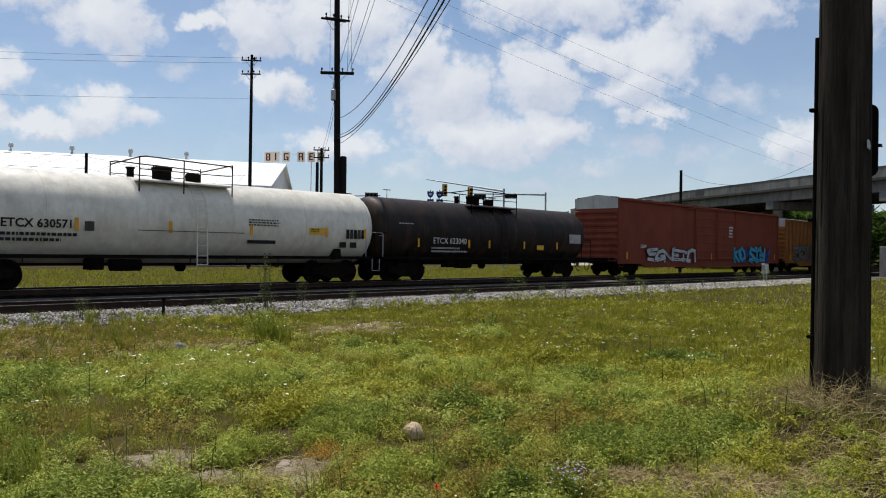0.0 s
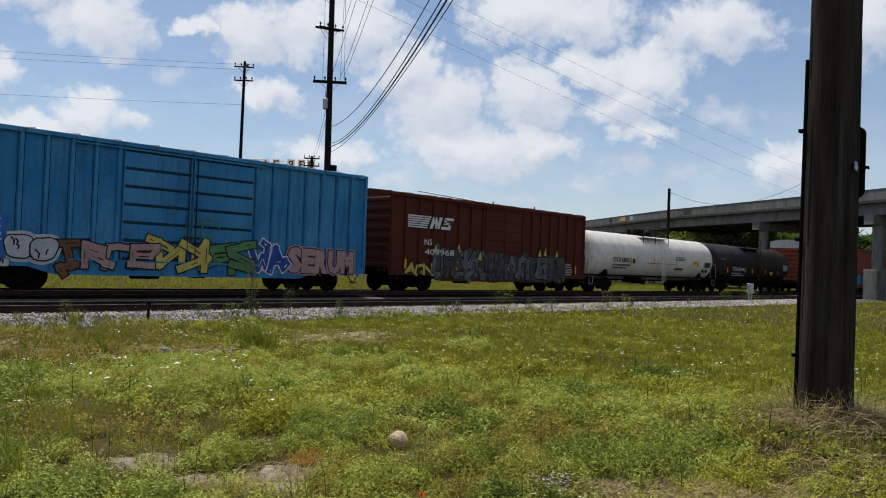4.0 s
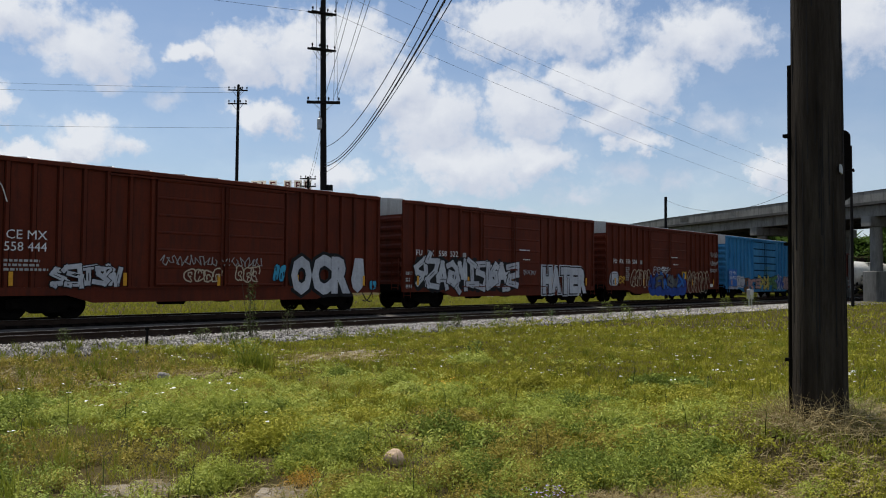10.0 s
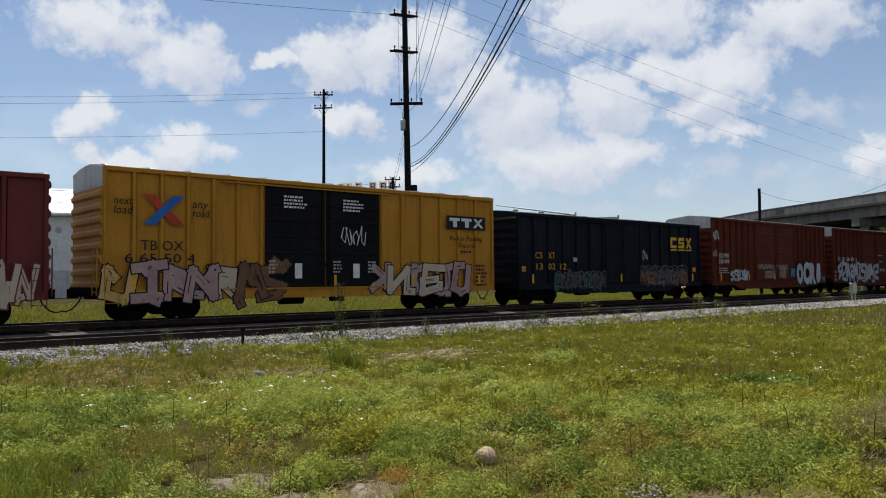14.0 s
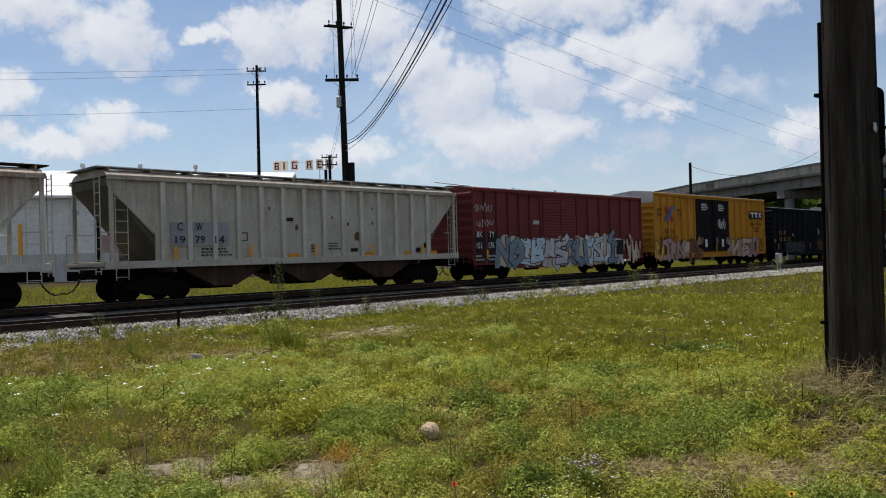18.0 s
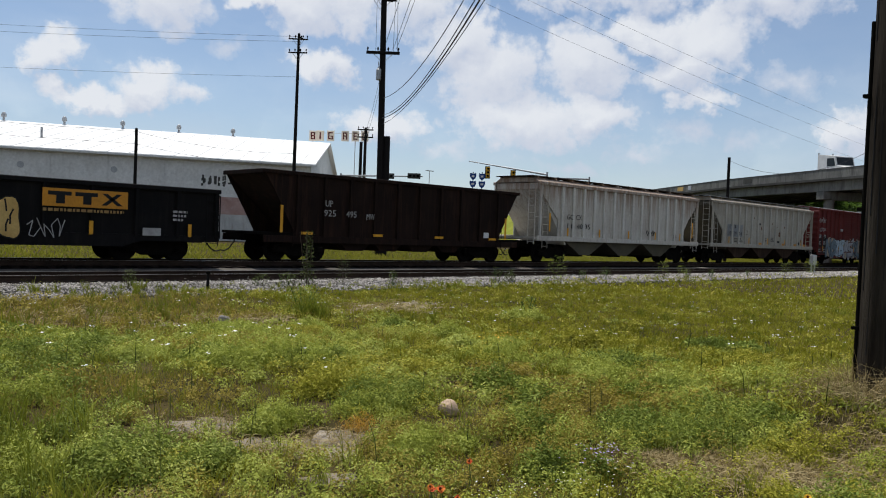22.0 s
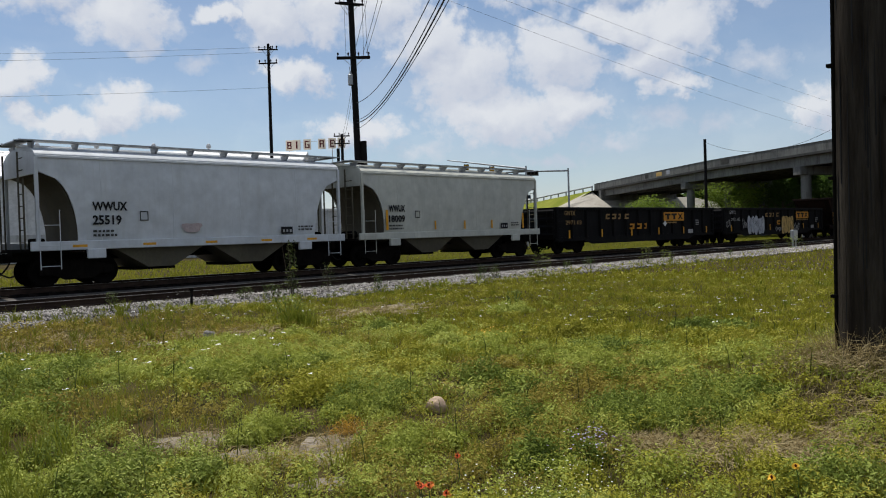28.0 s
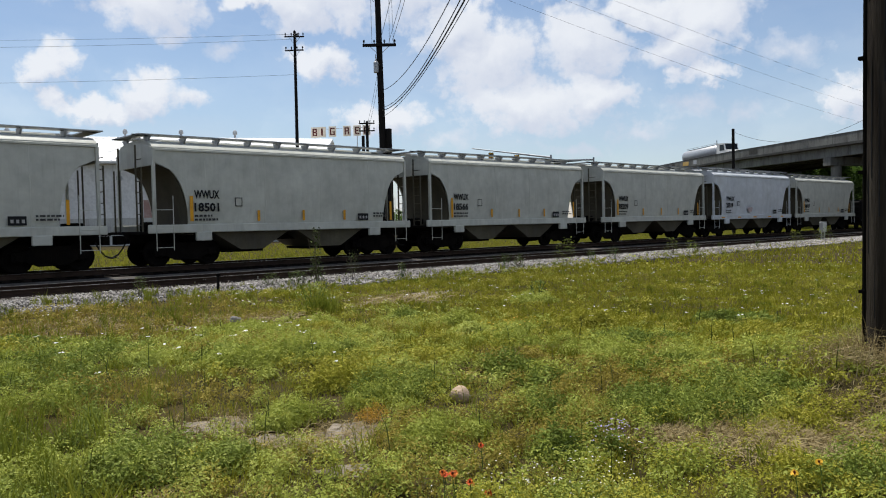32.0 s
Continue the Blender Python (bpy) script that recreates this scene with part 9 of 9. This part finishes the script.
def build_flowers():
    rnd = random.Random(12)
    for cx, cy, n, spread in ((2.76, 2.67, 1, .03), (2.37, 2.56, 3, .06), (2.29, 2.39, 2, .07), (2.15, 2.28, 2, .08)):
        for i in range(n):
            flower("red_wildflower", cx + rnd.gauss(0, spread), cy + rnd.gauss(0, spread), rnd.uniform(.12, .22), M_PETALR, "red and orange wildflower on a thin stem", 9, rnd.uniform(.014, .02))
    for cx, cy in ((3.74, 1.46), (3.45, 1.45)):
        flower("yellow_wildflower", cx, cy, .16, M_PETALY, "orange-yellow wildflower near the pole", 9, .017)
    # a drift of violet flowers and the small white ones, too many to count
    def drift(name, x, y, z, size, m, label):
        co, f = leaves(x, y, z, size, tilt=.5, ratio=.9)
        tagged(part(name, quick_mesh(name, co, f, m), m), label, "wildflowers", kind="stuff")
    n = 70
    x, y = 3.42 + RNG.normal(0, .1, n), 2.38 + RNG.normal(0, .07, n)
    drift("violet_flowers", x, y, heights(x, y) + RNG.uniform(.17, .27, n), RNG.uniform(.009, .018, n), M_PETALV, "drift of small violet flowers in the grass")
    x, y = field_points(1250, 6.0, 28, 1.5)
    k = (patch(x, y, .25, 40) + .6 * np.clip((x - 6) / 14, -1, 1)) > -.02
    x, y = x[k], y[k]
    X, Y = np.repeat(x, 4), np.repeat(y, 4)
    drift("white_flowers", X + RNG.normal(0, .015, len(X)), Y + RNG.normal(0, .015, len(X)), np.repeat(heights(x, y) + RNG.uniform(.26, .42, len(x)), 4), RNG.uniform(.018, .032, len(X)), M_PETAL, "small white flowers dotted over the meadow")
    n = 260
    x, y = 2.9 + RNG.normal(0, .35, n), 2.3 + RNG.normal(0, .2, n)
    drift("white_flowers", x, y, heights(x, y) + RNG.uniform(.06, .16, n), RNG.uniform(.006, .013, n), M_PETAL, "tiny white flowers low in the grass")
    n = 60
    x, y = 6.94 + RNG.normal(0, .2, n), 6.3 + RNG.normal(0, .2, n)
    drift("yellow_flowers", x, y, heights(x, y) + RNG.uniform(.12, .25, n), RNG.uniform(.015, .03, n), M_PETALY, "yellow flowers in a small clump")


build_flowers()


def tall_weed(x, y, h, label, n=60, spread=.12, leaf=.06, dark=True, material=None):
    z = max(ground_z(x, y), 0)
    t = thing("tall_weed", label, "weed", at=(x, y, z))
    rnd = random.Random(int(x * 97 + y * 13))
    for i in range(4):
        dx, dy = rnd.gauss(0, spread), rnd.gauss(0, spread)
        part("stem", Acc().line([(dx * .2, dy * .2, -.05), (dx * .6, dy * .6, h * .5), (dx, dy, h * rnd.uniform(.75, 1))], .007, 5), M_BARK if dark else M_STEM, t)
    k = n * 4
    zz = RNG.uniform(.08, 1, k)
    an, r = RNG.uniform(0, 2 * np.pi, k), spread * (1.25 - zz * .6) * np.sqrt(RNG.uniform(0, 1, k)) * 1.3
    co, f = leaves(r * np.cos(an), r * np.sin(an), zz * h, RNG.uniform(.5, 1.3, k) * leaf)
    part("foliage", quick_mesh("foliage", co, f, material or M_WEEDD), material or M_WEEDD, t)


def build_tall_weeds():
    tall_weed(11.9, 18.0, 1.5, "tall dark green roadside weed at the ballast's edge", 95, .13, .08, True, M_STALK)
    tall_weed(13.4, 18.4, .85, "bushy green weed at the ballast's edge", 50, .16, .06, True, M_STALK)
    tall_weed(20.3, 16.1, 1.0, "tall weed with pale flower heads at the ballast's edge", 60, .3, .07)
    tall_weed(29.3, 17.6, .75, "grey-green tuft beside the ballast", 45, .25, .07)
    tall_weed(30.8, 17.6, .6, "small grey-green tuft beside the ballast", 40, .22, .07)
    tall_weed(44, 18.7, .7, "green tuft beside the ballast", 40, .3, .08)
    tall_weed(48.2, 18.9, .8, "green tuft near the equipment box", 50, .45, .09)
    tall_weed(11.85, 10.1, .42, "leafy green weed standing in the meadow", 50, .14, .06, False)
    tall_weed(8.1, 12.4, .5, "grassy green clump near the ballast", 70, .28, .07, False)
    for i in range(14):
        rnd = random.Random(i)
        tall_weed(rnd.uniform(2, 40), 17.6 + rnd.uniform(-.5, .7), rnd.uniform(.3, .55), "low weed growing in the ballast's edge", 45, rnd.uniform(.1, .22), .065, rnd.random() < .5, M_STALK)


build_tall_weeds()


def build_ballast_stones():
    """Loose stones on the shoulder towards the field: real pieces, too many to count."""
    n = 52000
    x = 1 + RNG.uniform(0, 1, n) ** 1.3 * 62
    y = 21.2 - RNG.uniform(0, 1, n) * (4.5 + .8 * np.clip((9 - x) / 5, 0, 1))
    z = np.interp(y, [16.0, 16.9, 17.5, 18.9, 20.4, 20.9, 21.2], [.0, 0.0, .0, .02, -.03, NEAR_Z - .215, NEAR_Z - .21])
    base = np.array([(1, 0, 0), (-1, 0, 0), (0, 1, 0), (0, -1, 0), (0, 0, .75), (0, 0, -.6)], float)
    tri = np.array([(0, 2, 4), (2, 1, 4), (1, 3, 4), (3, 0, 4), (2, 0, 5), (1, 2, 5), (3, 1, 5), (0, 3, 5)])
    s = RNG.uniform(.014, .042, n) * (1 + x / 50)
    co = base[None] * (1 + RNG.uniform(-.35, .35, (n, 6, 1)))
    an = RNG.uniform(0, 2 * np.pi, n)
    c, d = np.cos(an)[:, None], np.sin(an)[:, None]
    co = np.stack([co[:, :, 0] * c - co[:, :, 1] * d, co[:, :, 0] * d + co[:, :, 1] * c, co[:, :, 2]], 2)
    co = co * s[:, None, None] + np.stack([x, y, z + s * .3], 1)[:, None, :]
    f = (np.arange(n)[:, None, None] * 6 + tri[None]).reshape(-1, 3)
    tagged(part("ballast_stones", quick_mesh("ballast_stones", co.reshape(-1, 3), f, M_STONE), M_STONE), "loose grey crushed stones on the ballast's shoulder", "gravel", kind="stuff")


build_ballast_stones()


def tree(x, y, h, spread, seed, label, n=5200, leaf=.28, material=None):
    t = thing("tree", label, "tree", at=(x, y, 0))
    rnd = random.Random(seed)
    tr = part("trunk", Acc().tube((0, 0, -.2), (.1, 0, h * .35), .22, 10, .15).tube((.1, 0, h * .35), (.2, .1, h * .7), .15, 8, .06), M_BARK, t)
    tips = []
    for i in range(9):
        an, z = rnd.uniform(0, 6.28), h * rnd.uniform(.2, .6)
        e = (spread * rnd.uniform(.5, .95) * math.cos(an), spread * rnd.uniform(.5, .95) * math.sin(an), z + h * rnd.uniform(.1, .35))
        part("limb", Acc().tube((.1, 0, z), e, .07, 6, .025), M_BARK, t)
        tips.append(e)
    tips += [(rnd.gauss(0, spread * .4), rnd.gauss(0, spread * .4), h * rnd.uniform(.55, .95)) for i in range(8)]
    c = np.array(tips)[RNG.integers(0, len(tips), n)]
    g = np.clip(RNG.normal(0, 1, (n, 3)), -1.5, 1.5) * np.array([spread * .24, spread * .24, h * .1])
    p = c + g
    p[:, 2] = np.clip(p[:, 2], .2, None)
    co, f = leaves(p[:, 0], p[:, 1], p[:, 2], RNG.uniform(.6, 1.3, n) * leaf)
    part("crown", quick_mesh("crown", co, f, material or M_LEAF), M_LEAF, t)


def build_trees():
    tree(87.3, 52.0, 5.2, 3.4, 1, "bushy bright green tree before the overpass abutment", 7000, leaf=.3, material=M_LEAFSUN)
    tree(82.8, 56.0, 3.4, 2.6, 8, "low spreading green tree before the overpass abutment", 4200, leaf=.28, material=M_LEAFSUN)
    tree(87.4, 41.4, 6.0, 3.1, 2, "dense green tree beside the overpass columns", 6000, leaf=.26, material=M_LEAFSUN)
    tree(91, 37, 6.0, 3.6, 3, "green tree in the shade under the overpass", 3500)
    tree(100, 30, 7.0, 5.0, 4, "green tree beyond the overpass", 4200, leaf=.4)
    tree(108, 22, 7.5, 5.0, 5, "green tree beyond the overpass", 4200, leaf=.4)
    tree(99, 42, 6.5, 4.0, 6, "green tree behind the overpass columns", 3500, leaf=.4)
    tree(113, 10, 8, 5.0, 7, "green tree beyond the overpass", 4200, leaf=.4)
    # the woods beyond, one belt of foliage
    n = 60000
    k = RNG.uniform(0, 1, n)
    x = 135 + 60 * RNG.uniform(0, 1, n) ** 2 - 10 * k
    y = -80 + 155 * k
    top = 11.5 - 2.5 * k + 1.5 * np.sin(k * 31) + 1.0 * np.sin(k * 83 + 1)
    z = top * np.sqrt(RNG.uniform(0, 1, n))
    x, y = np.append(x, RNG.uniform(165, 185, 2600)), np.append(y, RNG.uniform(-80, 84, 2600))
    z = np.append(z, RNG.uniform(0, 8, 2600))
    co, f = leaves(x, y, z, np.append(RNG.uniform(.8, 2.0, n), RNG.uniform(4, 7, 2600)))
    tagged(part("distant_woods", quick_mesh("distant_woods", co, f, M_LEAF), M_LEAF), "belt of distant green woods beyond the overpass", "trees", kind="stuff")
    n = 26000
    k = RNG.uniform(0, 1, n)
    x, y = -160 + 330 * k, 165 + RNG.uniform(0, 1, n) * 30 + 14 * np.sin(k * 40)
    z = (3.5 + 1.5 * np.sin(k * 57)) * np.sqrt(RNG.uniform(0, 1, n))
    co, f = leaves(x, y, z, RNG.uniform(.6, 1.4, n))
    tagged(part("distant_woods", quick_mesh("distant_woods", co, f, M_LEAF), M_LEAF), "low distant tree line on the horizon", "trees", kind="stuff")


build_trees()


def motions():
    for c, (a, b) in zip(CARS, ENDS):
        walk(c, [(t, pose((a + b) / 2 + run(t), TRAIN_Y, TRAIN_Z)) for t in range(0, 33, 2)])
    # the wheels roll: one row for every 80 degrees of turn
    total, turns, t = run(32), [], 0.0
    n = int(total / WHEEL_R / radians(80)) + 1
    for i in range(n + 1):
        d = total * i / n
        for k in range(4):
            t -= (run(t) - d) / (8.684 + .018732 * t + .000559 * t * t)
        turns.append((min(32.0, max(0.0, t)), math.degrees(d / WHEEL_R)))
    for w, x in WHEELSETS:
        walk(w, [(t, pose(x, 0, WHEEL_R, 0, a, 0)) for t, a in turns])
    # what drives over the overpass, each in its lane
    u, w = bridge_axes()

    def road(s):
        return max(.05, bridge_top(s) - (.93 if s > -11.5 else 1.05 + .0001 * s * s))

    def drive(vehicle, where, times, lane, reach):
        rows = []
        for t in times:
            s = where(t)
            p, q = BR_B - u * (s - reach) + w * lane, BR_B - u * (s + reach) + w * lane
            za, zb = road(s - reach), road(s + reach)
            rows.append((t, pose((p.x + q.x) / 2, (p.y + q.y) / 2, (za + zb) / 2, 0, -math.degrees(math.atan2(zb - za, 2 * reach)), math.degrees(math.atan2(-u.y, -u.x)))))
        walk(vehicle, rows)
    drive(TRUCK, lambda t: 8.25 + 17.0 * (t - 32), [.5 * k for k in range(65)], 3.6, 4)
    drive(TRACTOR, lambda t: min(14.75 + 17.0 * (t - 21.15), 76 + .2 * (t - 24.8)), [.5 * k for k in range(65)], 7.0, 2)
    drive(CAR, lambda t: min(15.5 + 17.0 * (t - 1), 74 + .2 * (t - 4.5)), (0, .5, 1, 1.5, 2, 2.5, 3, 3.5, 4, 4.5, 5, 5.5, 6, 20, 32), 2.4, 2)


def build_grass_behind():
    """The meadow goes on round and behind the camera's spot."""
    n = 30000
    a = RNG.uniform(radians(88), radians(362), n)
    rr = 14 * np.sqrt(RNG.uniform(0, 1, n))
    x, y = rr * np.sin(a), rr * np.cos(a)
    co, f = blades(x, y, heights(x, y) - .01, RNG.uniform(.04, .14, n), RNG.uniform(.01, .02, n), RNG.uniform(.2, .9, n))
    tagged(part("meadow_grass", quick_mesh("meadow_grass", co, f, M_GRASS), M_GRASS), "green and yellowing grass of the wider meadow", "grass", kind="stuff")
    k = slice(0, 1500)
    tint = patch(x[k], y[k], .42, 31) + RNG.normal(0, .2, 1500)
    for m, pick in ((M_WEED, tint < .1), (M_WEEDY, tint >= .1)):
        q = int(pick.sum())
        domes("leafy_weeds", "low leafy weeds in cushions over the wider meadow", m, x[k][pick], y[k][pick], RNG.uniform(.12, .26, q), RNG.uniform(.06, .13, q), np.full(q, .045), np.full(q, 55))


build_grass_behind()


motions()
